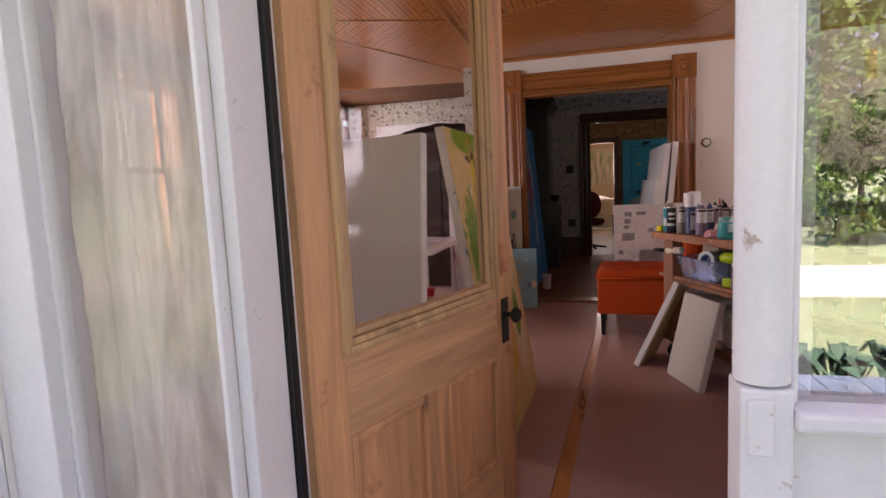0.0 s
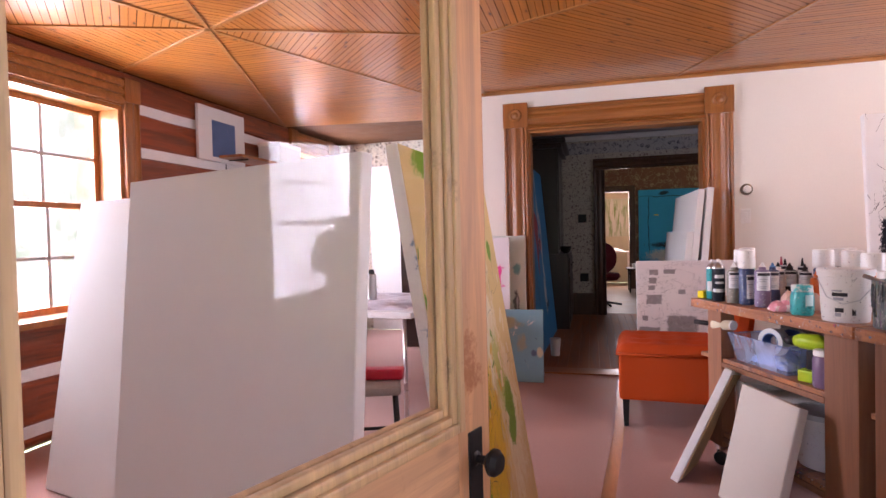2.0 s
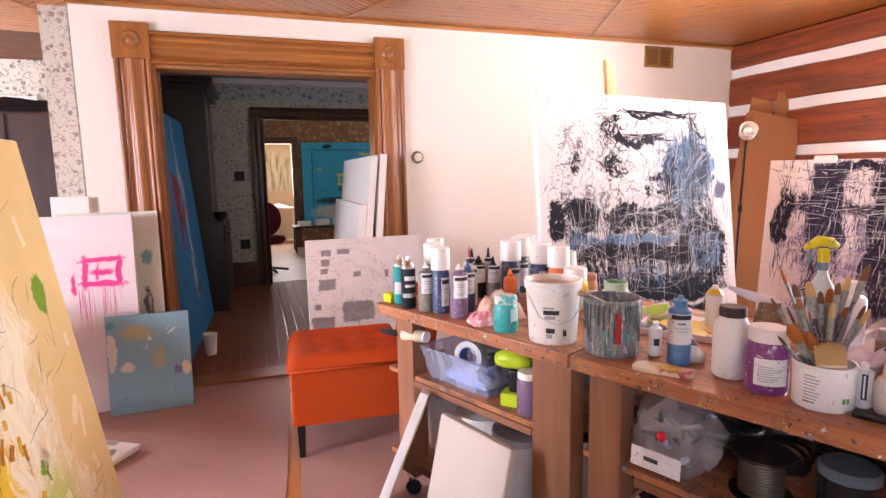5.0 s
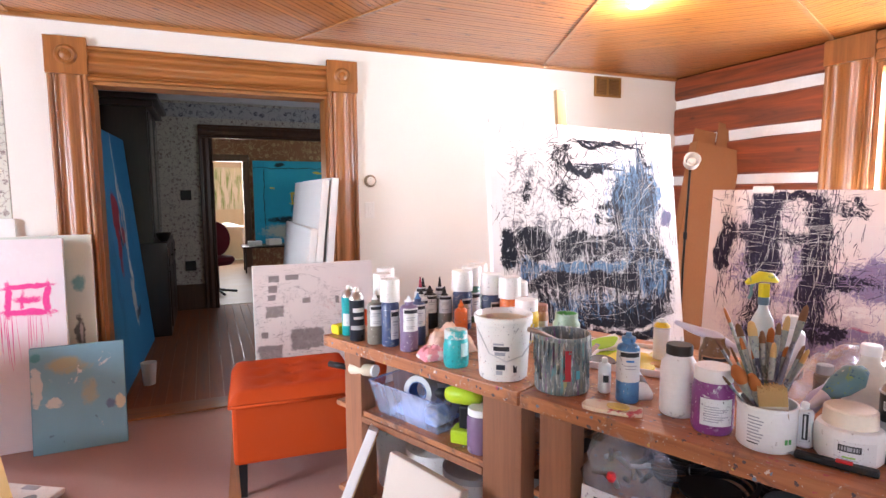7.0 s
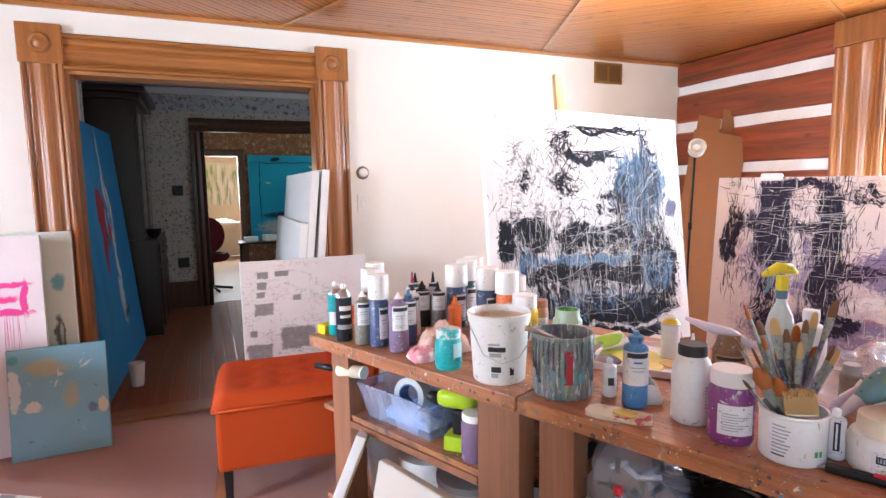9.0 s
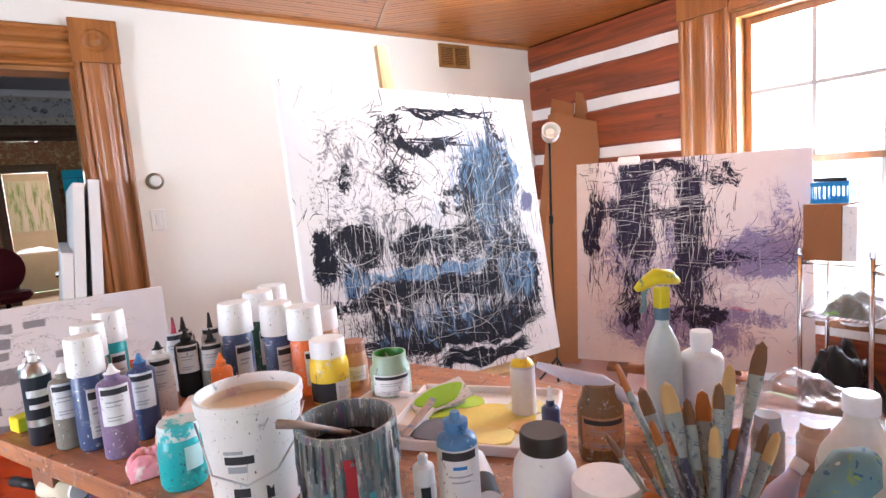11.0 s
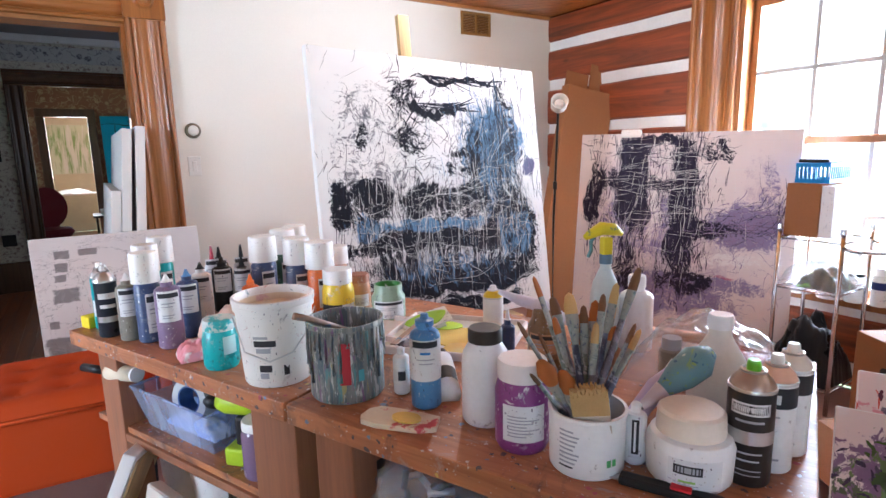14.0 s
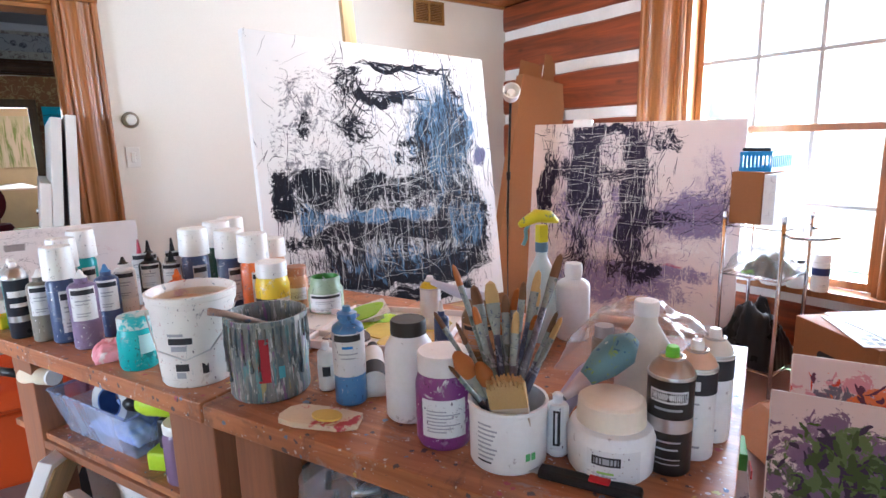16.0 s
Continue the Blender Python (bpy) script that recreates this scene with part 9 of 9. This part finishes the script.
tree(6.0, -11.8, 3.8, 1.5, 11, mat_leaf, "dense green garden shrub beside the drive", 0.07, 46)
tree(8.6, -22, 11.0, 4.6, 12, mat_leaf2, "tall tree closing the garden", clouds=60)
tree(4.4, -20, 10.0, 4.2, 13, mat_leaf, "tall light-green tree closing the garden", clouds=60)
tree(2.6, -13.5, 4.2, 2.2, 1, mat_leaf, "broad green garden tree beside the drive", 0.09)
tree(-3.5, -17, 8.5, 3.6, 2, mat_leaf2, "tall dark garden tree beyond the drive", clouds=34)
tree(6.5, -16, 8.0, 3.4, 3, mat_leaf, "tall leafy garden tree beyond the drive", clouds=34)
tree(-9, -14, 7.0, 3.0, 4, mat_leaf, "leafy garden tree at the lawn's edge")
tree(12, -18, 9.0, 3.8, 5, mat_leaf2, "tall dark tree at the lawn's edge", clouds=34)
tree(1.0, -22, 10.0, 4.5, 8, mat_leaf2, "tall tree behind the drive", clouds=36)
rr = random.Random(21)
bm = bmesh.new()
for i in range(46):
    cx, cy = -2.6 + i * 0.13, -2.2 + rr.uniform(-0.15, 0.08)
    for k in range(9):
        a = rr.uniform(0, 6.283)
        L, w = rr.uniform(0.16, 0.30), rr.uniform(0.03, 0.06)
        d = Vector((math.cos(a), math.sin(a), 0))
        n = Vector((-d.y, d.x, 0)) * w
        b0 = Vector((cx, cy, -0.40))
        m1, tip_ = b0 + d * L * 0.5 + Vector((0, 0, rr.uniform(0.26, 0.38))), b0 + d * L + Vector((0, 0, 0.22))
        bm.faces.new([bm.verts.new(q) for q in (b0, m1 - n, tip_, m1 + n)])
tagged(single("hosta_border", bm, plain("blue-green hosta leaf", (0.05, 0.12, 0.08), 0.5, var=0.3), "blue-green hosta leaves along the porch edge", "plants"), kind="stuff")

# glowing planes outside the side windows; the garden's brightness is emission
def garden_glow(name, sky, leaf, lawn, strength):
    """Emissive overexposed garden: pale sky broken by foliage above a lawn coloured as sunlit."""
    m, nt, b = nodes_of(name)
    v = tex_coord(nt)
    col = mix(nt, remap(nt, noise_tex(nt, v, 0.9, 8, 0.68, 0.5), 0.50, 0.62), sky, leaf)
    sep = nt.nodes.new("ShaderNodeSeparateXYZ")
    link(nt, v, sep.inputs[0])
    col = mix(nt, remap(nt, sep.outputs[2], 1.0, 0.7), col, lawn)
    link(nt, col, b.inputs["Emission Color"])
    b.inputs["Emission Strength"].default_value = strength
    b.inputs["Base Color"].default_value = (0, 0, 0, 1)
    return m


mat_garden_glow = garden_glow("hazy bright garden", (0.97, 1.0, 0.96), (0.50, 0.66, 0.48), (0.98, 1.0, 0.90), 0.17)
structure("backdrop_east", box(9.0, 9.05, -3.0, 14.0, -0.4, 8.0), mat_garden_glow, "glowing plane coloured as overexposed garden distance", "backdrop")
structure("backdrop_west", box(-8.05, -8.0, -2.0, 16.0, -0.4, 8.0), mat_garden_glow, "glowing plane coloured as overexposed garden distance", "backdrop")
